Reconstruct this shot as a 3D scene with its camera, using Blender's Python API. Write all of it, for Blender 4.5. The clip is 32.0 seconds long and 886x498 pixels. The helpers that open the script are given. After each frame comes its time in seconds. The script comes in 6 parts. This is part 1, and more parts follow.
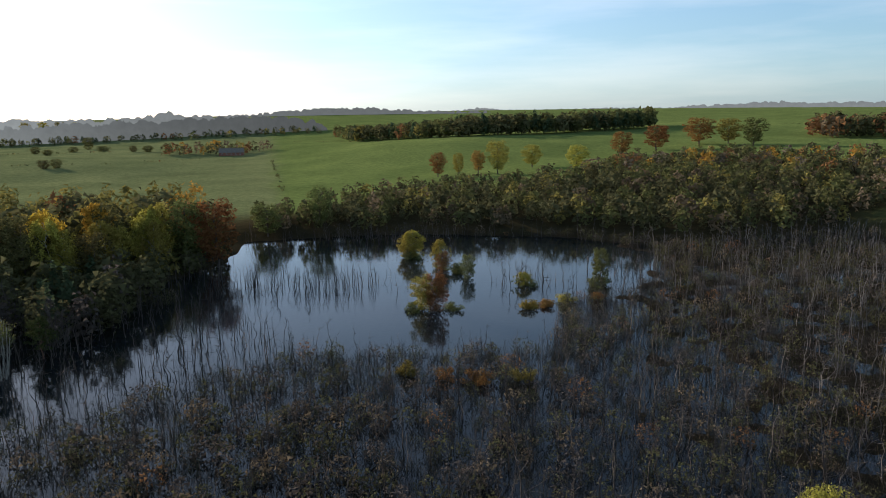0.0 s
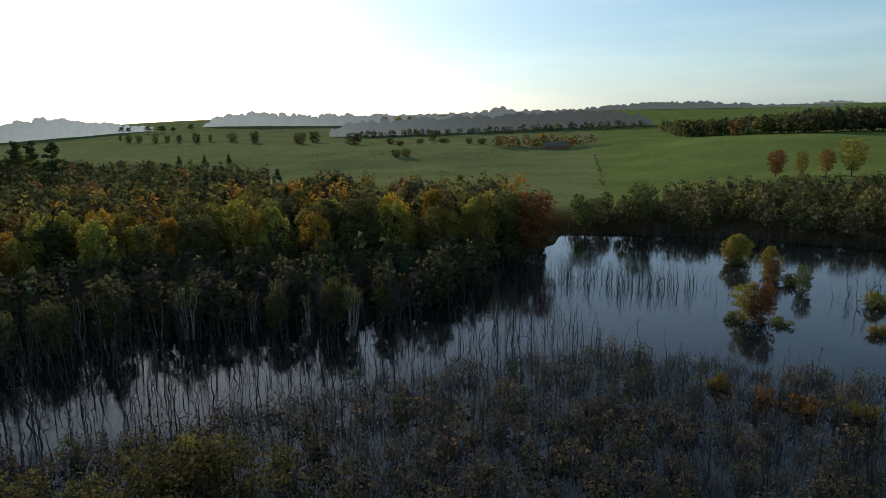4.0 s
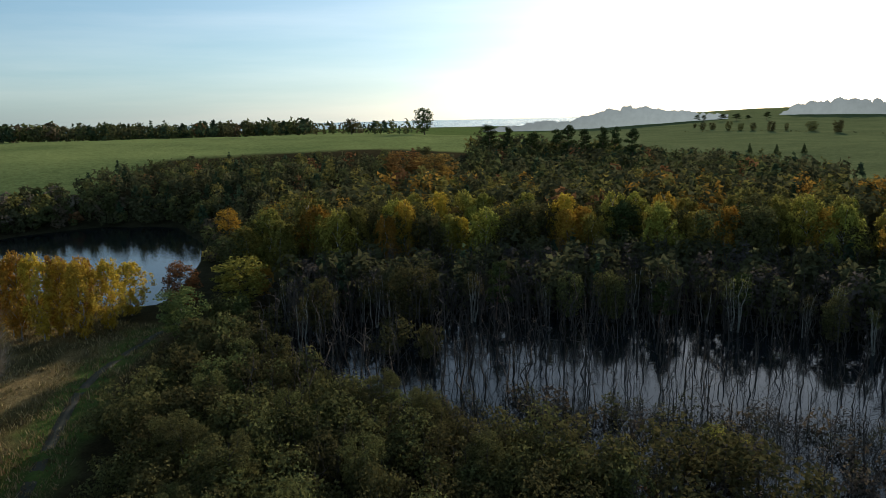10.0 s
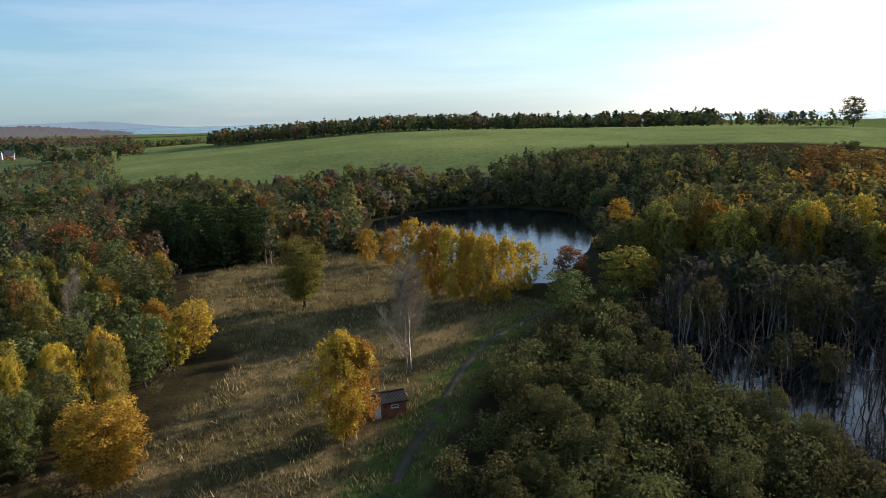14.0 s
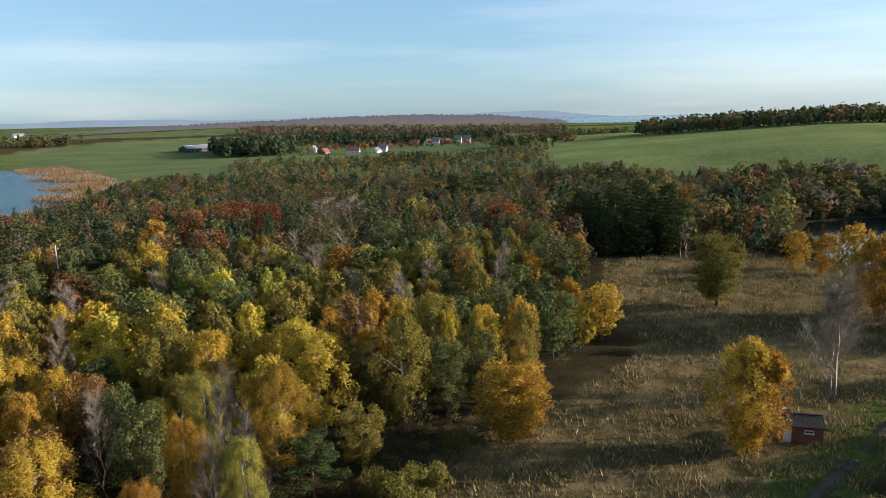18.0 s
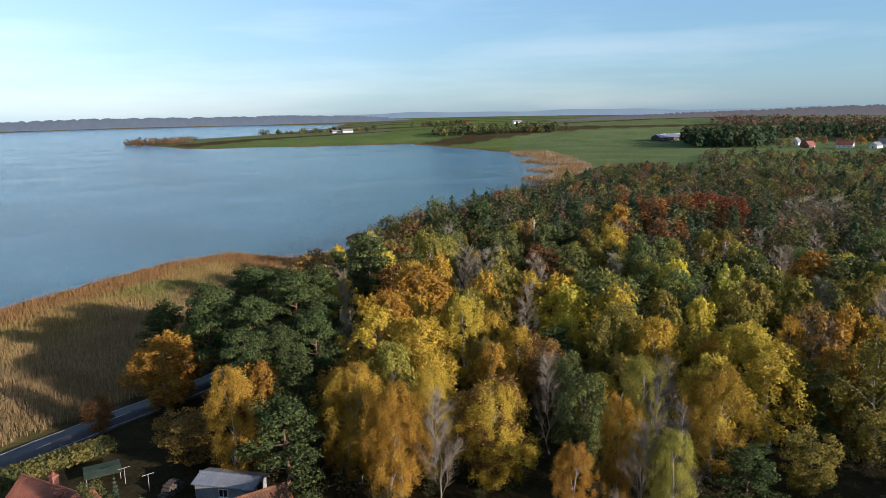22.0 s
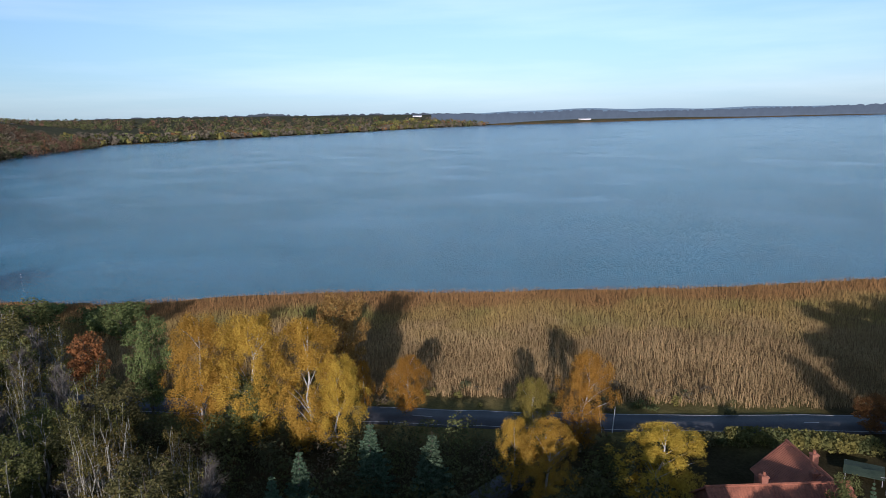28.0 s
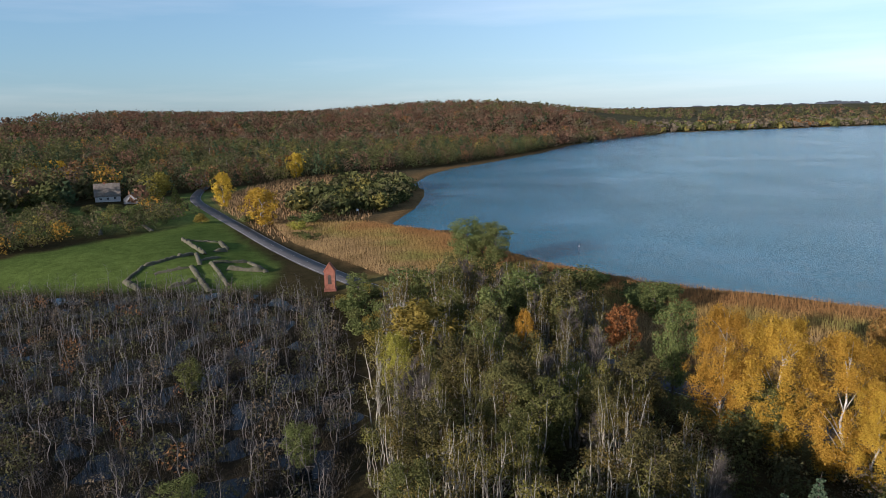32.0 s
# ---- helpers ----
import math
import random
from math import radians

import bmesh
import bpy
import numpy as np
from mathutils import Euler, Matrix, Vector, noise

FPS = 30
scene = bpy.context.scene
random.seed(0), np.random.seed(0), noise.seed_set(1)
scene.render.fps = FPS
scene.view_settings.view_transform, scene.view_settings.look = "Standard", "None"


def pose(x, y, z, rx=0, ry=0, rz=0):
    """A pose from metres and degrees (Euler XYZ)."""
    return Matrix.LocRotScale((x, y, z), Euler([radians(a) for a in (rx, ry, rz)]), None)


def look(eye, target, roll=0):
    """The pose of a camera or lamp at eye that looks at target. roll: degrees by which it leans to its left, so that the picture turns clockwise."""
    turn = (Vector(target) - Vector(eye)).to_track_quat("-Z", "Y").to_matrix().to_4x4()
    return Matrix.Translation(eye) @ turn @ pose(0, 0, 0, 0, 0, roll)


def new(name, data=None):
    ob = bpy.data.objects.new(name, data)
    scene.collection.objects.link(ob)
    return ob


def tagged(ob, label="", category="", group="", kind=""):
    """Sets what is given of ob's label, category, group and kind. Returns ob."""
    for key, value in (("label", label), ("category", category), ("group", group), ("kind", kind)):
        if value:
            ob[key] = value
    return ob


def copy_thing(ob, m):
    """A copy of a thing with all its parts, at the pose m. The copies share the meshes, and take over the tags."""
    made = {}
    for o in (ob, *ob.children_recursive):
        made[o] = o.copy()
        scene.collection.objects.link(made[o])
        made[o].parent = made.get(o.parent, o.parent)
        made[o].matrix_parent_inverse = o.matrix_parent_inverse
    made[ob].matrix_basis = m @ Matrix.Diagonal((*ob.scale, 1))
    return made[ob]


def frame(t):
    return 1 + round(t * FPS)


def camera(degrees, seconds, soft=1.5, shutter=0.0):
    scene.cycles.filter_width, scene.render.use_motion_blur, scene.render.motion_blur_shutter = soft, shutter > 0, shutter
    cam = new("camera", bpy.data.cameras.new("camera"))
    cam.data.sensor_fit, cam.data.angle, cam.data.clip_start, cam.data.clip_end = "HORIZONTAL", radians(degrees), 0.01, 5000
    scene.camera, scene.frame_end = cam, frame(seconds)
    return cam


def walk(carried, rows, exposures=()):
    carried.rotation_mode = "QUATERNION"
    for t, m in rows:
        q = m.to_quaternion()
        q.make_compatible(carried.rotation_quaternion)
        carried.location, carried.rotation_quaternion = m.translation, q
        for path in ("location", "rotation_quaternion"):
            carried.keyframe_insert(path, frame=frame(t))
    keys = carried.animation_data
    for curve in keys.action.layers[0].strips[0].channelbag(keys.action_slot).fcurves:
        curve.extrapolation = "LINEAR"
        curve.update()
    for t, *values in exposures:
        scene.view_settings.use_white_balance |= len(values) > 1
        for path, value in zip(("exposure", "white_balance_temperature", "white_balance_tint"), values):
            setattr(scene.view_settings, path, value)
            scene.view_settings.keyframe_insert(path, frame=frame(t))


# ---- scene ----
# Plan: the camera hovers 40 m over a marsh at the origin and turns to its left; z = 0 is the water level.
cam = camera(64.27, 32.0, 0.65)
TURNS = [
    (0.0, 0.00, -0.94), (1.0, 5.97, -0.96), (2.0, 12.11, -0.99), (3.0, 18.72, -1.05), (3.5, 22.19, -1.07),
    (5.5, 36.03, -1.09), (6.0, 39.56, -1.11), (7.0, 46.70, -1.16), (8.0, 54.02, -1.20), (9.0, 61.57, -1.28),
    (10.0, 69.43, -1.37), (11.0, 77.07, -1.43), (12.0, 84.88, -1.46), (13.0, 92.74, -1.47), (14.0, 100.76, -1.45),
    (14.5, 104.82, -1.45), (16.5, 121.13, -1.45), (17.0, 125.42, -1.45), (18.0, 134.09, -1.43), (19.0, 142.87, -1.40),
    (20.0, 151.95, -1.36), (21.0, 161.19, -1.28), (22.0, 170.72, -1.22), (23.0, 180.62, -1.17), (24.0, 190.65, -1.15),
    (24.5, 195.71, -1.14), (26.5, 215.75, -1.14), (27.0, 221.12, -1.14), (28.0, 231.28, -1.14), (29.0, 241.08, -1.17),
    (30.0, 251.76, -1.24), (31.0, 262.66, -1.29), (32.0, 273.92, -1.32),
]
EXPOSURES = [(0.0, 0.45, 6250, 20), (4.5, -0.15, 6150, 13), (9.0, -0.2, 6100, 11), (13.0, 0.38, 6100, 17), (19.0, 0.55, 6150, 20), (24.0, 0.15, 5600, 19), (28.0, -0.03, 5450, 20), (32.0, 0.2, 5950, 21)]
walk(cam, [(t, pose(0, 0, 40, 79.15, 0, turn) @ pose(0, 0, 0, 0, 0, lean)) for t, turn, lean in TURNS], EXPOSURES)

# ---- world and sun ----
SUN_TURN, SUN_HEIGHT = 46.5, 14.0
world = bpy.data.worlds.new("sky")
scene.world = world
world.use_nodes = True
wn, wl = world.node_tree.nodes, world.node_tree.links
wn.clear()
sky = wn.new("ShaderNodeTexSky")
sky.sky_type = "NISHITA"
sky.sun_disc = False
sky.sun_elevation, sky.sun_rotation = radians(SUN_HEIGHT), radians(-SUN_TURN)
sky.air_density, sky.dust_density, sky.ozone_density = 1.0, 0.4, 2.4
back = wn.new("ShaderNodeBackground")
back.inputs["Strength"].default_value = 0.088
# a thin veil of high haze with drawn-out streaks of cirrus
wtc, wmap, wnoise = wn.new("ShaderNodeTexCoord"), wn.new("ShaderNodeMapping"), wn.new("ShaderNodeTexNoise")
wmap.inputs["Scale"].default_value = (1.6, 1.1, 13.0)
wmap.inputs["Rotation"].default_value = (0.05, 0.04, 0.6)
wnoise.inputs["Scale"].default_value, wnoise.inputs["Detail"].default_value, wnoise.inputs["Roughness"].default_value = 1.5, 7.0, 0.55
wramp = wn.new("ShaderNodeValToRGB")
wramp.color_ramp.elements[0].position, wramp.color_ramp.elements[1].position = 0.45, 0.70
wramp.color_ramp.elements[0].color, wramp.color_ramp.elements[1].color = (0.045, 0.17, 0.245, 1), (0.21, 0.29, 0.33, 1)
veil, both = wn.new("ShaderNodeBackground"), wn.new("ShaderNodeAddShader")
wout = wn.new("ShaderNodeOutputWorld")
wl.new(wtc.outputs["Generated"], wmap.inputs["Vector"])
wl.new(wmap.outputs["Vector"], wnoise.inputs["Vector"])
wl.new(wnoise.outputs["Fac"], wramp.inputs["Fac"])
wl.new(wramp.outputs["Color"], veil.inputs["Color"])
# the moist air near the horizon takes the yellow out of the low sky
wxyz, wlow, wmul = wn.new("ShaderNodeSeparateXYZ"), wn.new("ShaderNodeValToRGB"), wn.new("ShaderNodeMix")
for k, (p, c) in enumerate(((0.0, (0.74, 0.81, 0.86)), (0.08, (0.86, 0.92, 0.94)), (0.25, (1, 1, 1)))):
    el = wlow.color_ramp.elements[k] if k < 2 else wlow.color_ramp.elements.new(p)
    el.position, el.color = p, (*c, 1)
wmul.data_type, wmul.blend_type = "RGBA", "MULTIPLY"
wmul.inputs[0].default_value = 1.0
wl.new(wtc.outputs["Generated"], wxyz.inputs[0])
wl.new(wxyz.outputs["Z"], wlow.inputs["Fac"])
# seen straight up the veil is thin
wthin = wn.new("ShaderNodeValToRGB")
for k, (p, v) in enumerate(((0.0, 0.75), (0.2, 0.72), (0.4, 0.3), (1.0, 0.08))):
    el = wthin.color_ramp.elements[k] if k < 2 else wthin.color_ramp.elements.new(p)
    el.position, el.color = p, (v, v, v, 1)
wl.new(wxyz.outputs["Z"], wthin.inputs["Fac"])
wl.new(wthin.outputs["Color"], veil.inputs["Strength"])
wpale = wn.new("ShaderNodeHueSaturation")
wpale.inputs["Saturation"].default_value = 0.82
wl.new(sky.outputs["Color"], wpale.inputs["Color"])
wl.new(wpale.outputs["Color"], wmul.inputs[6])
wl.new(wlow.outputs["Color"], wmul.inputs[7])
wl.new(wmul.outputs[2], back.inputs["Color"])
wl.new(back.outputs["Background"], both.inputs[0])
wl.new(veil.outputs["Background"], both.inputs[1])
# white aureole that the thin haze draws round the sun
wdot, wpow, wscale, aureole, all3 = wn.new("ShaderNodeVectorMath"), wn.new("ShaderNodeMath"), wn.new("ShaderNodeMath"), wn.new("ShaderNodeBackground"), wn.new("ShaderNodeAddShader")
wdot.operation, wpow.operation, wscale.operation = "DOT_PRODUCT", "POWER", "MULTIPLY"
a, e = radians(SUN_TURN), radians(SUN_HEIGHT)
wdot.inputs[1].default_value = (-math.sin(a) * math.cos(e), math.cos(a) * math.cos(e), math.sin(e))
wpow.inputs[1].default_value, wscale.inputs[1].default_value = 4.0, 0.26
wpow.use_clamp = True
aureole.inputs["Color"].default_value = (0.86, 1.0, 1.0, 1)
wl.new(wtc.outputs["Generated"], wdot.inputs[0])
wl.new(wdot.outputs["Value"], wpow.inputs[0])
wl.new(wpow.outputs[0], wscale.inputs[0])
wl.new(wscale.outputs[0], aureole.inputs["Strength"])
wl.new(both.outputs[0], all3.inputs[0])
wl.new(aureole.outputs["Background"], all3.inputs[1])
wl.new(all3.outputs[0], wout.inputs["Surface"])
sun = new("sun", bpy.data.lights.new("sun", "SUN"))
sun.data.energy, sun.data.angle, sun.data.color = 5.4, radians(0.6), (1.0, 0.88, 0.72)
a, e = radians(SUN_TURN), radians(SUN_HEIGHT)
sun.matrix_world = look((-math.sin(a) * math.cos(e) * 100, math.cos(a) * math.cos(e) * 100, math.sin(e) * 100), (0, 0, 0))

# ---- materials ----
def nodes_of(name):
    m = bpy.data.materials.new(name)
    m.use_nodes = True
    n, l = m.node_tree.nodes, m.node_tree.links
    n.clear()
    return m, n, l, n.new("ShaderNodeOutputMaterial")


def noise_node(n, l, scale, detail=4.0, rough=0.6, coord="Object"):
    tc = n.new("ShaderNodeTexCoord")
    t = n.new("ShaderNodeTexNoise")
    t.inputs["Scale"].default_value, t.inputs["Detail"].default_value, t.inputs["Roughness"].default_value = scale, detail, rough
    l.new(tc.outputs[coord], t.inputs["Vector"])
    return t.outputs["Fac"]


def ramp(n, l, fac, stops):
    r = n.new("ShaderNodeValToRGB")
    r.color_ramp.elements[0].position, r.color_ramp.elements[1].position = stops[0][0], stops[-1][0]
    for p, c in stops[1:-1]:
        r.color_ramp.elements.new(p)
    for el, (p, c) in zip(r.color_ramp.elements, stops):
        el.position, el.color = p, (*c, 1)
    l.new(fac, r.inputs["Fac"])
    return r.outputs["Color"]


def times(n, l, x, y, blend="MULTIPLY", fac=1.0):
    m = n.new("ShaderNodeMix")
    m.data_type, m.blend_type = "RGBA", blend
    m.inputs[0].default_value = fac
    for slot, v in ((6, x), (7, y)):
        if isinstance(v, (tuple, list)):
            m.inputs[slot].default_value = (*v, 1)
        else:
            l.new(v, m.inputs[slot])
    return m.outputs[2]


def bump(n, l, height, strength, distance):
    b = n.new("ShaderNodeBump")
    b.inputs["Strength"].default_value, b.inputs["Distance"].default_value = strength, distance
    l.new(height, b.inputs["Height"])
    return b.outputs["Normal"]


def surface(name, low, high, scale, rough=0.85, fine=None, relief=0.3, depth=0.02, metal=0.0, coord="Object"):
    """A plain surface: two colours mixed by a coarse pattern, a finer one over it, and relief."""
    m, n, l, out = nodes_of(name)
    p = n.new("ShaderNodeBsdfPrincipled")
    c = ramp(n, l, noise_node(n, l, scale, 5, 0.6, coord), [(0.3, low), (0.7, high)])
    f = noise_node(n, l, fine or scale * 9, 6, 0.7, coord)
    c = times(n, l, c, ramp(n, l, f, [(0.25, (0.62, 0.62, 0.62)), (0.75, (1.25, 1.22, 1.2))]))
    l.new(c, p.inputs["Base Color"])
    l.new(bump(n, l, f, relief, depth), p.inputs["Normal"])
    p.inputs["Roughness"].default_value, p.inputs["Metallic"].default_value = rough, metal
    l.new(p.outputs[0], out.inputs[0])
    return m


def leaf(name, low, high, glow=0.31, spread=0.06):
    """Leaves: two colours from spray to spray, a shift of hue from tree to tree, light let through."""
    m, n, l, out = nodes_of(name)
    g = n.new("ShaderNodeNewGeometry")
    c = ramp(n, l, g.outputs["Random Per Island"], [(0.0, low), (1.0, high)])
    o = n.new("ShaderNodeObjectInfo")
    h = n.new("ShaderNodeHueSaturation")
    for slot, lo, hi in (("Hue", 0.5 - spread * 0.35, 0.5 + spread * 0.35), ("Value", 1 - spread * 4, 1 + spread * 4)):
        r = n.new("ShaderNodeMapRange")
        r.inputs["To Min"].default_value, r.inputs["To Max"].default_value = lo, hi
        l.new(o.outputs["Random"], r.inputs["Value"])
        l.new(r.outputs[0], h.inputs[slot])
    l.new(c, h.inputs["Color"])
    leafy_shader(n, l, h.outputs[0], glow, out)
    return m


def leafy_shader(n, l, colour, glow, out):
    d, t, s = n.new("ShaderNodeBsdfDiffuse"), n.new("ShaderNodeBsdfTranslucent"), n.new("ShaderNodeMixShader")
    l.new(colour, d.inputs["Color"])
    l.new(colour, t.inputs["Color"])
    s.inputs[0].default_value = glow
    l.new(d.outputs[0], s.inputs[1])
    l.new(t.outputs[0], s.inputs[2])
    l.new(s.outputs[0], out.inputs[0])


def tinted(name, glow, attribute="tint"):
    """Stuff whose colour goes from plant to plant by an attribute of the mesh."""
    m, n, l, out = nodes_of(name)
    at = n.new("ShaderNodeAttribute")
    at.attribute_name = attribute
    g = n.new("ShaderNodeNewGeometry")
    c = times(n, l, at.outputs["Color"], ramp(n, l, g.outputs["Random Per Island"], [(0.0, (0.8, 0.8, 0.8)), (1.0, (1.18, 1.18, 1.18))]))
    leafy_shader(n, l, c, glow, out)
    return m


def water(name, deep, scale, strength, rough, swell=0.35):
    m, n, l, out = nodes_of(name)
    p = n.new("ShaderNodeBsdfPrincipled")
    p.inputs["IOR"].default_value, p.inputs["Roughness"].default_value = 1.333, rough
    c = ramp(n, l, noise_node(n, l, 0.006, 4, 0.6), [(0.3, tuple(v * 0.8 for v in deep)), (0.7, tuple(v * 1.2 for v in deep))])
    c = times(n, l, c, ramp(n, l, noise_node(n, l, 0.09, 7, 0.75), [(0.3, (0.8, 0.8, 0.8)), (0.7, (1.2, 1.2, 1.2))]))
    l.new(c, p.inputs["Base Color"])
    # lanes where the breeze roughens the surface more or less
    tc, mp, lanes, rr = n.new("ShaderNodeTexCoord"), n.new("ShaderNodeMapping"), n.new("ShaderNodeTexNoise"), n.new("ShaderNodeMapRange")
    mp.inputs["Rotation"].default_value, mp.inputs["Scale"].default_value = (0, 0, 0.7), (0.004, 0.03, 1)
    lanes.inputs["Scale"].default_value, lanes.inputs["Detail"].default_value = 1.0, 5.0
    l.new(tc.outputs["Object"], mp.inputs["Vector"])
    l.new(mp.outputs["Vector"], lanes.inputs["Vector"])
    l.new(lanes.outputs["Fac"], rr.inputs["Value"])
    rr.inputs["From Min"].default_value, rr.inputs["From Max"].default_value = 0.3, 0.7
    rr.inputs["To Min"].default_value, rr.inputs["To Max"].default_value = rough * 0.85, rough * 1.3
    l.new(rr.outputs[0], p.inputs["Roughness"])
    f = noise_node(n, l, scale, 4, 0.6)
    f2 = ramp(n, l, noise_node(n, l, scale * 0.02, 3, 0.5), [(0.3, (0.35, 0.35, 0.35)), (0.65, (1, 1, 1))])
    mul = n.new("ShaderNodeMath")
    mul.operation = "MULTIPLY"
    l.new(f, mul.inputs[0])
    l.new(f2, mul.inputs[1])
    l.new(bump(n, l, mul.outputs[0], strength, swell), p.inputs["Normal"])
    l.new(p.outputs[0], out.inputs[0])
    return m


LEAF = {
    "gold": leaf("gold_leaves", (0.30, 0.175, 0.026), (0.58, 0.375, 0.058)),
    "yellow": leaf("yellow_leaves", (0.30, 0.225, 0.028), (0.60, 0.46, 0.07)),
    "lime": leaf("olive_yellow_leaves", (0.17, 0.15, 0.03), (0.40, 0.34, 0.075)),
    "green": leaf("dull_green_leaves", (0.075, 0.09, 0.03), (0.19, 0.205, 0.07)),
    "rust": leaf("rusty_leaves", (0.15, 0.078, 0.026), (0.34, 0.185, 0.06)),
    "red": leaf("red_brown_leaves", (0.14, 0.055, 0.024), (0.31, 0.12, 0.048)),
    "pine": leaf("pine_needles", (0.03, 0.045, 0.017), (0.11, 0.135, 0.045), 0.14, 0.04),
    "spruce": leaf("spruce_needles", (0.045, 0.075, 0.042), (0.13, 0.18, 0.105), 0.12, 0.04),
    "thicket": leaf("thicket_leaves", (0.065, 0.065, 0.025), (0.18, 0.165, 0.06), 0.26),
    "olive": leaf("olive_leaves", (0.13, 0.125, 0.03), (0.32, 0.285, 0.065)),
    "alder": leaf("alder_leaves", (0.085, 0.08, 0.022), (0.21, 0.17, 0.05), 0.25),
}
BARK = {
    "dark": surface("dark_bark", (0.055, 0.042, 0.032), (0.12, 0.10, 0.08), 1.5),
    "birch": surface("birch_bark", (0.22, 0.20, 0.17), (0.62, 0.60, 0.55), 1.2),
    "pine": surface("pine_bark", (0.10, 0.06, 0.04), (0.26, 0.14, 0.08), 1.0),
    "pale": surface("pale_bark", (0.19, 0.18, 0.14), (0.40, 0.38, 0.32), 1.0),
    "grey": surface("grey_twigs", (0.20, 0.165, 0.115), (0.38, 0.32, 0.23), 1.0),
    "dead": surface("dead_wood", (0.05, 0.042, 0.034), (0.14, 0.12, 0.10), 0.8),
}
WOODS_MAT, SNAG_MAT, GRASS_MAT = tinted("woods_leaves", 0.3), tinted("dead_stems", 0.0), tinted("dry_stalks", 0.15)
LAKE_MAT = water("lake_water", (0.02, 0.125, 0.19), 0.9, 1.0, 0.12, 0.8)
STILL_MAT = water("marsh_water", (0.008, 0.012, 0.014), 0.8, 0.08, 0.04)
ASPHALT = surface("asphalt", (0.045, 0.046, 0.05), (0.085, 0.086, 0.09), 0.25, 0.8, 6.0, 0.2, 0.005)
DIRT = surface("trodden_earth", (0.045, 0.05, 0.02), (0.105, 0.088, 0.055), 0.45, 0.95, 4.0, 0.5, 0.03)
LINE_WHITE = surface("road_paint", (0.30, 0.30, 0.29), (0.52, 0.52, 0.50), 1.0, 0.7)


def ground_material():
    m, n, l, out = nodes_of("land")
    p = n.new("ShaderNodeBsdfPrincipled")
    at = n.new("ShaderNodeAttribute")
    at.attribute_name = "cover"
    big = noise_node(n, l, 0.02, 6, 0.6)
    mid = noise_node(n, l, 0.35, 6, 0.7)
    fine = noise_node(n, l, 3.0, 4, 0.7)
    c = times(n, l, at.outputs["Color"], ramp(n, l, big, [(0.3, (0.75, 0.78, 0.75)), (0.7, (1.2, 1.15, 1.1))]))
    c = times(n, l, c, ramp(n, l, mid, [(0.3, (0.7, 0.7, 0.68)), (0.7, (1.25, 1.22, 1.2))]))
    c = times(n, l, c, ramp(n, l, fine, [(0.25, (0.65, 0.65, 0.65)), (0.75, (1.3, 1.3, 1.3))]))
    l.new(c, p.inputs["Base Color"])
    l.new(bump(n, l, mid, 0.7, 0.5), p.inputs["Normal"])
    p.inputs["Roughness"].default_value = 0.85
    p.inputs["Specular IOR Level"].default_value = 0.0
    p.inputs["Sheen Weight"].default_value, p.inputs["Sheen Roughness"].default_value = 0.025, 0.5
    l.new(c, p.inputs["Sheen Tint"])
    l.new(p.outputs[0], out.inputs[0])
    return m


LAND_MAT = ground_material()

# ---- plan: outlines in metres, z = 0 at the water ----
rng = np.random.default_rng(7)
LAKE = [(-185, -700), (-176, -640), (-196, -605), (-158, -560), (-180, -505), (-140, -478), (-152, -440), (-118, -416), (-124, -376), (-86, -348), (-88, -318), (-62, -296), (-32, -262), (-7, -238), (-8, -210), (11, -204), (30, -216),
        (46, -204), (81, -146), (117, -102), (141, -76), (163, -37), (187, -14), (215, 3), (239, 12), (255, 39), (301, 34),
        (345, 34), (379, 37), (412, 46), (473, 42), (524, 28), (575, 4), (713, -53), (854, -96), (1053, -170), (1150, -270), (1233, -295), (1685, -1396),
        (1740, -1610), (1500, -3000), (1150, -3700), (400, -3900), (-100, -3500), (0, -2300), (150, -1700), (345, -1330),
        (182, -1004), (-115, -965), (-160, -800)]
MARSH = [(-108, 10), (-150, 18), (-166, 30), (-150, 88), (-118, 128), (-84, 152), (-68, 172), (-60, 192), (-64, 226), (-16, 238), (39, 228),
         (75, 207), (130, 222), (152, 190), (160, 150), (150, 115), (158, 62), (148, 36), (100, 20), (60, 15), (20, 15), (-40, 15), (-80, 3)]
OPEN_POND = [(-57, 190), (-61, 222), (-16, 232), (39, 222), (58, 197), (48, 164), (24, 148), (15, 116), (-8, 112), (-22, 118), (-36, 134), (-50, 160)]
POND = [(-163, -4), (-165, -16), (-195, -48), (-216, -70), (-261, -78), (-290, -58), (-300, -28), (-285, 0), (-240, 8), (-208, 6), (-180, 1)]
MEADOW = [(-56, -18), (-72, -16), (-100, -14), (-140, -3), (-160, -22), (-200, -75), (-160, -96), (-122, -74), (-104, -54), (-78, -52), (-56, -54), (-40, -44)]
REEDS = [(20, -112), (36, -94), (50, -80), (72, -60), (88, -44), (110, -24), (150, 4), (172, 28), (215, 62), (262, 84), (262, 48), (236, 16),
         (212, 6), (186, -12), (162, -36), (140, -75), (116, -101), (80, -145), (45, -203), (30, -214), (10, -202), (-8, -206), (4, -150)]
RUIN_GREEN = [(160, 52), (185, 58), (205, 72), (268, 108), (240, 113), (206, 129), (182, 139), (154, 118)]
GREEN_EDGE = [(184, 146), (208, 135), (243, 119), (274, 116), (300, 150), (280, 175), (220, 200), (180, 172)]
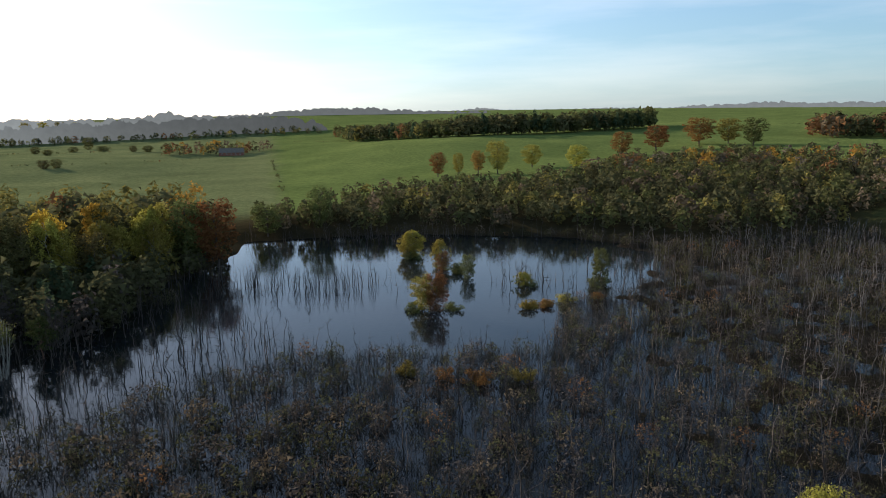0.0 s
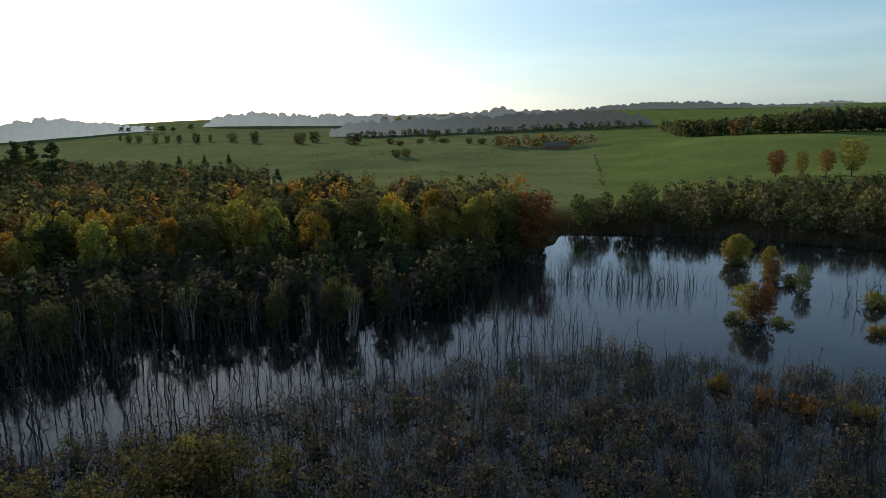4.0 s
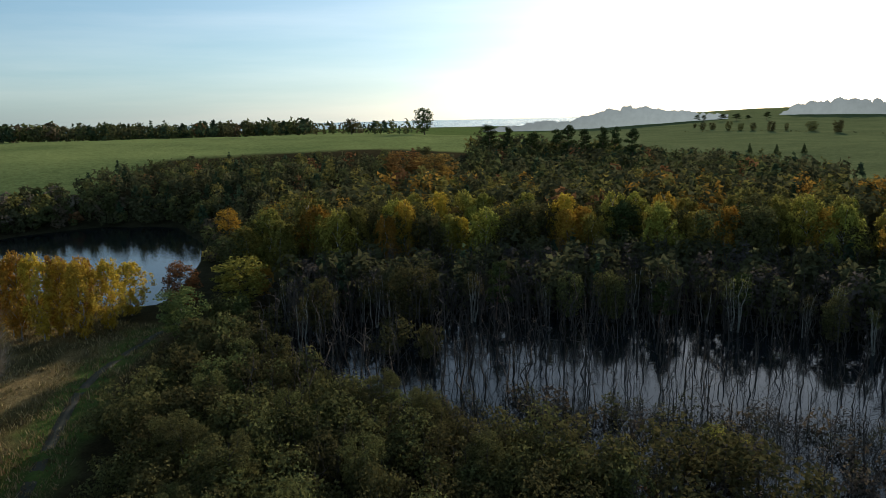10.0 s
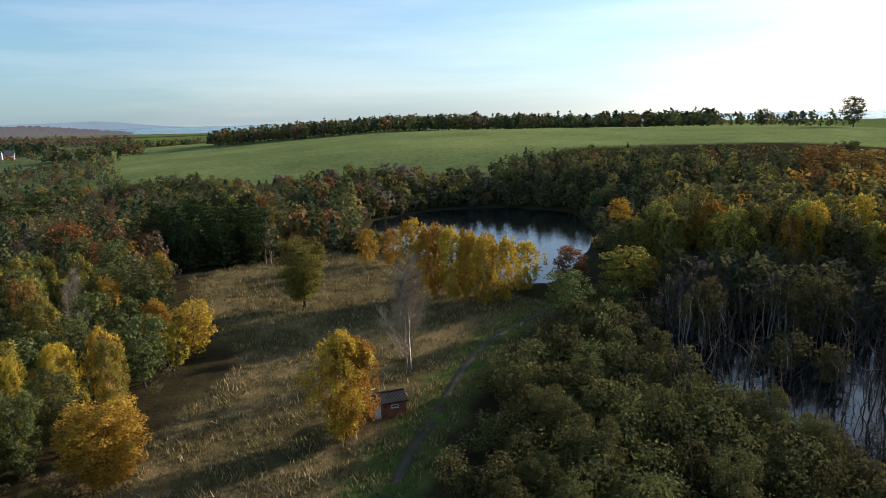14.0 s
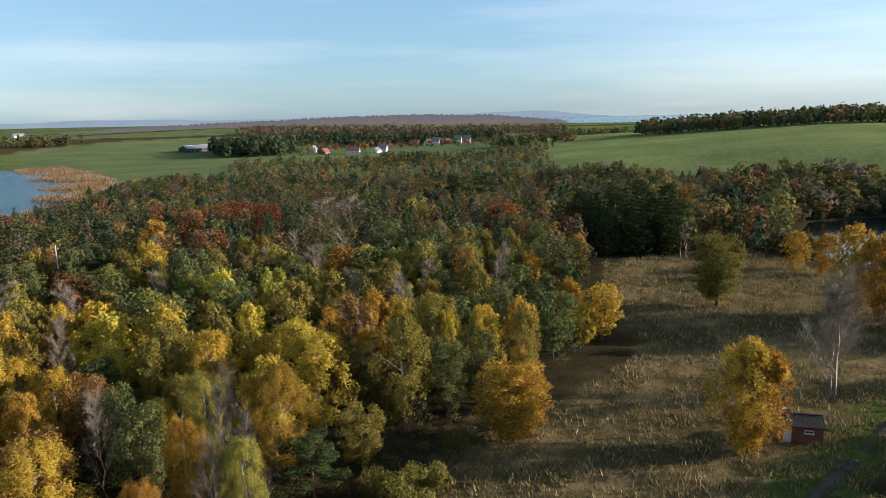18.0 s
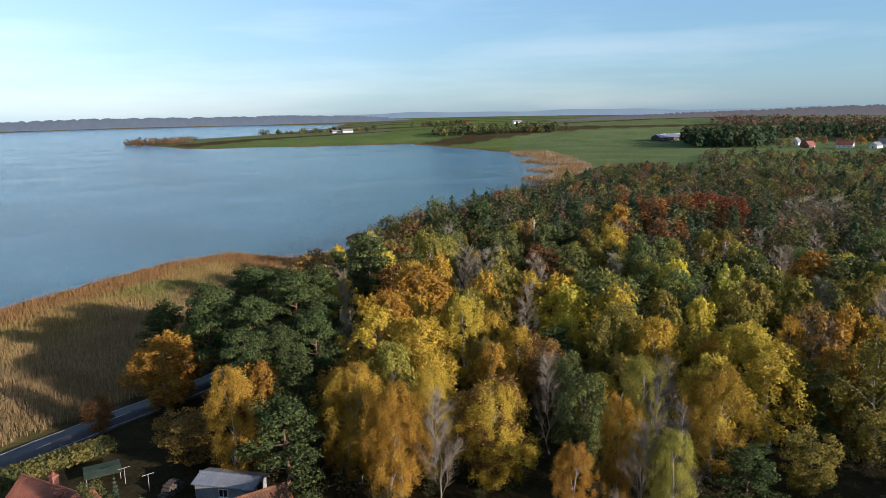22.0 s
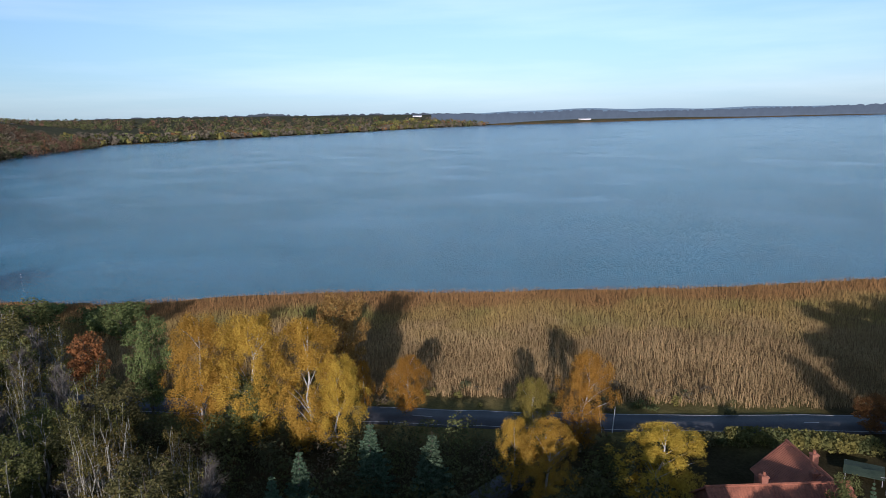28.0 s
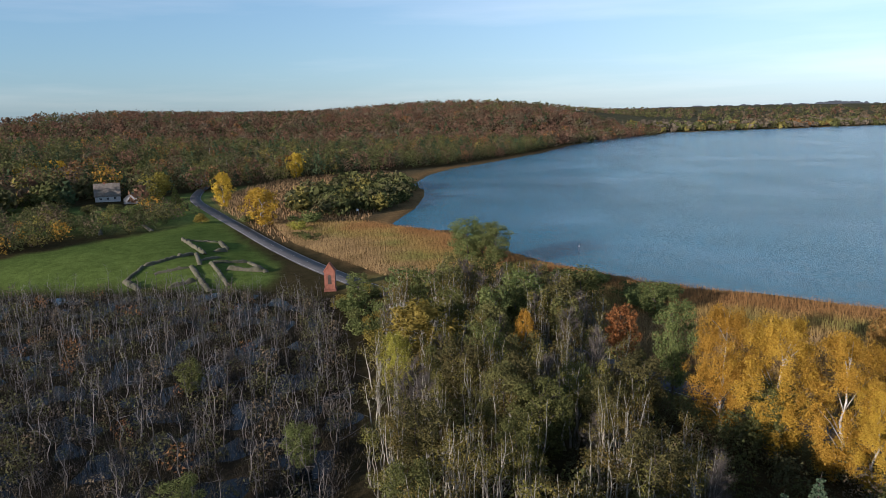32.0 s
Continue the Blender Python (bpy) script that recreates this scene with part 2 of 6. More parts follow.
POND_SCRUB = [(-225, -80), (-262, -79.5), (-292, -60), (-302, -32), (-345, -50), (-360, -110), (-330, -150), (-280, -130), (-215, -100)]
LAKE_MEADOW = [(215, 64), (262, 50), (300, 46), (420, 75), (470, 60), (505, 80), (430, 130), (340, 138), (285, 110)]
WEST_REEDS = [(-9, -236), (-33, -261), (-62, -296), (-84, -345), (-116, -414), (-138, -478), (-156, -558), (-174, -640), (-185, -700), (-222, -690), (-212, -600), (-196, -505), (-160, -410), (-98, -300), (-48, -240), (-16, -212)]
FLOODED_WOOD = [(-112, 14), (-150, 20), (-164, 32), (-149, 87), (-117, 126), (-84, 150), (-68, 168), (-62, 140), (-68, 106), (-90, 97), (-119, 62), (-128, 26)]
SHADE_WOOD = [(-30, -50), (-5, -57), (14, -50), (34, -44), (50, -30), (48, -12), (10, -18), (-20, -28)]
NEAR_WOOD = [(-45, -36), (30, -40), (46, -22), (46, 12), (12, 14), (-45, -6)]
THICKET = [(-62, -10), (-100, -8), (-142, 4), (-132, 14), (-108, 12), (-92, 20), (-62, 40), (-40, 34), (-44, 4)]
BANK_WOOD = [(-66, 178), (-84, 155), (-119, 130), (-151, 90), (-167, 32), (-172, 10), (-215, 25), (-262, 70), (-225, 150), (-150, 215), (-75, 232), (-62, 200)]
MIXED_WOOD = [(-50, -62), (-76, -58), (-102, -62), (-122, -78), (-155, -100), (-215, -88), (-265, -100), (-320, -140), (-335, -200), (-290, -265),
              (-240, -340), (-205, -430), (-155, -405), (-88, -305), (-38, -245), (-14, -200), (3, -150), (12, -112), (12, -72), (-4, -62)]
ALDER_WOOD = [(36, -20), (60, -22), (80, -18), (120, -20), (150, -8), (150, 10), (128, 20), (100, 18), (60, 12), (40, 2)]
SLOPE_WOOD = [(-150, 180), (-240, 115), (-262, 70), (-235, 16), (-284, 4), (-299, -12), (-303, -32), (-345, -40), (-420, 0), (-430, 120), (-380, 240), (-300, 300), (-200, 250)]
HILL_WOOD = [(300, 150), (345, 165), (430, 115), (500, 70), (548, 30), (605, 2), (720, -48), (850, -90), (1140, -265), (1300, -200), (1500, -100), (1600, 200), (1300, 560), (900, 640), (600, 480), (420, 330), (300, 230)]
FAR_SHORE_WOOD = [(1140, -270), (1240, -300), (1690, -1396), (1745, -1610), (1900, -1600), (1800, -1200), (1500, -500), (1350, -250)]
NORTH_BANK = [(-64, 230), (-16, 242), (39, 232), (80, 212), (130, 226), (160, 240), (150, 330), (60, 330), (-30, 300), (-70, 250)]
NORTH_WOOD = [(62, 335), (150, 330), (160, 235), (152, 190), (190, 180), (270, 240), (285, 285), (235, 325), (175, 370), (100, 395)]
ROAD = [(8, -122), (20, -104), (33, -90.5), (44, -78), (55, -66.5), (67, -54.5), (76, -46), (100, -24), (130, 4), (166, 35), (200, 60.5), (240, 86), (280, 112), (333, 143), (400, 165)]


def inside_gap(X, Y, poly):
    """Signed distance to an outline: below zero inside."""
    P = np.array(poly, float)
    Q = np.roll(P, -1, 0)
    X, Y = np.asarray(X, float), np.asarray(Y, float)
    best, inner = np.full(X.shape, 1e9), np.zeros(X.shape, bool)
    for (px, py), (qx, qy) in zip(P, Q):
        dx, dy = qx - px, qy - py
        u = np.clip(((X - px) * dx + (Y - py) * dy) / (dx * dx + dy * dy), 0, 1)
        best = np.minimum(best, np.hypot(X - px - u * dx, Y - py - u * dy))
        if dy:
            inner ^= ((py > Y) != (qy > Y)) & (X < px + (Y - py) * dx / dy)
    return np.where(inner, -best, best)


def soft(x, lo, hi):
    u = np.clip((x - lo) / (hi - lo), 0, 1)
    return u * u * (3 - 2 * u)


WAVES = [(rng.uniform(0, 6.28), rng.uniform(0, 6.28), rng.uniform(0.7, 1.4)) for _ in range(14)]


def ripple(X, Y, size):
    """A smooth uneven pattern between about -1 and 1 with features of that size."""
    v = 0
    for i, (d, p, k) in enumerate(WAVES):
        w = 6.28 / size * k * (1 if i % 2 else 1.9)
        v = v + np.sin((X * math.cos(d) + Y * math.sin(d)) * w + p + 1.7 * np.sin((X * math.sin(d) - Y * math.cos(d)) * w * 0.37)) * (1 if i % 2 else 0.6)
    return v / 5.0


# height of the land on rings round the origin, every 15 degrees from +y towards -x
R230 = [3.0, 3.0, 2.5, 2.3, 1.5, 1.0, 1.0, 0.8, 0.8, 0.9, 0.9, 0.8, 0.6, 0.5, 0.5, 0.5, 0.5, 0.6, 1.2, 1.3, 2.0, 2.6, 3.4, 3.2]
R330 = [6.5, 3.5, 6.0, 6.2, 6.0, 10.0, 9.6, 4.6, 2.0, 1.2, 1.1, 0.6, 0.5, 0.5, 0.5, 0.5, 0.5, 0.6, 2.0, 1.7, 2.5, 6.3, 8.6, 9.0]
R450 = [8.0, 3.2, 4.6, 3.0, 12.5, 19.5, 20.0, 20.0, 12.0, 2.5, 1.5, 0.7, 0.5, 0.5, 0.5, 0.5, 0.5, 0.6, 3.0, 1.8, 2.2, 9.7, 16.7, 11.0]
R620 = [19.0, 3.8, 10.6, 7.7, 17.6, 23.1, 25.0, 23.7, 12.8, 0.8, 0.8, 0.8, 0.5, 0.5, 0.5, 0.5, 0.5, 0.6, 2.0, 2.6, 10.9, 12.7, 16.6, 19.4]
R850 = [16.0, 9.2, 7.1, 8.0, 4.5, 19.6, 18.3, 22.9, 12.6, 1.8, 0.8, 0.8, 0.5, 0.5, 0.5, 0.5, 0.5, 0.6, 3.0, 5.0, 9.9, 14.6, 29.8, 24.7]
R1200 = [24.0, 17.7, 9.2, 12.2, 1.0, 9.0, 20.0, 11.6, 0.9, 0.8, 10.6, 16.8, 6.7, 1.2, 0.5, 0.5, 0.5, 3.0, 36.3, 33.6, 40.0, 32.8, 18.5, 28.8]
R1800 = [30.6, 35.0, 21.7, 25.5, 1.0, 3.0, 9.0, 13.4, 3.7, 14.1, 18.7, 11.4, 1.8, 0.5, 0.5, 0.5, 2.0, 12.0, 60.1, 42.1, 28.2, 21.4, 18.6, 23.7]
R2800 = [50.3, 45.4, 36.0, 32.9, -1.8, -3.0, -3.0, -3.0, -3.0, 3.4, 3.2, 8.6, 8.5, 15.0, 24.0, 33.0, 41.0, 44.0, 22.0, 18.9, 19.9, 24.5, 39.8, 48.1]
R4600 = [47.8, 24.8, 13.8, 2.0, -3.0, -3.0, -3.0, -3.0, -3.0, -3.0, 3.0, 15.0, 15.0, 15.0, 15.0, 15.0, 15.1, 15.1, 15.3, 15.7, 16.6, 18.7, 23.8, 35.1]
RINGS = np.array([230.0, 330, 450, 620, 850, 1200, 1800, 2800, 4600])
TABLE = np.array([R230, R330, R450, R620, R850, R1200, R1800, R2800, R4600])


def land(X, Y):
    """Height of the ground."""
    X, Y = np.asarray(X, float), np.asarray(Y, float)
    r = np.hypot(X, Y)
    a = np.degrees(np.arctan2(-X, Y)) % 360 / 15
    i = np.floor(a).astype(int)
    u = a - i
    k = np.clip(np.searchsorted(RINGS, r) - 1, 0, len(RINGS) - 2)
    v = soft(np.log(np.maximum(r, 1) / RINGS[k]) / np.log(RINGS[k + 1] / RINGS[k]), 0, 1)
    wts = ((-u + 2 * u**2 - u**3) / 2, (2 - 5 * u**2 + 3 * u**3) / 2, (u + 4 * u**2 - 3 * u**3) / 2, (-u**2 + u**3) / 2)
    z = 0
    for j, w in enumerate(wts):
        c = (i - 1 + j) % 24
        z = z + w * (TABLE[k, c] * (1 - v) + TABLE[k + 1, c] * v)
    near = soft(r, 150, 230)
    z = 0.8 * (1 - near) + z * near
    z = z + ripple(X, Y, 90) * 0.5 * soft(r, 250, 500) + ripple(X, Y, 14) * 0.12
    g = inside_gap(X, Y, RUIN_GREEN)
    z = z + 2.2 * soft(-g, -6, 26)
    g = inside_gap(X, Y, LAKE)
    shore = soft(g, 0, 70 + r * 0.06)
    z = np.where(g > 0, 0.35 * (1 - shore) + np.maximum(z, -3) * shore, -2.0 * soft(-g, 0, 8) + 0.35 * (1 - soft(-g, 0, 4)))
    g = inside_gap(X, Y, MARSH)
    wet = soft(-g, -14, 4)
    z = z * (1 - wet) + wet * (-0.5 + 0.52 * soft(X, -10, 60) + 0.28 * ripple(X, Y, 11))
    z = z - 0.9 * soft(-inside_gap(X, Y, OPEN_POND), -3, 6)
    g = inside_gap(X, Y, POND)
    wet = soft(-g, -22, 0)
    z = z * (1 - wet) + wet * 0.3 - 1.5 * soft(-g, 0, 6)
    return z


NA, RADII = 800, np.concatenate([[0.01], 24 * (4900 / 24) ** (np.arange(190) / 189)])
GA, GR = np.meshgrid(np.arange(NA) * 2 * np.pi / NA, RADII)
GX, GY = -np.sin(GA) * GR, np.cos(GA) * GR
GZ = land(GX, GY)


def ground(X, Y):
    """Height of the ground as the mesh has it, read between its corners."""
    X, Y = np.asarray(X, float), np.asarray(Y, float)
    a = (np.arctan2(-X, Y) % (2 * np.pi)) / (2 * np.pi) * NA
    k = np.clip(np.interp(np.hypot(X, Y), RADII, np.arange(len(RADII))), 0, len(RADII) - 1.001)
    i, j = k.astype(int), a.astype(int) % NA
    u, v, j2 = k - i, a - np.floor(a), (j + 1) % NA
    return (GZ[i, j] * (1 - v) + GZ[i, j2] * v) * (1 - u) + (GZ[i + 1, j] * (1 - v) + GZ[i + 1, j2] * v) * u


def land_at(x, y):
    return float(ground(x, y))


# ---- what grows where: colours of the land ----
C_CROP, C_ROUGH, C_DRY, C_FLOOR, C_MUD, C_REED, C_GREEN = (0.135, 0.185, 0.058), (0.155, 0.185, 0.082), (0.105, 0.083, 0.042), (0.05, 0.042, 0.022), (0.035, 0.03, 0.022), (0.19, 0.125, 0.06), (0.10, 0.145, 0.038)


def cover(X, Y):
    r = np.hypot(X, Y)
    az = np.degrees(np.arctan2(-X, Y)) % 360
    c = np.zeros(X.shape + (3,)) + C_FLOOR
    far = soft(r, 255, 290)[..., None]
    turn = az + 0.5 * ripple(X, Y, 60)
    w = (soft(turn, 12.4, 14) * (1 - soft(turn, 59, 64)))[..., None]
    crop = np.array(C_CROP) * (1 - w) + np.array(C_ROUGH) * w
    crop = np.where(((az > 175) & (az < 200) & (r > 1150))[..., None], C_ROUGH, crop)
    w = (soft(turn, 60, 65) * (1 - soft(az, 125, 127)) * (1 - soft(r, 890, 910)))[..., None]
    crop = crop * (1 - w) + np.array((0.215, 0.265, 0.095)) * w
    crop = np.where(((az > 255) & (az < 287) & (r > 250))[..., None], (0.105, 0.085, 0.048), crop)
    crop = np.where(((az > 126) & (az < 165) & (r > 380))[..., None], (0.145, 0.19, 0.08), crop)
    strip = np.where((np.sin(r * 0.012 + az * 0.2) > 0.75)[..., None], np.array(C_DRY) * 0.8, crop)
    crop = np.where(((r > 900) & (az > 100) & (az < 205))[..., None], strip, crop)
    crop = np.where(((r > 1150) & (az > 200) & (az < 266))[..., None], (0.085, 0.085, 0.055), crop)
    c = c * (1 - far) + crop * far

    def lay(poly, colour, edge=3.0):
        nonlocal c
        w = soft(-inside_gap(X + 2 * ripple(X, Y, 9), Y + 2 * ripple(Y, X, 9), poly), -edge, edge)[..., None]
        c = c * (1 - w) + np.array(colour) * w

    w = soft(-inside_gap(X, Y, LAKE), -(4 + 0.022 * r), -0.006 * r)[..., None]
    c = c * (1 - w) + np.array(C_REED) * w
    for wood in (BANK_WOOD, MIXED_WOOD, ALDER_WOOD, SLOPE_WOOD, HILL_WOOD, FAR_SHORE_WOOD, NORTH_BANK, NORTH_WOOD, POND_SCRUB):
        lay(wood, C_FLOOR, 6)
    m = soft(ripple(X, Y, 26) + 0.7 * ripple(Y, X, 7), -0.7, 0.8)[..., None]
    w = (1 - soft(inside_gap(X, Y, POND), 14, 34))[..., None]
    c = c * (1 - w) + np.array((0.05, 0.045, 0.024)) * w
    lay(MEADOW, np.array((0.115, 0.097, 0.042)) * (1 - m) + np.array((0.245, 0.185, 0.088)) * m)
    lay(LAKE_MEADOW, (0.15, 0.105, 0.055), 8)
    lay(REEDS, C_REED)
    lay(WEST_REEDS, C_REED)
    lay(MARSH, C_MUD)
    lay(RUIN_GREEN, C_GREEN)
    lay([(x - 5, y + 4.5) for x, y in ROAD[2:10]] + [(x + 6, y - 5.5) for x, y in ROAD[9:1:-1]], (0.15, 0.125, 0.048), 2.0)
    path = [(-60, -19.5), (-69, -20.5), (-80, -20), (-96, -18.5), (-116, -16.5), (-143, -7), (-143, -5), (-116, -14.5), (-96, -16.5), (-80, -17.5), (-69, -18), (-60, -17)]
    lay([(x, y + (2.5 if i > 5 else -3.5)) for i, (x, y) in enumerate(path)], C_GREEN, 2.0)
    return c


def mesh_of(name, verts, faces, material, attribute=None, colours=None, smooth=False):
    """A mesh from arrays; faces: an (n, 3) or (n, 4) array."""
    me = bpy.data.meshes.new(name)
    n, k = faces.shape
    me.vertices.add(len(verts))
    me.vertices.foreach_set("co", np.ascontiguousarray(verts, np.float32).ravel())
    me.loops.add(n * k)
    me.loops.foreach_set("vertex_index", np.ascontiguousarray(faces, np.int32).ravel())
    me.polygons.add(n)
    me.polygons.foreach_set("loop_start", np.arange(0, n * k, k, dtype=np.int32))
    if colours is not None:
        at = me.color_attributes.new(attribute, "FLOAT_COLOR", "POINT")
        at.data.foreach_set("color", np.concatenate([colours, np.ones((len(colours), 1))], 1).astype(np.float32).ravel())
    me.materials.append(material)
    me.update(calc_edges=True)
    if smooth:
        me.shade_smooth()
    return me


def build_ground():
    na, radii, X, Y, Z = NA, RADII, GX, GY, GZ
    i, j = np.meshgrid(np.arange(len(radii) - 1), np.arange(na), indexing="ij")
    j2 = (j + 1) % na
    F = np.stack([i * na + j, i * na + j2, (i + 1) * na + j2, (i + 1) * na + j], -1).reshape(-1, 4)[:, ::-1]
    V = np.stack([X, Y, Z], -1).reshape(-1, 3)
    tagged(new("ground", mesh_of("ground", V, F, LAND_MAT, "cover", cover(X, Y).reshape(-1, 3), True)),
           "rolling farmland, meadow, marsh and forest floor in autumn", "ground", kind="structure")


build_ground()


def sheet(name, outline, grow, z, material, label, category="water"):
    """A flat water surface a little wider than its basin, so that the bank cuts its edge."""
    P = [Vector((x, y)) for x, y in outline]
    c = sum(P, Vector((0, 0))) / len(P)
    bm = bmesh.new()
    vs = []
    for k, p in enumerate(P):
        t = (P[(k + 1) % len(P)] - P[k - 1]).normalized()
        n = Vector((t.y, -t.x))
        q = p + n * grow
        q2 = p - n * grow
        out = q if inside_gap(np.array([q.x]), np.array([q.y]), outline)[0] > inside_gap(np.array([q2.x]), np.array([q2.y]), outline)[0] else q2
        vs.append(bm.verts.new((out.x, out.y, z)))
    f = bm.faces.new(vs)
    bm.normal_update()
    if f.normal.z < 0:
        f.normal_flip()
    bmesh.ops.triangulate(bm, faces=bm.faces[:])
    me = bpy.data.meshes.new(name)
    bm.to_mesh(me)
    bm.free()
    me.materials.append(material)
    return tagged(new(name, me), label, category, kind="structure")


lake = new("lake", mesh_of("lake", np.array([(-300, -4500, -0.02), (175, -4500, -0.02), (1950, -4500, -0.02), (-300, -12, -0.02), (175, -12, -0.02), (1950, -12, -0.02), (175, 80, -0.02), (1950, 80, -0.02)]), np.array([(0, 1, 4, 3), (1, 2, 5, 4), (4, 5, 7, 6)]), LAKE_MAT))
tagged(lake, "wide blue lake ruffled by a light breeze", "water", kind="structure")
sheet("marsh_pond", MARSH, 10, 0.0, STILL_MAT, "dark still marsh water between dead trees")
sheet("pond", POND, 8, 0.0, STILL_MAT, "dark calm pond below a wooded slope")
sheet("sea", [(-700, 1300), (-2600, 4000), (-4600, 1500), (-4800, -400), (-3400, -3400), (-1200, -4700), (-700, -2200), (-1800, -1200), (-2300, 300), (-2000, 900)], 1, -0.5, LAKE_MAT, "pale sea on the horizon")

# ---- plants ----
def rot_z(p, a):
    c, s = np.cos(a), np.sin(a)
    return np.stack([p[..., 0] * c - p[..., 1] * s, p[..., 0] * s + p[..., 1] * c, p[..., 2]], -1)


def sprays(centres, size, g, up=0.3, stretch=1.0, droop=0.0, out=None):
    """Leaf sprays: a triangle round each centre, turned at random or, with out, spread over the crown's lumps."""
    n = len(centres)
    a = g.normal(size=(n, 3))
    a[:, 2] = a[:, 2] * 0.7 - droop
    if out is not None:
        face = out / (np.linalg.norm(out, axis=1)[:, None] + 1e-9) + g.normal(size=(n, 3)) * 0.62 + np.array([0, 0, 0.12])
        face /= np.linalg.norm(face, axis=1)[:, None]
        a -= face * (a * face).sum(1)[:, None]
    a /= np.linalg.norm(a, axis=1)[:, None]
    b = g.normal(size=(n, 3)) if out is None else np.cross(face, a)
    b[:, 2] += up if out is None else 0
    b -= a * (a * b).sum(1)[:, None]
    b /= np.linalg.norm(b, axis=1)[:, None]
    s = size * g.uniform(0.6, 1.35, (n, 1))
    V = np.stack([centres + a * s * 0.75 * stretch, centres - a * s * 0.45 * stretch + b * s * 0.5, centres - a * s * 0.45 * stretch - b * s * 0.5], 1).reshape(-1, 3)
    return V, np.arange(3 * n).reshape(-1, 3)


def tubes(lines, sides=5):
    """Tapered stems: each line is a list of (point, radius)."""
    V, F = [], []
    for line in lines:
        base = len(V)
        for k, (p, r) in enumerate(line):
            q = line[min(k + 1, len(line) - 1)][0] - line[max(k - 1, 0)][0]
            q = q / (np.linalg.norm(q) + 1e-9)
            x = np.cross(q, (0.31, 0.92, 0.21))
            x /= np.linalg.norm(x) + 1e-9
            y = np.cross(q, x)
            for s in range(sides):
                t = 6.2832 * s / sides
                V.append(p + (x * math.cos(t) + y * math.sin(t)) * r)
        for k in range(len(line) - 1):
            for s in range(sides):
                s2 = (s + 1) % sides
                u = base + k * sides
                F.append((u + s, u + s2, u + sides + s2))
                F.append((u + s, u + sides + s2, u + sides + s))
    return np.array(V), np.array(F)


def limb(g, start, way, length, r, bends=3, lift=0.12, wob=0.25):
    pts, p, w = [(start, r)], start.copy(), way / np.linalg.norm(way)
    for k in range(bends):
        w = w + g.normal(size=3) * wob + np.array([0, 0, lift])
        w /= np.linalg.norm(w)
        p = p + w * length / bends
        pts.append((p.copy(), r * (1 - (k + 1) / bends * 0.85)))
    return pts


def stem(g, h, r, lean=0.04, bends=6):
    pts, p = [], np.zeros(3)
    d = g.normal(size=2) * lean
    for k in range(bends + 1):
        u = k / bends
        pts.append((np.array([d[0] * h * u + g.normal() * 0.012 * h * (u > 0), d[1] * h * u + g.normal() * 0.012 * h * (u > 0), h * u - (0.4 if k == 0 else 0)]), r * (1 - 0.9 * u) * (1.35 if k == 0 else 1)))
    return pts


def along(pts, u):
    k = u * (len(pts) - 1)
    i = min(int(k), len(pts) - 2)
    return pts[i][0] * (1 - k + i) + pts[i + 1][0] * (k - i)


def crown_points(g, n, blobs):
    """Points in lumps: blobs are rows of x, y, z, radius, tallness."""
    B = np.array(blobs)
    w = B[:, 3] ** 2 * B[:, 4] ** 0.5
    k = g.choice(len(B), n, p=w / w.sum())
    d = g.normal(size=(n, 3))
    d /= np.linalg.norm(d, axis=1)[:, None]
    d[:, 2] = np.where(d[:, 2] < -0.3, d[:, 2] * 0.5, d[:, 2])
    rad = B[k, 3] * g.uniform(0.25, 1.0, n) ** 0.4 * g.uniform(0.85, 1.12, n)
    P = B[k, :3] + d * rad[:, None] * np.stack([np.ones(n), np.ones(n), B[k, 4]], 1)
    mid = (B[:, :3] * w[:, None]).sum(0) / w.sum()
    return P, d + 0.5 * (P - mid) / (np.linalg.norm(P - mid, axis=1)[:, None] + 1e-9)


def make_broadleaf(g, n, size):
    """About 12 m high and 8 m wide, leafy almost to the ground."""
    h = 12.0
    st = stem(g, h * 0.9, 0.2)
    lines, blobs = [st], [(0, 0, h * 0.55, 2.4, 1.5)]
    for k in range(30):
        u = 0.14 + 0.80 * ((k + 0.5) / 30)
        t = k * 2.4 + g.uniform(-0.5, 0.5)
        reach = 3.1 * math.sin(min(1.0, (u - 0.02) * 1.5) * 1.5708) * math.sqrt(max(0.03, 1 - max(0, u - 0.45) ** 2 / 0.31)) * g.uniform(0.72, 1.12)
        s = along(st, min(1, max(0.08, u - 0.1)))
        e = np.array([math.cos(t) * reach, math.sin(t) * reach, h * u])
        if k % 2 == 0:
            lines.append([(s, 0.07), ((s + e) / 2 + g.normal(size=3) * 0.2, 0.045), (e, 0.012)])
        blobs.append((e[0], e[1], min(e[2], h - 1.0), g.uniform(0.8, 1.45), g.uniform(0.8, 1.15)))
    P, out = crown_points(g, n, blobs)
    P[:, 2] = np.clip(P[:, 2], 0.4, h)
    return tubes(lines, 4), sprays(P, size, g, out=out)


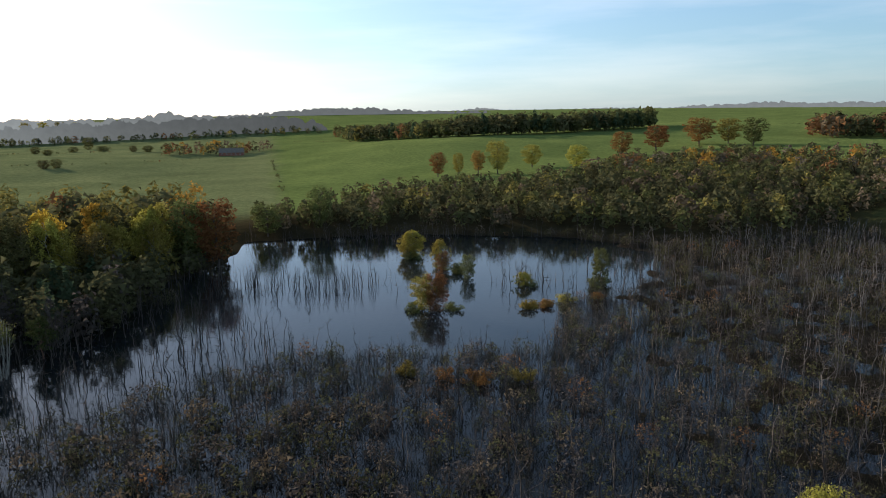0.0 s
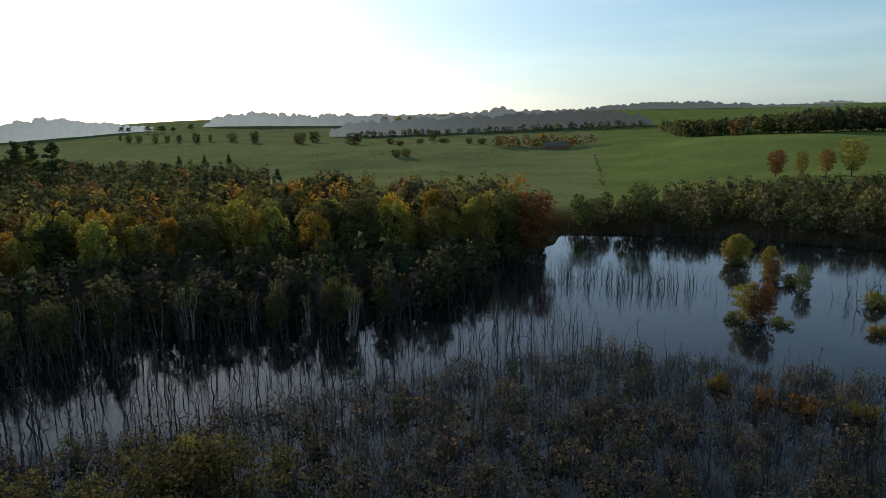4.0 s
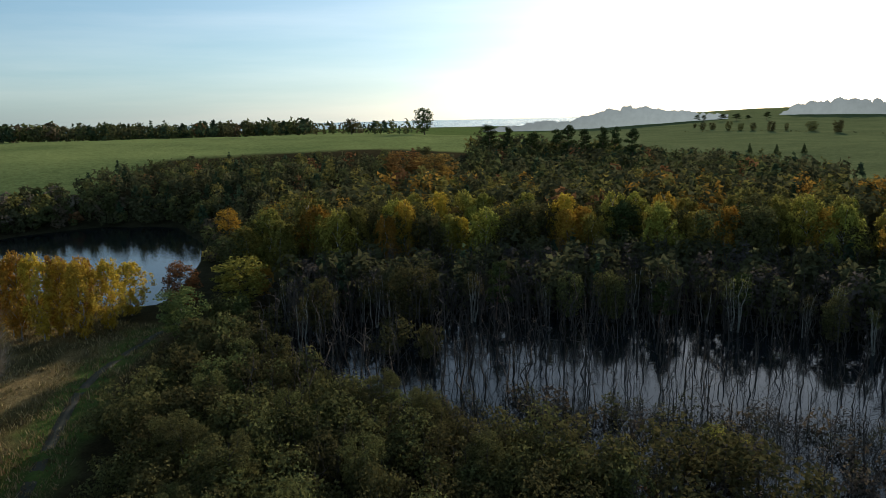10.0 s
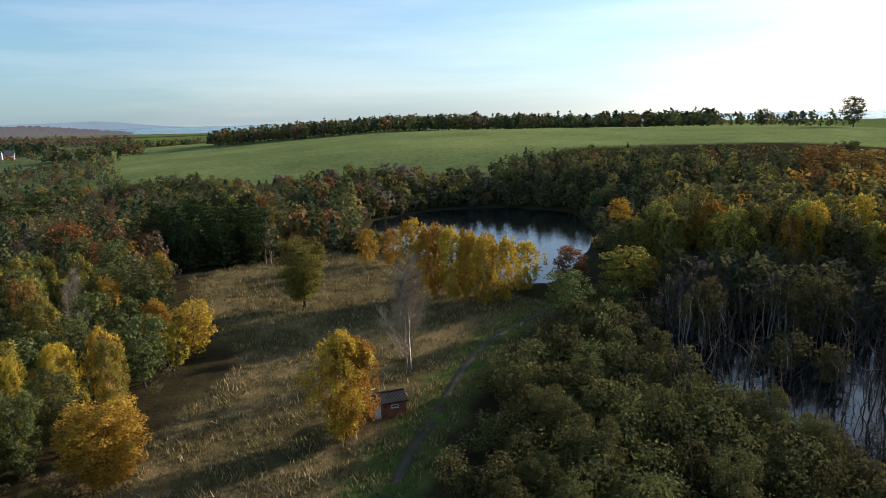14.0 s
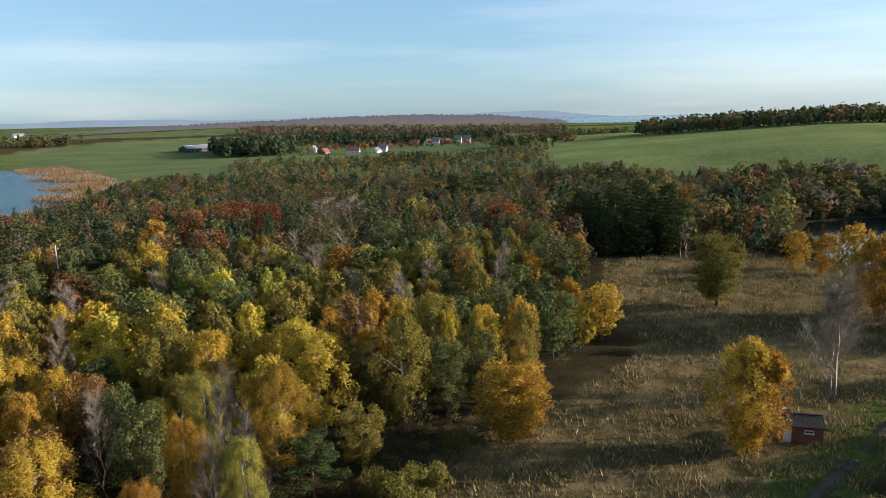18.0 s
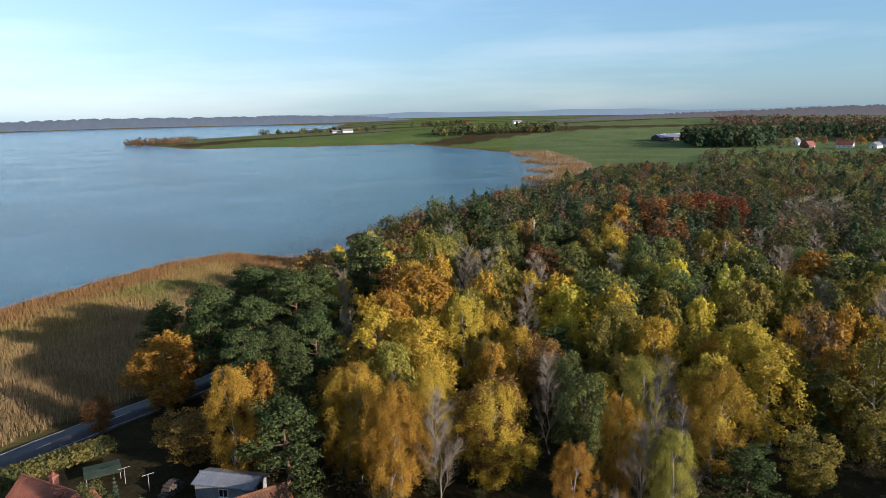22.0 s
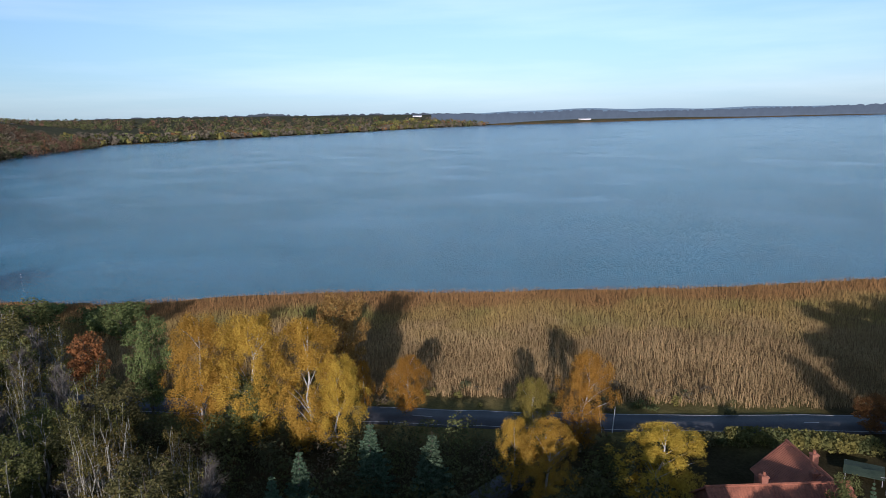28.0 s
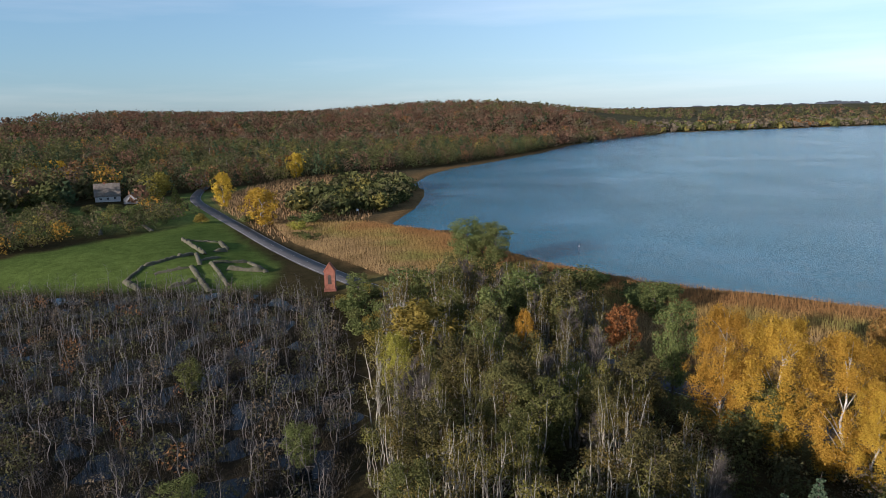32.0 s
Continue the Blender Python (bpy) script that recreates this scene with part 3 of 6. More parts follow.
def make_birch(g, n, size):
    """About 13 m high and 6 m wide: a plume of hanging strands."""
    h = 13.0
    st = stem(g, h * 0.97, 0.15, 0.03, 7)
    lines, P = [st], []
    strands = 190
    per = n // strands
    ph = g.uniform(0, 6.28, 4)
    for k in range(strands):
        u = 0.10 + 0.9 * g.uniform() ** 0.85
        t = g.uniform(0, 6.28)
        full = math.sqrt(max(0.0, 1 - ((u - 0.44) / 0.585) ** 2)) if u > 0.44 else math.sin(min(1.0, (u - 0.03) * 1.75) * 1.5708)
        lump = 1 + 0.27 * math.sin(3 * t + 9 * u + ph[0]) + 0.2 * math.sin(5 * t - 13 * u + ph[1])
        reach = 2.75 * min(full, 1.0) * lump * g.uniform(0.25, 1) ** 0.45
        s = along(st, min(1, u))
        e = np.array([s[0] + math.cos(t) * reach, s[1] + math.sin(t) * reach, h * u + 0.15 * reach])
        if k % 13 == 0:
            root = along(st, max(0.12, u - 0.16))
            lines.append([(root, 0.05), ((root + e) / 2 + np.array([0, 0, 0.3]), 0.03), (e, 0.01)])
        v = g.uniform(0, 1, per)
        fall = g.uniform(0.5, 1.9)
        q = e[None] + np.stack([math.cos(t) * 0.25 * v, math.sin(t) * 0.25 * v, -fall * v], 1) + g.normal(size=(per, 3)) * 0.2
        P.append(q)
    P = np.concatenate(P)
    P[:, 2] = np.maximum(P[:, 2], 0.5)
    swing = np.arctan2(P[:, 1], P[:, 0])
    out = np.stack([np.cos(swing), np.sin(swing), 0.35 + 0.5 * np.sin(3 * swing + P[:, 2] * 1.3 + ph[2])], 1)
    return tubes(lines, 4), sprays(P, size, g, 0.2, 1.7, 1.1, out)


def make_pine(g, n, size):
    """About 14 m high and 8 m wide: layered clumps above a bare trunk."""
    h = 14.0
    st = stem(g, h * 0.95, 0.24, 0.03)
    lines, blobs = [st], [(0, 0, h - 1.0, 1.2, 0.7)]
    for k in range(22):
        u = 0.3 + 0.62 * k / 21
        t = k * 2.4 + g.uniform(-0.4, 0.4)
        reach = (1.25 - u) * g.uniform(2.2, 4.6) + 0.5
        s = along(st, u)
        lb = limb(g, s, np.array([math.cos(t), math.sin(t), 0.15]), reach, 0.08, 3, 0.08)
        lines.append(lb)
        for v, r in ((0.5, 1.05), (0.95, 1.3)):
            e = along(lb, v)
            blobs.append((e[0], e[1], e[2] + 0.2, r * g.uniform(0.7, 1.15), 0.62))
    P, out = crown_points(g, n, blobs)
    return tubes(lines), sprays(P, size, g, 0.9, 1.2, out=out)


def make_spruce(g, n, size):
    """About 10 m high and 5 m wide: whorls of drooping boughs."""
    h = 10.0
    st = stem(g, h, 0.16, 0.01)
    lines, P = [st], []
    tiers = 15
    for k in range(tiers):
        u = 0.07 + 0.9 * k / tiers
        reach = (1.02 - u) * 2.6
        for j in range(7):
            t = j * 0.9 + k * 1.3 + g.uniform(-0.2, 0.2)
            s = along(st, u)
            e = s + np.array([math.cos(t) * reach, math.sin(t) * reach, reach * 0.18]) * g.uniform(0.8, 1.1)
            m = (s + e) / 2 - np.array([0, 0, reach * 0.12])
            if j % 2 == 0:
                lines.append([(s, 0.035), (m, 0.025), (e, 0.008)])
            c = max(3, int(n / (tiers * 7) * (1.6 - u)))
            v = g.uniform(0.15, 1, c)[:, None] ** 0.8
            q = s * (1 - v) ** 2 + 2 * m * v * (1 - v) + e * v * v
            q = q + g.normal(size=(c, 3)) * np.array([0.16, 0.16, 0.06]) * (1.2 - u)
            P.append(q)
    return tubes(lines, 4), sprays(np.concatenate(P), size, g, 1.0, 1.2)


def twig_fan(g, starts, ways, length, r):
    """Thin flat twigs, a triangle each."""
    n = len(starts)
    w = ways + g.normal(size=(n, 3)) * 0.35
    w /= np.linalg.norm(w, axis=1)[:, None]
    side = np.cross(w, g.normal(size=(n, 3)))
    side /= np.linalg.norm(side, axis=1)[:, None] + 1e-9
    ln = length * g.uniform(0.5, 1.2, (n, 1))
    V = np.stack([starts - side * r, starts + side * r, starts + w * ln], 1).reshape(-1, 3)
    return V, np.arange(3 * n).reshape(-1, 3)


def join(*parts):
    V, F, o = [], [], 0
    for v, f in parts:
        V.append(v)
        F.append(f + o)
        o += len(v)
    return np.concatenate(V), np.concatenate(F)


def make_bare(g, n, size):
    """About 14 m high: a leafless crown of upright limbs and fine twigs."""
    h = 14.0
    st = stem(g, h * 0.92, 0.13, 0.03, 7)
    lines, S, W = [st], [], []
    for k in range(16):
        u = 0.12 + 0.83 * k / 16
        t = k * 2.4
        lb = limb(g, along(st, u), np.array([math.cos(t), math.sin(t), 2.2]), (1.15 - u) * 5.4 * g.uniform(0.7, 1.1), 0.042, 3, 0.1)
        lines.append(lb)
        for v in np.linspace(0.2, 1, max(3, n // 16)):
            S.append(along(lb, v))
            W.append(np.array([math.cos(t), math.sin(t), 1.3]) + g.normal(size=3) * 0.5)
    twigs = twig_fan(g, np.array(S), np.array(W), 1.7, 0.011 if n > 2000 else 0.016)
    return tubes(lines, 3), twigs


def make_alder(g, n, size):
    """About 11 m high: two or three slender pale stems under a thin high crown."""
    h, lines, blobs, S, W = 11.0, [], [], [], []
    for j in range(int(g.integers(3, 6))):
        t = g.uniform(0, 6.28)
        st = stem(g, h * g.uniform(0.75, 1.0), 0.17, 0.03, 6)
        off = np.array([math.cos(t), math.sin(t), 0]) * g.uniform(0.2, 0.8)
        lean = np.array([math.cos(t), math.sin(t), 0]) * g.uniform(0.0, 0.13)
        st = [(p + off + lean * max(p[2], 0), r) for p, r in st]
        lines.append(st)
        for k in range(7):
            u, a = 0.35 + 0.6 * k / 7, g.uniform(0, 6.28)
            lb = limb(g, along(st, u), np.array([math.cos(a), math.sin(a), 1.1]), (1.2 - u) * 2.4, 0.03, 3, 0.1)
            lines.append(lb)
            e = lb[-1][0]
            if u > 0.5:
                blobs.append((e[0], e[1], e[2], g.uniform(0.45, 0.95), 0.9))
            for v in (0.7, 1.0):
                S.append(along(lb, v))
                W.append(np.array([math.cos(a), math.sin(a), 1.0]))
    P, out = crown_points(g, n, blobs)
    return join(tubes(lines, 3), twig_fan(g, np.array(S), np.array(W), 0.8, 0.012)), sprays(P, size, g, out=out)


def make_bush(g, n, size):
    """About 5 m high and 6 m wide, many-stemmed."""
    lines, blobs = [], []
    for k in range(9):
        t, tilt = k * 2.4, g.uniform(0.25, 0.9)
        lb = limb(g, np.array([0.2 * math.cos(t), 0.2 * math.sin(t), -0.3]), np.array([math.cos(t) * tilt, math.sin(t) * tilt, 1.0]), g.uniform(3.2, 4.8), 0.06, 4, 0.05)
        lines.append(lb)
        e = lb[-1][0]
        blobs.append((e[0], e[1], e[2] - 0.5, g.uniform(0.9, 1.5), 1.0))
        m = lb[2][0]
        blobs.append((m[0] * 1.2, m[1] * 1.2, m[2], g.uniform(0.8, 1.2), 1.0))
    P, out = crown_points(g, n, blobs)
    return tubes(lines, 4), sprays(P, size, g, out=out)


def make_snag(g):
    """A dead standing stem about 6 m high, crooked, with broken boughs."""
    h = 6.0
    st = stem(g, h, 0.068, 0.07, 5)
    st = [(p + np.array([g.normal() * 0.10, g.normal() * 0.10, 0]) * (k > 0), r) for k, (p, r) in enumerate(st)]
    lines = [st]
    for k in range(int(g.integers(1, 5))):
        u, t = g.uniform(0.2, 0.85), g.uniform(0, 6.28)
        lines.append(limb(g, along(st, u), np.array([math.cos(t), math.sin(t), 1.2]), g.uniform(0.8, 2.8) * (1.25 - u), 0.035, 2, 0.1, 0.45))
    V, F = tubes(lines, 3)
    S = np.array([along(st, u) for u in g.uniform(0.35, 1, 14)])
    tw = twig_fan(g, S, g.normal(size=(14, 3)) * 0.7 + np.array([0, 0, 0.8]), 0.9, 0.018)
    return join((V, F), tw)


SPECIES = {
    "birch": (make_birch, 13.0, 6.0, "birch"), "broadleaf": (make_broadleaf, 12.0, 8.0, "dark"), "pine": (make_pine, 14.0, 8.0, "pine"),
    "spruce": (make_spruce, 10.0, 5.2, "dark"), "bare": (make_bare, 14.0, 6.0, "grey"), "bush": (make_bush, 5.0, 6.0, "dark"),
    "alder": (make_alder, 11.0, 4.2, "pale"),
}
WORDS = {
    "gold": "golden-yellow", "yellow": "bright yellow", "lime": "olive-yellow", "green": "dull green", "rust": "rusty orange", "red": "red-brown",
    "pine": "dark green", "spruce": "grey-green", "thicket": "dark olive", "grey": "leafless grey", "pale": "leafless pale-stemmed", "dead": "leafless dark", "alder": "thin-leaved olive", "olive": "olive-green",
}
NAMES = {"birch": "birch_tree", "broadleaf": "broadleaf_tree", "pine": "pine_tree", "spruce": "spruce_tree", "bare": "bare_tree", "bush": "shrub", "alder": "alder_tree"}
MASTERS, SHAPES = {}, {}


def shape(species, fine, k):
    key = (species, fine, k)
    if key not in SHAPES:
        make = SPECIES[species][0]
        g = np.random.default_rng(100 + k * 17 + len(species) + 1000 * fine)
        n, size = ((9800, 0.19), (3300, 0.32), (500, 0.85), (20000, 0.12))[fine]
        if species == "birch":
            n, size = ((11400, 0.138), (3800, 0.24), (600, 0.8), (34200, 0.072))[fine]
        if species == "bush":
            n, size = ((3600, 0.19), (1400, 0.33), (300, 0.8))[fine]
        if species == "alder":
            n, size = ((760, 0.15), (420, 0.22), (150, 0.6))[fine]
        if species == "bare":
            n = (2400, 1500, 150)[fine]
        if species in ("pine", "spruce"):
            size *= 0.95
        SHAPES[key] = make(g, n, size)
    return SHAPES[key]


def plant(species, colour, x, y, h, w, where, group, fine=None, turn=None, sink=0.0):
    """One tree of that kind, as a copy of a master with trunk and crown."""
    d = math.hypot(x, y)
    fine = 3 if fine is None and species == "birch" and d < 76 else fine
    fine = (0 if d < (125 if species == "pine" else 100) else 1) if fine is None else fine
    k = int(rng.integers(0, 4))
    key = (species, colour, fine, k)
    z = land_at(x, y) - sink * h
    turn = rng.uniform(0, 360) if turn is None else turn
    make, h0, w0, bark = SPECIES[species]
    size = Vector((w / w0, w / w0, h / h0))
    at = pose(x, y, z, 0, 0, turn)
    label = f"{WORDS[colour]} {'tree' if species == 'bare' else NAMES[species].replace('_', ' ')} {where}"
    if key in MASTERS:
        first, done = MASTERS[key]
        ob = copy_thing(first, at @ Matrix.Diagonal((size.x / done.x, size.y / done.y, size.z / done.z, 1)))
    else:
        (tv, tf), (cv, cf) = shape(species, fine, k)
        ob = new(NAMES[species])
        trunk = new("trunk", mesh_of("trunk", tv, tf, BARK[colour if species == "bare" else bark], smooth=True))
        crown = new("crown", mesh_of("crown", cv, cf, LEAF[colour] if colour in LEAF else BARK["dead" if colour == "pale" else colour]))
        trunk.parent = crown.parent = ob
        ob.matrix_basis = at @ Matrix.Diagonal((*size, 1))
        MASTERS[key] = ob, size
    return tagged(ob, label, "shrub" if species == "bush" else "tree", group)


def scatter(poly, gap, seed, keep=None):
    """Uneven points about that far apart inside an outline."""
    g = np.random.default_rng(seed)
    P = np.array(poly, float)
    lo, hi = P.min(0), P.max(0)
    X, Y = np.meshgrid(np.arange(lo[0], hi[0], gap), np.arange(lo[1], hi[1], gap))
    X = X.ravel() + g.uniform(-0.55, 0.55, X.size) * gap
    Y = Y.ravel() + g.uniform(-0.55, 0.55, Y.size) * gap
    ok = inside_gap(X, Y, poly) < 0
    if keep is not None:
        ok &= keep(X, Y)
    return X[ok], Y[ok], g


# ---- trees that stand out, as x, y, height, width ----
TAKEN = []


def row(species, colour, where, group, spots, fine=None, sink=0.0):
    for x, y, h, w in spots:
        TAKEN.append((x, y, w))
        plant(species, colour, x, y, h, w, where, group, fine, None, sink)


row("birch", "gold", "at the meadow's edge", "birches by the meadow", [
    (-78, -28, 13.4, 8.2), (-78.5, -27.4, 12.6, 7.4), (-180, -55, 9.4, 6.2), (-177, -48, 9.9, 5.7), (-146, -34, 17, 7.5), (-144, -29, 16.5, 6.1), (-142, -25, 16.2, 6.6),
    (-143, -22, 15, 5.4), (-148, -31, 15, 6), (-147, -19, 14, 6), (-150, -24, 14, 6), (-140, -18, 14.7, 7.1), (-144, -14, 13.8, 6.6), (-155, -11, 11.1, 7.7), (-59, -80, 12, 5.2), (-74, -64, 12, 5.9)])
row("birch", "gold", "in the lakeside wood", "birches in the lakeside wood", [
    (-19, -120, 15, 6.6), (-13, -117, 14.5, 6.4), (-8, -95, 15, 8.3), (-2, -71, 13, 7.8), (-5, -65, 13, 6.7), (-36, -106, 13, 8.1), (23, -100, 10, 9.7), (-73, -170, 15, 8.4), (23, -96, 10.4, 9.8), (-15, -111, 15, 10.5), (-6, -90, 14, 9.2), (-11, -86, 13.5, 8.5), (-1, -73, 12.5, 8.3), (-6, -67, 12, 7), (-16, -67, 11.5, 9), (-11, -76, 12.5, 7.5), (-87, -113, 13, 9), (-81, -63, 12, 5.4)])
row("birch", "gold", "beside the shore road", "birches by the shore road", [
    (83, -28, 15.5, 9.2), (71.5, -36, 15.8, 9.4), (76.5, -32, 16.4, 9.6), (68.5, -38.5, 12, 6.5), (72, -51, 8, 5.8), (76, -47, 7.4, 2.7), (50, -60, 12, 6.7), (44, -48, 9, 6.8), (38, -57, 8, 8.9),
    (49, -48, 8, 3.8)], 3)
row("birch", "gold", "beside the shore road", "birches by the shore road", [(300, 116, 15.3, 9.1), (251, 83, 13.9, 12.8), (438, 122, 15.9, 11.7), (99, -5, 11, 3.4)])
row("broadleaf", "gold", "by the dark pond", "trees by the pond", [(-157, 16, 8.2, 6.5), (-210, 27, 14.6, 12.1), (-197, 32, 10.1, 13.9), (-229, 14, 12.2, 9.3)])
row("broadleaf", "olive", "alone in the meadow", "olive-yellow trees", [(-136, -56, 15.5, 11.5), (-135.2, -55.2, 14.6, 11)], 0)
row("broadleaf", "lime", "beside the meadow", "olive-yellow trees", [(-46, -58, 8, 6.3), (-152, 11, 11.1, 13.9), (-152, -158, 14, 10.7), (-240, 92, 15, 14.6)])
row("birch", "lime", "in the lakeside wood", "olive-yellow birches", [
    (-19, -98, 14, 6.5), (-22, -146, 14, 7.4), (-58, -64, 14, 8.8), (-48, -92, 11, 4.5), (52, -54, 10, 4.8), (92, 13, 10, 4.8), (105, 11, 11, 10.9)])
row("birch", "lime", "on an islet in the marsh pond", "trees on the islets", [(-8, 198, 9, 6.8), (-1, 182, 9.1, 5), (19, 162, 4.1, 4.3)])
row("broadleaf", "lime", "on an islet in the marsh pond", "trees on the islets", [(-4.4, 142, 9.2, 6.4), (-10, 197, 8, 7)])
row("broadleaf", "rust", "on an islet in the marsh pond", "trees on the islets", [(-1.6, 141, 9.8, 6.2), (0, 180, 6.5, 5)])
row("bush", "green", "on an islet in the marsh pond", "islet bushes", [(-6.5, 141, 3.4, 4), (2.2, 142, 3.2, 4.4), (4, 176, 4.2, 6), (-9, 195, 3.5, 5.5), (36, 160, 3.5, 5), (20, 161, 2.6, 4)])
row("broadleaf", "lime", "at the foot of the field", "field-edge trees", [(9, 382, 12.2, 7.4), (30, 378, 18.1, 13.5), (52, 406, 13, 13.2), (199, 494, 17.6, 19.2), (72, 377, 13.6, 13.9), (325, 159, 14.5, 16)])
row("broadleaf", "rust", "at the foot of the field", "field-edge trees", [(-2, 375, 13.5, 10.6), (20, 386, 12.9, 9.3), (117, 462, 15.7, 17.2), (145, 480, 17.1, 20.1), (180, 498, 18.9, 25.5), (363, 243, 10.6, 15.8)])
row("bare", "grey", "among the autumn trees", "bare trees", [
    (-29, -100, 15, 5.4), (-24, -73, 13, 4.8), (-30, -130, 15, 10), (-124, -167, 17, 15.3), (-130, -163, 17, 15.3),
    (-27, -56, 12, 4.7), (-38, -72, 12, 4.4), (-27, -137, 14, 8.1), (-176, -81, 13, 6.3)])
row("bare", "grey", "standing in the meadow by the path", "bare trees", [(-102, -25, 19.4, 11.5), (-101.4, -25.4, 17, 10)], 0)
row("broadleaf", "gold", "on the meadow's edge", "round golden trees", [(-63, -50, 10.4, 10.8), (-62.4, -49.4, 9.6, 10.2), (-103, -62, 10.3, 8.1)])
row("birch", "yellow", "at the edge of the mixed wood", "yellow birches", [(-18, -94, 14, 7.2), (-35, -100, 13, 8.5), (-39, -64, 12.5, 8), (-49, -69, 13, 8.7), (-52, -91, 12, 6.2), (-99, -63, 7.1, 4.5), (-41, -95, 14, 7.6), (-40, -67, 13, 7), (-51, -76, 13, 8.8), (-69, -66, 12, 4.1), (-56, -97, 11, 4.8)])
row("pine", "pine", "in the lakeside wood", "pines", [
    (17, -99, 16, 8.5), (11, -95, 16, 8.5), (5, -105, 17, 10.6), (11, -83, 15, 7.5), (2, -90, 15, 8), (7, -88, 14, 7.5), (25, -108, 13, 8), (18, -107, 15, 9), (12, -115, 16, 9.5), (7, -111, 16, 9), (2, -114, 16, 9), (14, -121, 15, 9), (20, -113, 14, 8.5), (-7, -134, 17, 10.7), (12, -102, 14, 9.7), (2, -98, 14, 5.9), (4, -76, 14, 6.9),
    (5, -68, 12, 9.5), (-31, -183, 14, 10.7), (-44, -198, 15, 13.2), (-58, -199, 13, 10.1), (-55, -155, 14, 8.1), (-207, -191, 15, 13.7), (-220, -190, 15, 14.1),
    (-224, -121, 15, 12.4), (-218, -108, 15, 11.9), (-196, -121, 14, 11.2), (-214, -122, 14, 12)])
row("broadleaf", "green", "standing alone at the lake shore", "shore trees", [(182, 6, 13.0, 11), (179, -1, 12.5, 10.5), (186, 2, 11, 9)], 0)
row("bush", "green", "at the lake's edge", "shore bushes", [(161, -9, 4.2, 8), (162, -18, 4, 9), (160, -25, 3.5, 8), (156, -14, 3.6, 7), (146, -36, 4, 8.5), (150, -30, 3.5, 7), (141, -30, 4.5, 7)])
row("broadleaf", "rust", "in the mixed wood", "rusty trees", [
    (-16, -68, 12, 9.6), (-49, -170, 13, 7), (-103, -94, 13, 6.4), (-97, -215, 13, 11.5), (-228, -108, 13, 6.1), (-139, -106, 13, 5.8), (83, -48, 15.7, 8.3),
    (30, -90, 5.1, 4.9), (13, -83, 8, 7.5), (17, -79, 7, 8.7), (-61, 187, 19.1, 13.7), (-295, 93, 16, 22.5), (-284, 104, 16, 22), (-151, -1, 11.1, 8.8)])
row("broadleaf", "red", "in the mixed wood", "red-brown trees", [
    (-96, -196, 14, 11.6), (-106, -199, 14, 12.9), (-115, -199, 14, 13.1), (-115, -185, 14, 10.7), (-159, -130, 14, 13.4), (-157, -127, 14, 14), (106, -20, 10.2, 6)])
row("broadleaf", "green", "in the mixed wood", "green trees", [
    (-119, -81, 14, 13.1), (-86, -71, 12, 7.6), (-81, -74, 11, 8.4), (-90, -63, 12, 8.4), (-117, -117, 13, 9.6), (-119, -134, 13, 8.8), (94, -25, 14.4, 6.7),
    (127, -6, 11, 9.1), (138, -18, 9.3, 10.4), (132, -31, 7.5, 7.9), (76, -31, 9.6, 6.6), (22, -62, 8, 3.7), (-69, 187, 18.1, 11.4), (-58, 231, 11.3, 11.6),
    (-42, 241, 14.7, 9.9), (-213, 38, 15.1, 14.1), (-129, -1, 10.6, 9.7), (205, 467, 18.5, 18.4)])
row("broadleaf", "green", "on an islet in the marsh pond", "trees on the islets", [(6, 170, 7.5, 4.5), (37, 162, 9.8, 4.9)])
row("pine", "pine", "at the meadow's edge before the birches", "young pines", [(-38.4, -56.4, 7.8, 6.6)], 0)
row("birch", "gold", "at the meadow's edge before the birches", "young birches", [(-21.3, -57.2, 9.2, 4.6), (-26.8, -60.3, 12, 4.6)])
row("birch", "lime", "at the meadow's edge before the birches", "young birches", [(-29.8, -54.8, 11, 4.4), (-31.4, -57.6, 9.5, 3.8)])
row("bare", "pale", "at the meadow's edge before the birches", "bare trees", [(-30.5, -55.6, 14.2, 5.5), (-31.8, -62.4, 14.5, 5)], 0)
row("bush", "olive", "at the meadow's edge before the birches", "meadow bushes", [(-56.2, -52.7, 3.6, 3.2), (-42.6, -52.2, 4.4, 2.8)])
row("bush", "olive", "at the meadow's edge before the birches", "meadow bushes", [(-44.3, -48.9, 4.6, 5.4), (-47.4, -49, 4, 4.6)])
row("broadleaf", "green", "at the meadow's edge before the birches", "green trees", [(-25.6, -67.3, 12.2, 7)])
row("spruce", "spruce", "beside the shore road", "young spruces", [(57.1, -35.8, 9, 5.4), (51.7, -39.4, 8.6, 6), (57, -27.6, 8.6, 4.6), (57, -24.8, 7, 4), (18, -62, 6, 4.3), (21, -65, 7, 1.6)])
row("bush", "thicket", "at the water's edge", "willow bushes", [(-54, 49, 9.8, 14.7), (-111, 32, 7.8, 7.8), (-107, 38, 6.8, 5.8)])


def free(x, y, reach=0.42):
    return all((x - a) ** 2 + (y - b) ** 2 > (reach * (w + 4)) ** 2 for a, b, w in TAKEN)


def autumn(x, y, species, colour, u):
    """How the mixed wood changes: golden birches in front, dull greens behind, browns and pines far off."""
    d, turn = math.hypot(x, y), math.degrees(math.atan2(-x, y)) % 360
    if turn > 163 and d < 125:
        return ("birch", "gold") if u < 0.6 else (("bare", "grey") if u < 0.8 else ("birch", "lime"))
    if d > 112 and colour in ("gold", "yellow") and u < 0.72:
        return (("broadleaf" if u < 0.15 else "birch"), "green") if u < 0.45 else ("bare", "grey")
    return species, colour


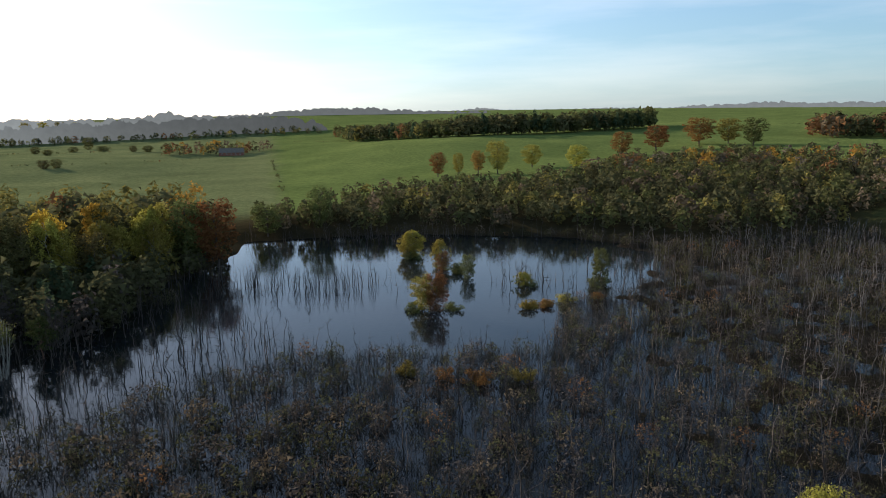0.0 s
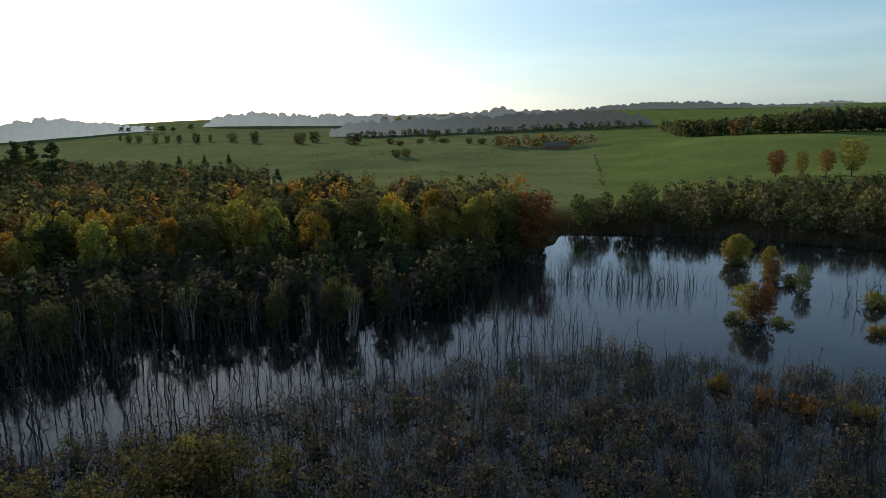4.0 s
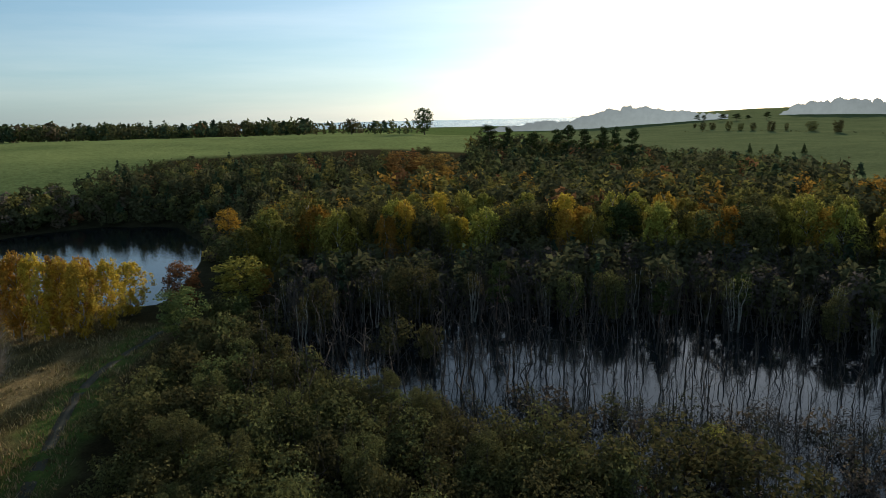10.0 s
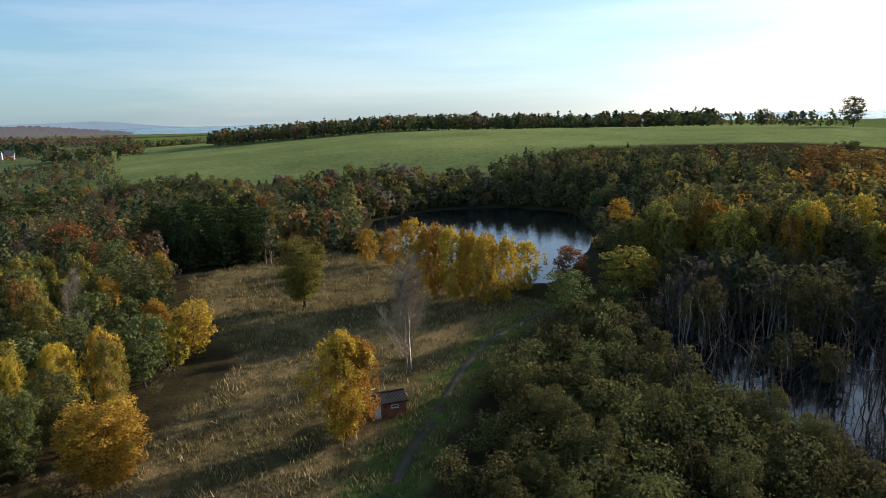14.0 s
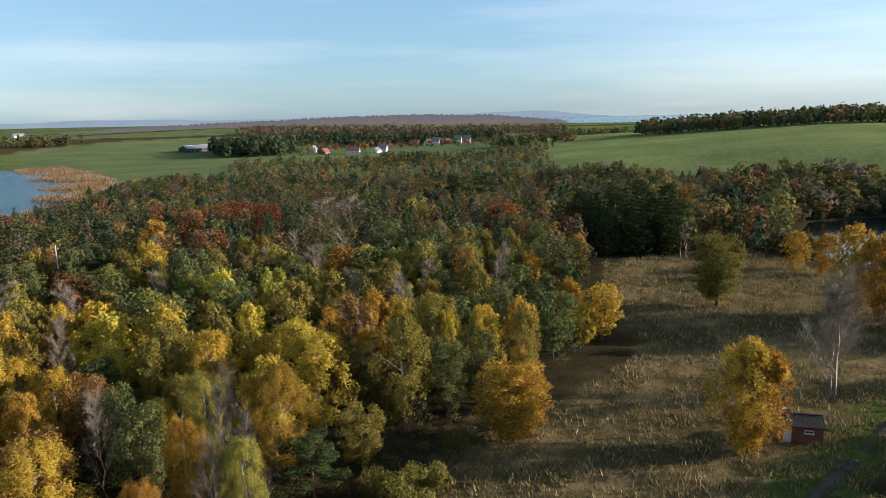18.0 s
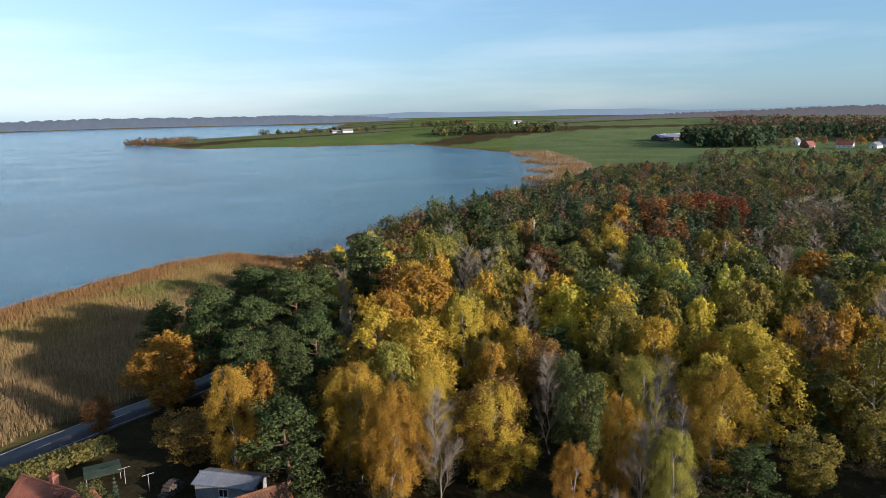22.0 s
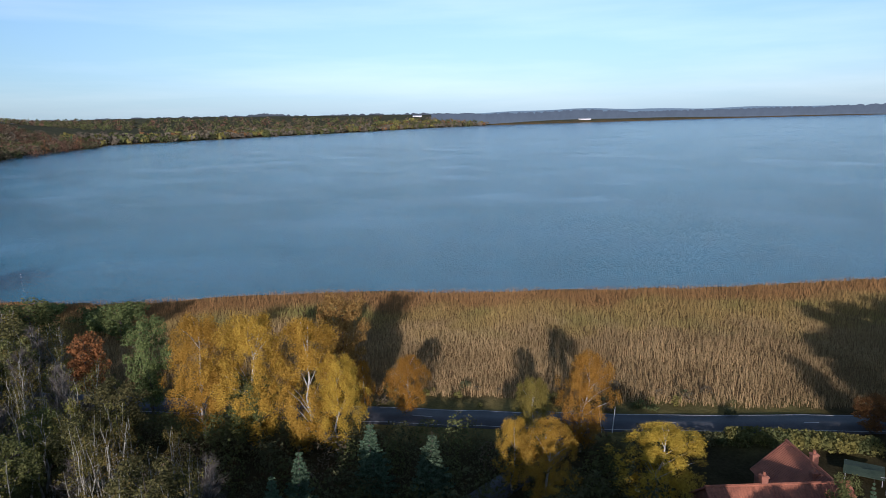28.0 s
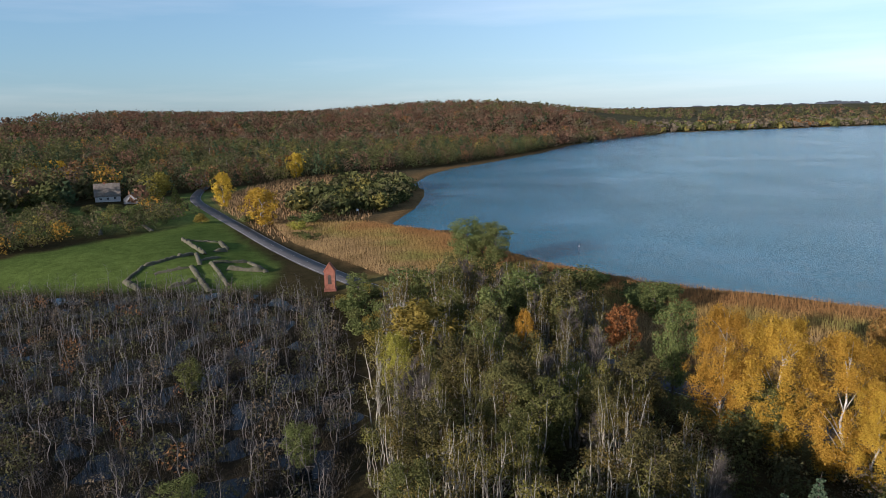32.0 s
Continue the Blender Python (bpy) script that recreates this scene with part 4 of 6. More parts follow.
def wood(poly, gap, seed, mix, tall, where, group, limit=300, near=230.0, low=False, fine=None, change=None):
    """A wood: its nearer trees as things, taken from the mix of (share, species, colour)."""
    X, Y, g = scatter(poly, gap, seed)
    order = np.argsort(np.hypot(X, Y))
    shares = np.cumsum([m[0] for m in mix])
    count, far = 0, []
    for i in order:
        x, y = float(X[i]), float(Y[i])
        share, species, colour = mix[int(np.searchsorted(shares, g.uniform(0, shares[-1])))]
        if change:
            species, colour = change(x, y, species, colour, g.uniform())
        h = g.uniform(*tall)
        if low:
            h = min(h, 38.0 - 0.62 * math.hypot(x, y))
            if h < 6:
                continue
        w = h * {"birch": 0.5, "alder": 0.38, "broadleaf": 0.68, "pine": 0.55, "spruce": 0.42, "bare": 0.45, "bush": 1.1}[species] * g.uniform(0.85, 1.15)
        if count < limit and math.hypot(x, y) < near:
            if free(x, y):
                plant(species, colour, x, y, h, w, where, group, fine)
                count += 1
        else:
            far.append((x, y, h, w, colour))
    return far


TINT = {
    "olive": (0.16, 0.145, 0.04),
    "gold": (0.36, 0.21, 0.042), "yellow": (0.38, 0.29, 0.05), "lime": (0.22, 0.19, 0.055), "green": (0.115, 0.122, 0.045), "rust": (0.22, 0.115, 0.05),
    "red": (0.19, 0.082, 0.045), "pine": (0.068, 0.096, 0.048), "spruce": (0.09, 0.12, 0.075), "thicket": (0.10, 0.098, 0.045), "grey": (0.17, 0.14, 0.098), "pale": (0.3, 0.27, 0.23), "dead": (0.10, 0.085, 0.07), "beech": (0.17, 0.10, 0.064), "umber": (0.155, 0.12, 0.074),
}


def stand(name, trees, label, cards, seed, category="woods", card=0.82):
    """Far woods in one mesh: crowns of leaf sprays with bare gaps between."""
    if not trees:
        return
    g = np.random.default_rng(seed)
    T = np.array([t[:4] for t in trees])
    C = np.array([TINT[t[4]] for t in trees]) * g.uniform(0.82, 1.18, (len(trees), 1))
    n = len(T)
    Z = ground(T[:, 0], T[:, 1])
    d = g.normal(size=(n, cards, 3))
    d /= np.linalg.norm(d, axis=2)[..., None]
    d[..., 2] = np.where(d[..., 2] < -0.85, -d[..., 2], d[..., 2])
    lump = 1 + 0.3 * np.sin(d[..., 0] * 5 + g.uniform(0, 6, (n, 1))) * np.cos(d[..., 1] * 6 + g.uniform(0, 6, (n, 1))) * np.sin(d[..., 2] * 5 + g.uniform(0, 6, (n, 1)))
    rad = g.uniform(0.35, 1, (n, cards)) ** 0.4 * lump
    needle = np.array([t[4] in ("pine", "spruce") for t in trees])
    P = d * rad[..., None] * np.stack([T[:, 3] / 2, T[:, 3] / 2, T[:, 2] * 0.5], 1)[:, None, :]
    taper = np.where(needle[:, None], np.clip(1.1 - (P[..., 2] / T[:, None, 2] + 0.5) * 0.95, 0.12, 1), 1)
    P[..., :2] *= taper[..., None]
    P += np.stack([T[:, 0], T[:, 1], Z + T[:, 2] * 0.49], 1)[:, None, :]
    size = np.repeat(T[:, 3] * 0.23 * (70 / cards) ** 0.35, cards)[:, None]
    V, F = sprays(P.reshape(-1, 3), size * card, g, 0.6, out=d.reshape(-1, 3))
    return tagged(new(name, mesh_of(name, V, F, WOODS_MAT, "tint", np.repeat(C, cards * 3, 0))), label, category, kind="stuff")


bank_mix = [(5, "birch", "lime"), (1.6, "birch", "gold"), (1.2, "birch", "olive"), (0.3, "broadleaf", "rust"), (4, "broadleaf", "thicket"), (0.6, "pine", "pine")]
far = wood(BANK_WOOD, 6.6, 11, bank_mix, (13, 18), "on the wet bank behind the marsh", "bank wood", 170, 200)
stand("bank_woodland", far, "autumn birch and alder wood behind the marsh", 170, 12)
mixed = [(3.6, "birch", "gold"), (3.4, "birch", "yellow"), (4.0, "broadleaf", "green"), (5.5, "birch", "lime"), (1, "birch", "olive"), (0.8, "broadleaf", "rust"), (2.2, "bare", "grey"), (2.0, "pine", "pine")]
far = wood(MIXED_WOOD, 6.4, 21, mixed, (9, 14), "in the mixed wood", "mixed wood", 270, 175, False, None, autumn)
FAR_KINDS = {"gold": ("umber", "gold", "beech", "thicket"), "yellow": ("thicket", "lime", "green", "umber"), "lime": ("green", "pine", "lime", "green"), "green": ("pine", "green", "thicket", "green"), "grey": ("grey", "umber", "grey", "beech")}
stand("mixed_woodland", [(x, y, h * (1 - 0.42 * float(soft(math.hypot(x, y), 200, 350))) * (1.1 if FAR_KINDS.get(c, (c,) * 4)[k % 4] == "pine" else 1.0), w, FAR_KINDS.get(c, (c,) * 4)[k % 4]) for k, (x, y, h, w, c) in enumerate(far)], "mixed autumn wood beyond the clearing", 330, 22, "woods", 0.62)
alder = [(9, "alder", "alder"), (2, "bare", "pale"), (0.9, "broadleaf", "green"), (0.9, "broadleaf", "thicket")]
wood(ALDER_WOOD, 4.0, 31, alder, (8, 11.5), "in the wet alder wood", "alder wood", 290)
# trees added below the view, tall enough to shade the house and road
wood(SHADE_WOOD, 5.6, 32, [(1, "broadleaf", "green"), (2, "spruce", "pine"), (3, "pine", "pine")], (8, 10.5), "unseen in the shading wood behind the red house", "house wood", 90, 230, True, 2)
wood(NEAR_WOOD, 5.4, 34, [(0.6, "broadleaf", "green"), (2, "spruce", "pine"), (3, "pine", "pine")], (13.5, 16.5), "unseen in the shading wood behind the red house", "house wood", 160, 230, True, 2)
def wet_edge(x, y, species, colour, u):
    """Leafy trees where the flooded wood meets the bank."""
    gap = float(inside_gap(np.array([x]), np.array([y]), BANK_WOOD)[0])
    if u > (0.92 if gap < 20 else 0.7):
        return species, colour
    return ("pine", "pine") if u < 0.1 else (("alder", "thicket") if u < 0.4 else ("broadleaf", "thicket"))


far = wood(FLOODED_WOOD, 5.0, 33, [(1, "bare", "dead")], (8, 12.5), "standing in the flooded bank", "flooded wood", 45, 230.0, False, None, wet_edge)
stand("flooded_woodland", far, "dark leafy alders standing in the flooded bank", 150, 35)
thick = [(5, "bush", "thicket"), (2, "broadleaf", "thicket"), (1, "bush", "green")]
wood(THICKET, 4.7, 41, thick, (5.5, 9.2), "in the dark thicket beside the path", "thicket", 240)


def plain_wood(name, poly, gap, seed, mix, tall, label, cards, keep=None, wide=0.7, category="woods", card=0.82):
    X, Y, g = scatter(poly, gap, seed, keep)
    shares = np.cumsum([m[0] for m in mix])
    k = np.searchsorted(shares, g.uniform(0, shares[-1], len(X)))
    h = g.uniform(*tall, len(X))
    return stand(name, [(x, y, hh, hh * wide * s, mix[j][1]) for x, y, hh, j, s in zip(X, Y, h, k, g.uniform(0.85, 1.2, len(X)))], label, cards, seed, category, card)


close = lambda X, Y: np.hypot(X, Y) < 215
under = [(4, "thicket"), (3, "green"), (1, "lime"), (1, "grey")]
plain_wood("bank_undergrowth", BANK_WOOD, 4.2, 45, under, (3, 6), "dark undergrowth below the bank wood", 70, close, 1.0, "undergrowth")
plain_wood("wood_undergrowth", MIXED_WOOD, 4.2, 46, under, (2, 5), "dark undergrowth below the mixed wood", 110, lambda X, Y: (np.hypot(X, Y) < 215) & (np.hypot(X, Y) > 105), 1.0, "undergrowth", 0.6)
plain_wood("wood_edge_undergrowth", MIXED_WOOD, 3.8, 46, [(5, "thicket"), (2, "green"), (1, "umber")], (1.5, 4), "dark undergrowth below the edge of the mixed wood", 420, lambda X, Y: np.hypot(X, Y) <= 105, 1.0, "undergrowth", 0.42)
plain_wood("wood_edge_growth", [(-24, -58), (-34, -53), (-46, -51), (-58, -51), (-78, -52), (-76, -60), (-50, -64), (-30, -66)], 2.1, 50, [(4, "thicket"), (2, "umber"), (2, "olive"), (1, "grey")], (0.5, 1.5), "low rank growth along the edge of the wood", 110, None, 1.4, "undergrowth", 0.5)
plain_wood("roadside_undergrowth", [(28, -48), (40, -66), (52, -60), (66, -47), (90, -26), (98, -18), (60, -18), (40, -22)], 3.4, 48, [(5, "thicket"), (3, "green"), (1, "umber")], (2, 5.5), "dark bushes in the shade beside the shore road", 320, lambda X, Y: np.hypot(X, Y) > 52, 1.0, "undergrowth", 0.4)
plain_wood("roadside_bushes", [(42, -84), (72, -55), (92, -36), (112, -17), (117, -22), (96, -42), (76, -62), (46, -90)], 3.2, 49, [(2, "thicket"), (3, "lime"), (2, "green"), (3, "umber")], (0.7, 1.7), "low olive and yellow growth between road and reeds", 60, None, 1.3, "bushes")
plain_wood("alder_undergrowth", ALDER_WOOD, 3.6, 47, under, (2, 5), "dark undergrowth below the alders", 200, None, 1.0, "undergrowth", 0.42)
north = [(2, "lime"), (2, "green"), (2, "rust"), (1, "grey"), (0.8, "gold"), (4, "thicket"), (2, "umber")]
plain_wood("north_bank_scrub", NORTH_BANK, 5.5, 51, [(5, "thicket"), (3, "green"), (1, "lime"), (1.2, "umber")], (5, 9), "dark green scrub on the far bank of the marsh pond", 70)
plain_wood("north_woodland", NORTH_WOOD, 6.8, 52, north, (6, 10), "autumn wood at the foot of the field", 80)
dark = [(4, "green"), (6, "thicket"), (1, "lime"), (0.4, "rust"), (2, "pine")]
bearing = lambda X, Y: np.degrees(np.arctan2(-X, Y)) % 360
plain_wood("slope_woodland", SLOPE_WOOD, 8, 53, dark, (9, 14), "dark wood on the slope above the pond", 90, lambda X, Y: bearing(X, Y) < 67)
plain_wood("pond_slope_woodland", SLOPE_WOOD, 7, 53, dark, (7, 10), "dark wood between the pond and the field", 90, lambda X, Y: (bearing(X, Y) >= 67) & (np.hypot(X, Y) < 376))
hill = [(8, "beech"), (0.6, "rust"), (1, "green"), (2.5, "thicket"), (4, "umber"), (1, "grey"), (1, "pine")]
hill_low = [(3, "beech"), (0.4, "rust"), (6, "green"), (5, "thicket"), (2.5, "umber"), (1.4, "lime"), (5, "pine"), (0.25, "gold")]
yard = lambda X, Y: (bearing(X, Y) > 297.2) & (bearing(X, Y) < 301.8) & (np.hypot(X, Y) > 288) & (np.hypot(X, Y) < 378)
near_hill = lambda X, Y: (np.hypot(X, Y) < 800) & ~yard(X, Y)
far_hill = lambda X, Y: np.hypot(X, Y) >= 800
plain_wood("hillside_woodland", HILL_WOOD, 9.0, 54, hill_low, (8, 17), "red and brown beech wood on the hill by the lake", 190, near_hill, 0.8, "woods", 0.46)
plain_wood("hilltop_woodland", HILL_WOOD, 13, 55, hill, (10, 18), "brown beech wood on the far hill", 85, far_hill, 1.0, "woods", 0.52)
plain_wood("far_shore_woodland", FAR_SHORE_WOOD, 20, 56, [(3, "green"), (5, "grey"), (1, "thicket"), (2, "lime"), (1, "rust")], (8, 12), "low wood along the far shore of the lake", 24, None, 1.6)


def belt(turn0, turn1, r0, r1):
    """An outline between two directions and two distances from the origin."""
    A = [radians(turn0 + (turn1 - turn0) * k / 8) for k in range(9)]
    return [(-math.sin(a) * r0, math.cos(a) * r0) for a in A] + [(-math.sin(a) * r1, math.cos(a) * r1) for a in reversed(A)]


crest = [(5, "green"), (0.5, "rust"), (4, "thicket"), (4, "pine"), (1, "umber")]
def lane(*line, half=2.5):
    """An outline along points given by direction and distance, a strip of that half width."""
    P = [(-math.sin(radians(a)) * r, math.cos(radians(a)) * r) for a, r in line]
    out = []
    for side in (1, -1):
        edge = []
        for k, (x, y) in enumerate(P):
            (x0, y0), (x1, y1) = P[max(k - 1, 0)], P[min(k + 1, len(P) - 1)]
            n = math.hypot(x1 - x0, y1 - y0)
            edge.append((x - (y1 - y0) / n * half * side, y + (x1 - x0) / n * half * side))
        out += edge if side > 0 else edge[::-1]
    return out


def spots(*line):
    return [(-math.sin(radians(a)) * r, math.cos(radians(a)) * r) for a, r in line]


FAR_WOODS = [
    ("field_copse", spots((8.4, 818), (3.7, 690), (-1, 625), (-1, 700), (3.7, 780), (8.4, 890)), 8.5, dark, (13, 17), 70, "dark copse beside the big field"),
    ("hilltop_copse", spots((-1, 620), (-6, 632), (-10, 668), (-16.5, 740), (-16.5, 790), (-10, 735), (-6, 700), (-1, 690)), 8.5, [(3, "pine"), (3, "green"), (3, "thicket")], (15, 20), 80, "dark wood on top of the big field"),
    ("farm_wood_edge", belt(9.5, 33, 1000, 1065), 15, dark, (6, 11), 40, "thin edge of the wood behind the farmstead"),
    ("field_corner_wood", belt(-34.5, -27.5, 625, 690), 10, [(3, "rust"), (2, "umber"), (2, "green"), (1, "gold"), (2, "thicket")], (13, 19), 60, "autumn copse in the corner of the big field"),
    ("field_ditch", lane((38, 585), (33, 572), (29, 562), (24.7, 575), (20, 640), (18.6, 655), half=2.0), 2.6, dark, (0.8, 1.6), 18, "dark overgrown ditch between two pastures"),
    ("field_fence_hedge", lane((13.5, 602), (13.1, 470), (12.8, 355), half=1.4), 2.2, dark, (0.7, 1.5), 18, "low dark hedge beside the big field"),
    ("pasture_ditch", lane((51, 1050), (40, 925), (35, 860), (31.4, 812), (27, 792), (24, 762), half=3.0), 3.6, dark, (1.0, 2.2), 16, "hedge across the far pasture"),
    ("copse_ditch", lane((12.5, 860), (8.4, 805), (5, 710), half=2.0), 3.0, dark, (0.8, 1.6), 16, "dark ditch below the copse"),
    ("hilltop_track", lane((-16.6, 750), (-22, 760), (-27.5, 740), half=2.0), 3.0, dark, (0.8, 1.6), 16, "dark hedge along the top of the field"),
    ("crest_woodland", belt(79, 119, 690, 800), 11, crest, (12, 17), 44, "dark mixed wood behind the crest of the green hill"),
    ("crest_pinewood", belt(70.5, 79, 680, 730), 12, crest, (8, 14), 44, "pines and shrubs on the crest"),
    ("farmstead_trees", belt(13.6, 22, 690, 760), 13, north, (8, 12), 44, "autumn trees round a farmstead in the fields"),
    ("village_pinewood", belt(145.7, 152, 760, 900), 9, [(6, "pine"), (1, "thicket")], (16, 20), 44, "dark pine wood beside the village"),
    ("village_trees", belt(127, 147, 740, 960), 24, north, (5, 9), 44, "garden trees between the village houses"),
    ("village_pines", belt(129, 146, 950, 1070), 11, [(6, "pine"), (1, "thicket"), (1, "umber")], (12, 17), 40, "dark pines behind the village houses"),
    ("village_garden_wood", belt(125, 151, 400, 660), 10, [(4, "thicket"), (3, "green"), (3, "umber"), (2, "lime"), (1, "rust"), (3, "pine")], (3.5, 7.2), 50, "low mixed trees before the village"),
    ("village_front_wood", belt(134, 139.5, 560, 640), 9, dark, (7, 10), 44, "dark wood before the village"),
    ("western_beechwood", belt(124, 150, 1280, 1480), 17, [(4, "beech"), (3, "umber"), (3, "grey"), (2, "thicket")], (11, 15), 30, "bare brown beech wood beyond the village"),
    ("valley_hedges", belt(123, 130, 720, 760), 9, dark, (8, 12), 40, "dark hedge trees in the valley"),
    ("valley_woodland", belt(119, 126, 1050, 1150), 13, dark, (9, 13), 36, "far wood in the valley"),
    ("shore_copse", belt(160.5, 171.5, 1020, 1090), 11, dark, (9, 14), 40, "dark copse on the far shore"),
    ("coast_woodland", belt(168, 174, 1850, 1960), 22, dark, (12, 16), 30, "far wood on the headland"),
    ("headland_scrub", belt(189.5, 194.5, 1215, 1300), 12, [(2, "rust"), (2, "grey"), (1, "thicket")], (7, 12), 40, "brown scrub on the tip of the headland"),
    ("headland_farm_trees", belt(176, 185, 1560, 1650), 20, dark, (9, 14), 34, "trees round a white farm on the headland"),
    ("far_lakeside_wood", belt(236, 272, 1750, 2350), 28, [(3, "green"), (3, "umber"), (2, "beech"), (3, "thicket")], (9, 14), 16, "brown woods on the slope beyond the lake"),
    ("hill_foot_wood", [(300, 150), (280, 175), (220, 200), (190, 180), (260, 320), (420, 420), (480, 380), (380, 250), (340, 170)], 8.5, hill_low, (8, 13), 60, "mixed wood behind the castle green"),
]
for k, (name, poly, gap, mix, tall, cards, label) in enumerate(FAR_WOODS):
    broken = lambda X, Y: (-inside_gap(X, Y, poly) + (4.5 if gap > 18 else 1.3) * gap * ripple(X, Y, 13 * gap) > 0.4 * gap) & ~yard(X, Y)
    plain_wood(name, poly, gap, 500 + k, mix, tall, label, cards, broken, 1.0 if gap > 18 else 0.8)
plain_wood("green_edge_wood", GREEN_EDGE, 5.5, 61, [(4, "thicket"), (3, "green"), (2, "umber"), (1.2, "lime"), (0.6, "gold")], (3.5, 7.5), "low mixed wood at the edge of the castle green", 130, lambda X, Y: ~yard(X, Y), 0.95, "woods", 0.5)
plain_wood("pond_scrub", POND_SCRUB, 6.5, 58, [(3, "thicket"), (3, "lime"), (2, "green"), (2, "rust"), (2, "grey")], (4, 8), "olive scrub on the slope by the pond", 80, None, 1.0)
plain_wood("pond_bank_scrub", [(-150, 15), (-320, 25), (-325, -95), (-190, -95), (-160, -40)], 4.2, 60, [(4, "thicket"), (3, "green"), (2, "umber"), (1, "lime")], (2.5, 6.5), "dark scrub round the pond", 70,
           lambda X, Y: (inside_gap(X, Y, POND) > 0.5) & (inside_gap(X, Y, POND) < 17) & (np.hypot(X, Y) > 205) & (inside_gap(X, Y, MEADOW) > 1), 1.0, "scrub")
plain_wood("pond_trees", belt(108, 126, 205, 290), 7.5, 59, [(4, "green"), (3, "pine"), (2, "lime"), (1, "rust"), (1, "gold"), (2, "thicket")], (8, 13), "dark trees between meadow and hill", 110)
plain_wood("shore_willows", [(272, 60), (300, 40), (345, 37), (378, 40), (406, 50), (402, 80), (345, 92), (288, 84)], 6.5, 57, [(5, "green"), (2, "thicket"), (1, "lime")], (5, 9), "green willow scrub by the lake", 90, None, 1.1)


def far_tree(species, colour, turn, r, h, w, where, group):
    a = radians(turn)
    plant(species, colour, -math.sin(a) * r, math.cos(a) * r, h, w, where, group, 1)


row("broadleaf", "thicket", "standing in the far pasture", "pasture trees", [
    (-913, 771, 8.8, 7.3), (-817, 704, 12.3, 11), (-801, 707, 12.2, 10.9), (-750, 689, 15.8, 10.4), (-731, 691, 12.3, 10.2), (-711, 692, 12.1, 10.1), (-684, 695, 15.1, 12.7),
    (-677, 712, 12, 6), (-650, 724, 13.9, 15.8), (-600, 708, 17.4, 14.4), (-528, 705, 16.1, 19.7), (-530, 738, 16.6, 16.6), (-439, 685, 16.6, 23.9), (-400, 702, 8.6, 11.5),
    (-353, 638, 6.5, 11.9), (-378, 732, 6.7, 11.7), (-390, 788, 16.5, 12.9), (-349, 736, 7.3, 16.6), (-307, 710, 7.6, 9.4), (-292, 709, 8.1, 12.5), (-267, 476, 7.1, 8.9), (-261, 481, 7.8, 8.5)], 1, 0.16)
row("pine", "pine", "on the seaward skyline", "skyline pines", [(-1089, 940, 12, 13), (-1103, 936, 14, 13), (-1041, 942, 13, 20), (-1020, 953, 13, 21), (-1005, 966, 10, 12), (-984, 988, 14, 15)], 1)
row("broadleaf", "lime", "tall and bright above the far ridge", "tall ridge trees", [(-697, 1202, 24, 22), (-676, 1219, 24, 20), (-656, 1235, 24, 21), (-635, 1247, 22, 20)], 1)
row("pine", "pine", "with a flat crown above the slope wood", "slope pines", [(-354, 187, 17.5, 12), (-347, 199, 20, 10), (-345, 205, 22, 12), (-338, 212, 21, 10), (-334, 220, 22.5, 10), (-330, 226, 23, 9), (-325, 233, 22, 11), (-364, 166, 21, 13), (-360, 175, 20, 9)], 1)
row("broadleaf", "thicket", "at the upper edge of the slope wood", "slope-edge trees", [(-366, 106, 8, 9), (-374, 70, 7.5, 9), (-372, 90, 7, 10), (-368, 128, 9, 11), (-378, 40, 7, 9), (-382, 10, 6, 9)], 1)
for turn, r in ((45.9, 560), (44.1, 560), (42.3, 560)):
    far_tree("spruce", "pine", turn, r, 7.5, 5, "in the rough pasture", "pasture firs")
far_tree("broadleaf", "pine", 70.7, 660, 25, 21, "standing out on the crest of the hill", "crest trees")
row("broadleaf", "lime", "beside the road at the wood", "roadside trees", [(341, 165, 12, 16)], 1)
row("broadleaf", "green", "behind the castle green", "trees behind the green", [(256, 134, 7, 9), (284, 191, 8, 15), (274, 200, 8, 15), (262, 172, 6, 9)])
row("broadleaf", "thicket", "behind the castle green", "trees behind the green", [(266, 147, 6, 8), (270, 160, 5, 8)])
row("broadleaf", "gold", "at the foot of the forest hill", "forest-edge trees", [(367, 244, 10, 12), (365, 225, 12, 12), (378, 262, 11, 12)])
row("birch", "gold", "at the foot of the forest hill", "forest-edge trees", [(400, 270, 12, 9), (410, 258, 13, 9), (420, 268, 12, 9), (395, 255, 12, 8)])
row("spruce", "pine", "at the foot of the forest hill", "forest-edge firs", [(303, 139, 10, 6.4), (390, 221, 14, 9), (402, 218, 17, 9), (412, 224, 17, 9.5), (398, 232, 16, 9), (372, 200, 14, 8), (420, 212, 16, 9)])
row("broadleaf", "rust", "at the foot of the forest hill", "forest-edge trees", [(464, 137, 14, 13.9), (440, 212, 14, 14)])
row("bush", "green", "among the reeds by the road", "reedside bushes", [(258, 91, 4, 6.6), (257, 68, 6, 12), (222, 58, 2.5, 7), (228, 64, 2.2, 6)])
row("bush", "lime", "among the reeds by the road", "reedside bushes", [(241, 67, 4, 8), (253, 107, 4.5, 5.3)])
far_tree("broadleaf", "thicket", 76.5, 670, 15, 13, "on the crest of the hill", "crest trees")

for k in range(16):
    far_tree("spruce" if k % 3 else "pine", "pine", 115.2 + 8.3 * ((k * 7) % 16) / 16, 194 + 26 * ((k * 5) % 16) / 16, rng.uniform(15, 19), rng.uniform(7.5, 10), "in the dark stand behind the meadow", "dark conifers")

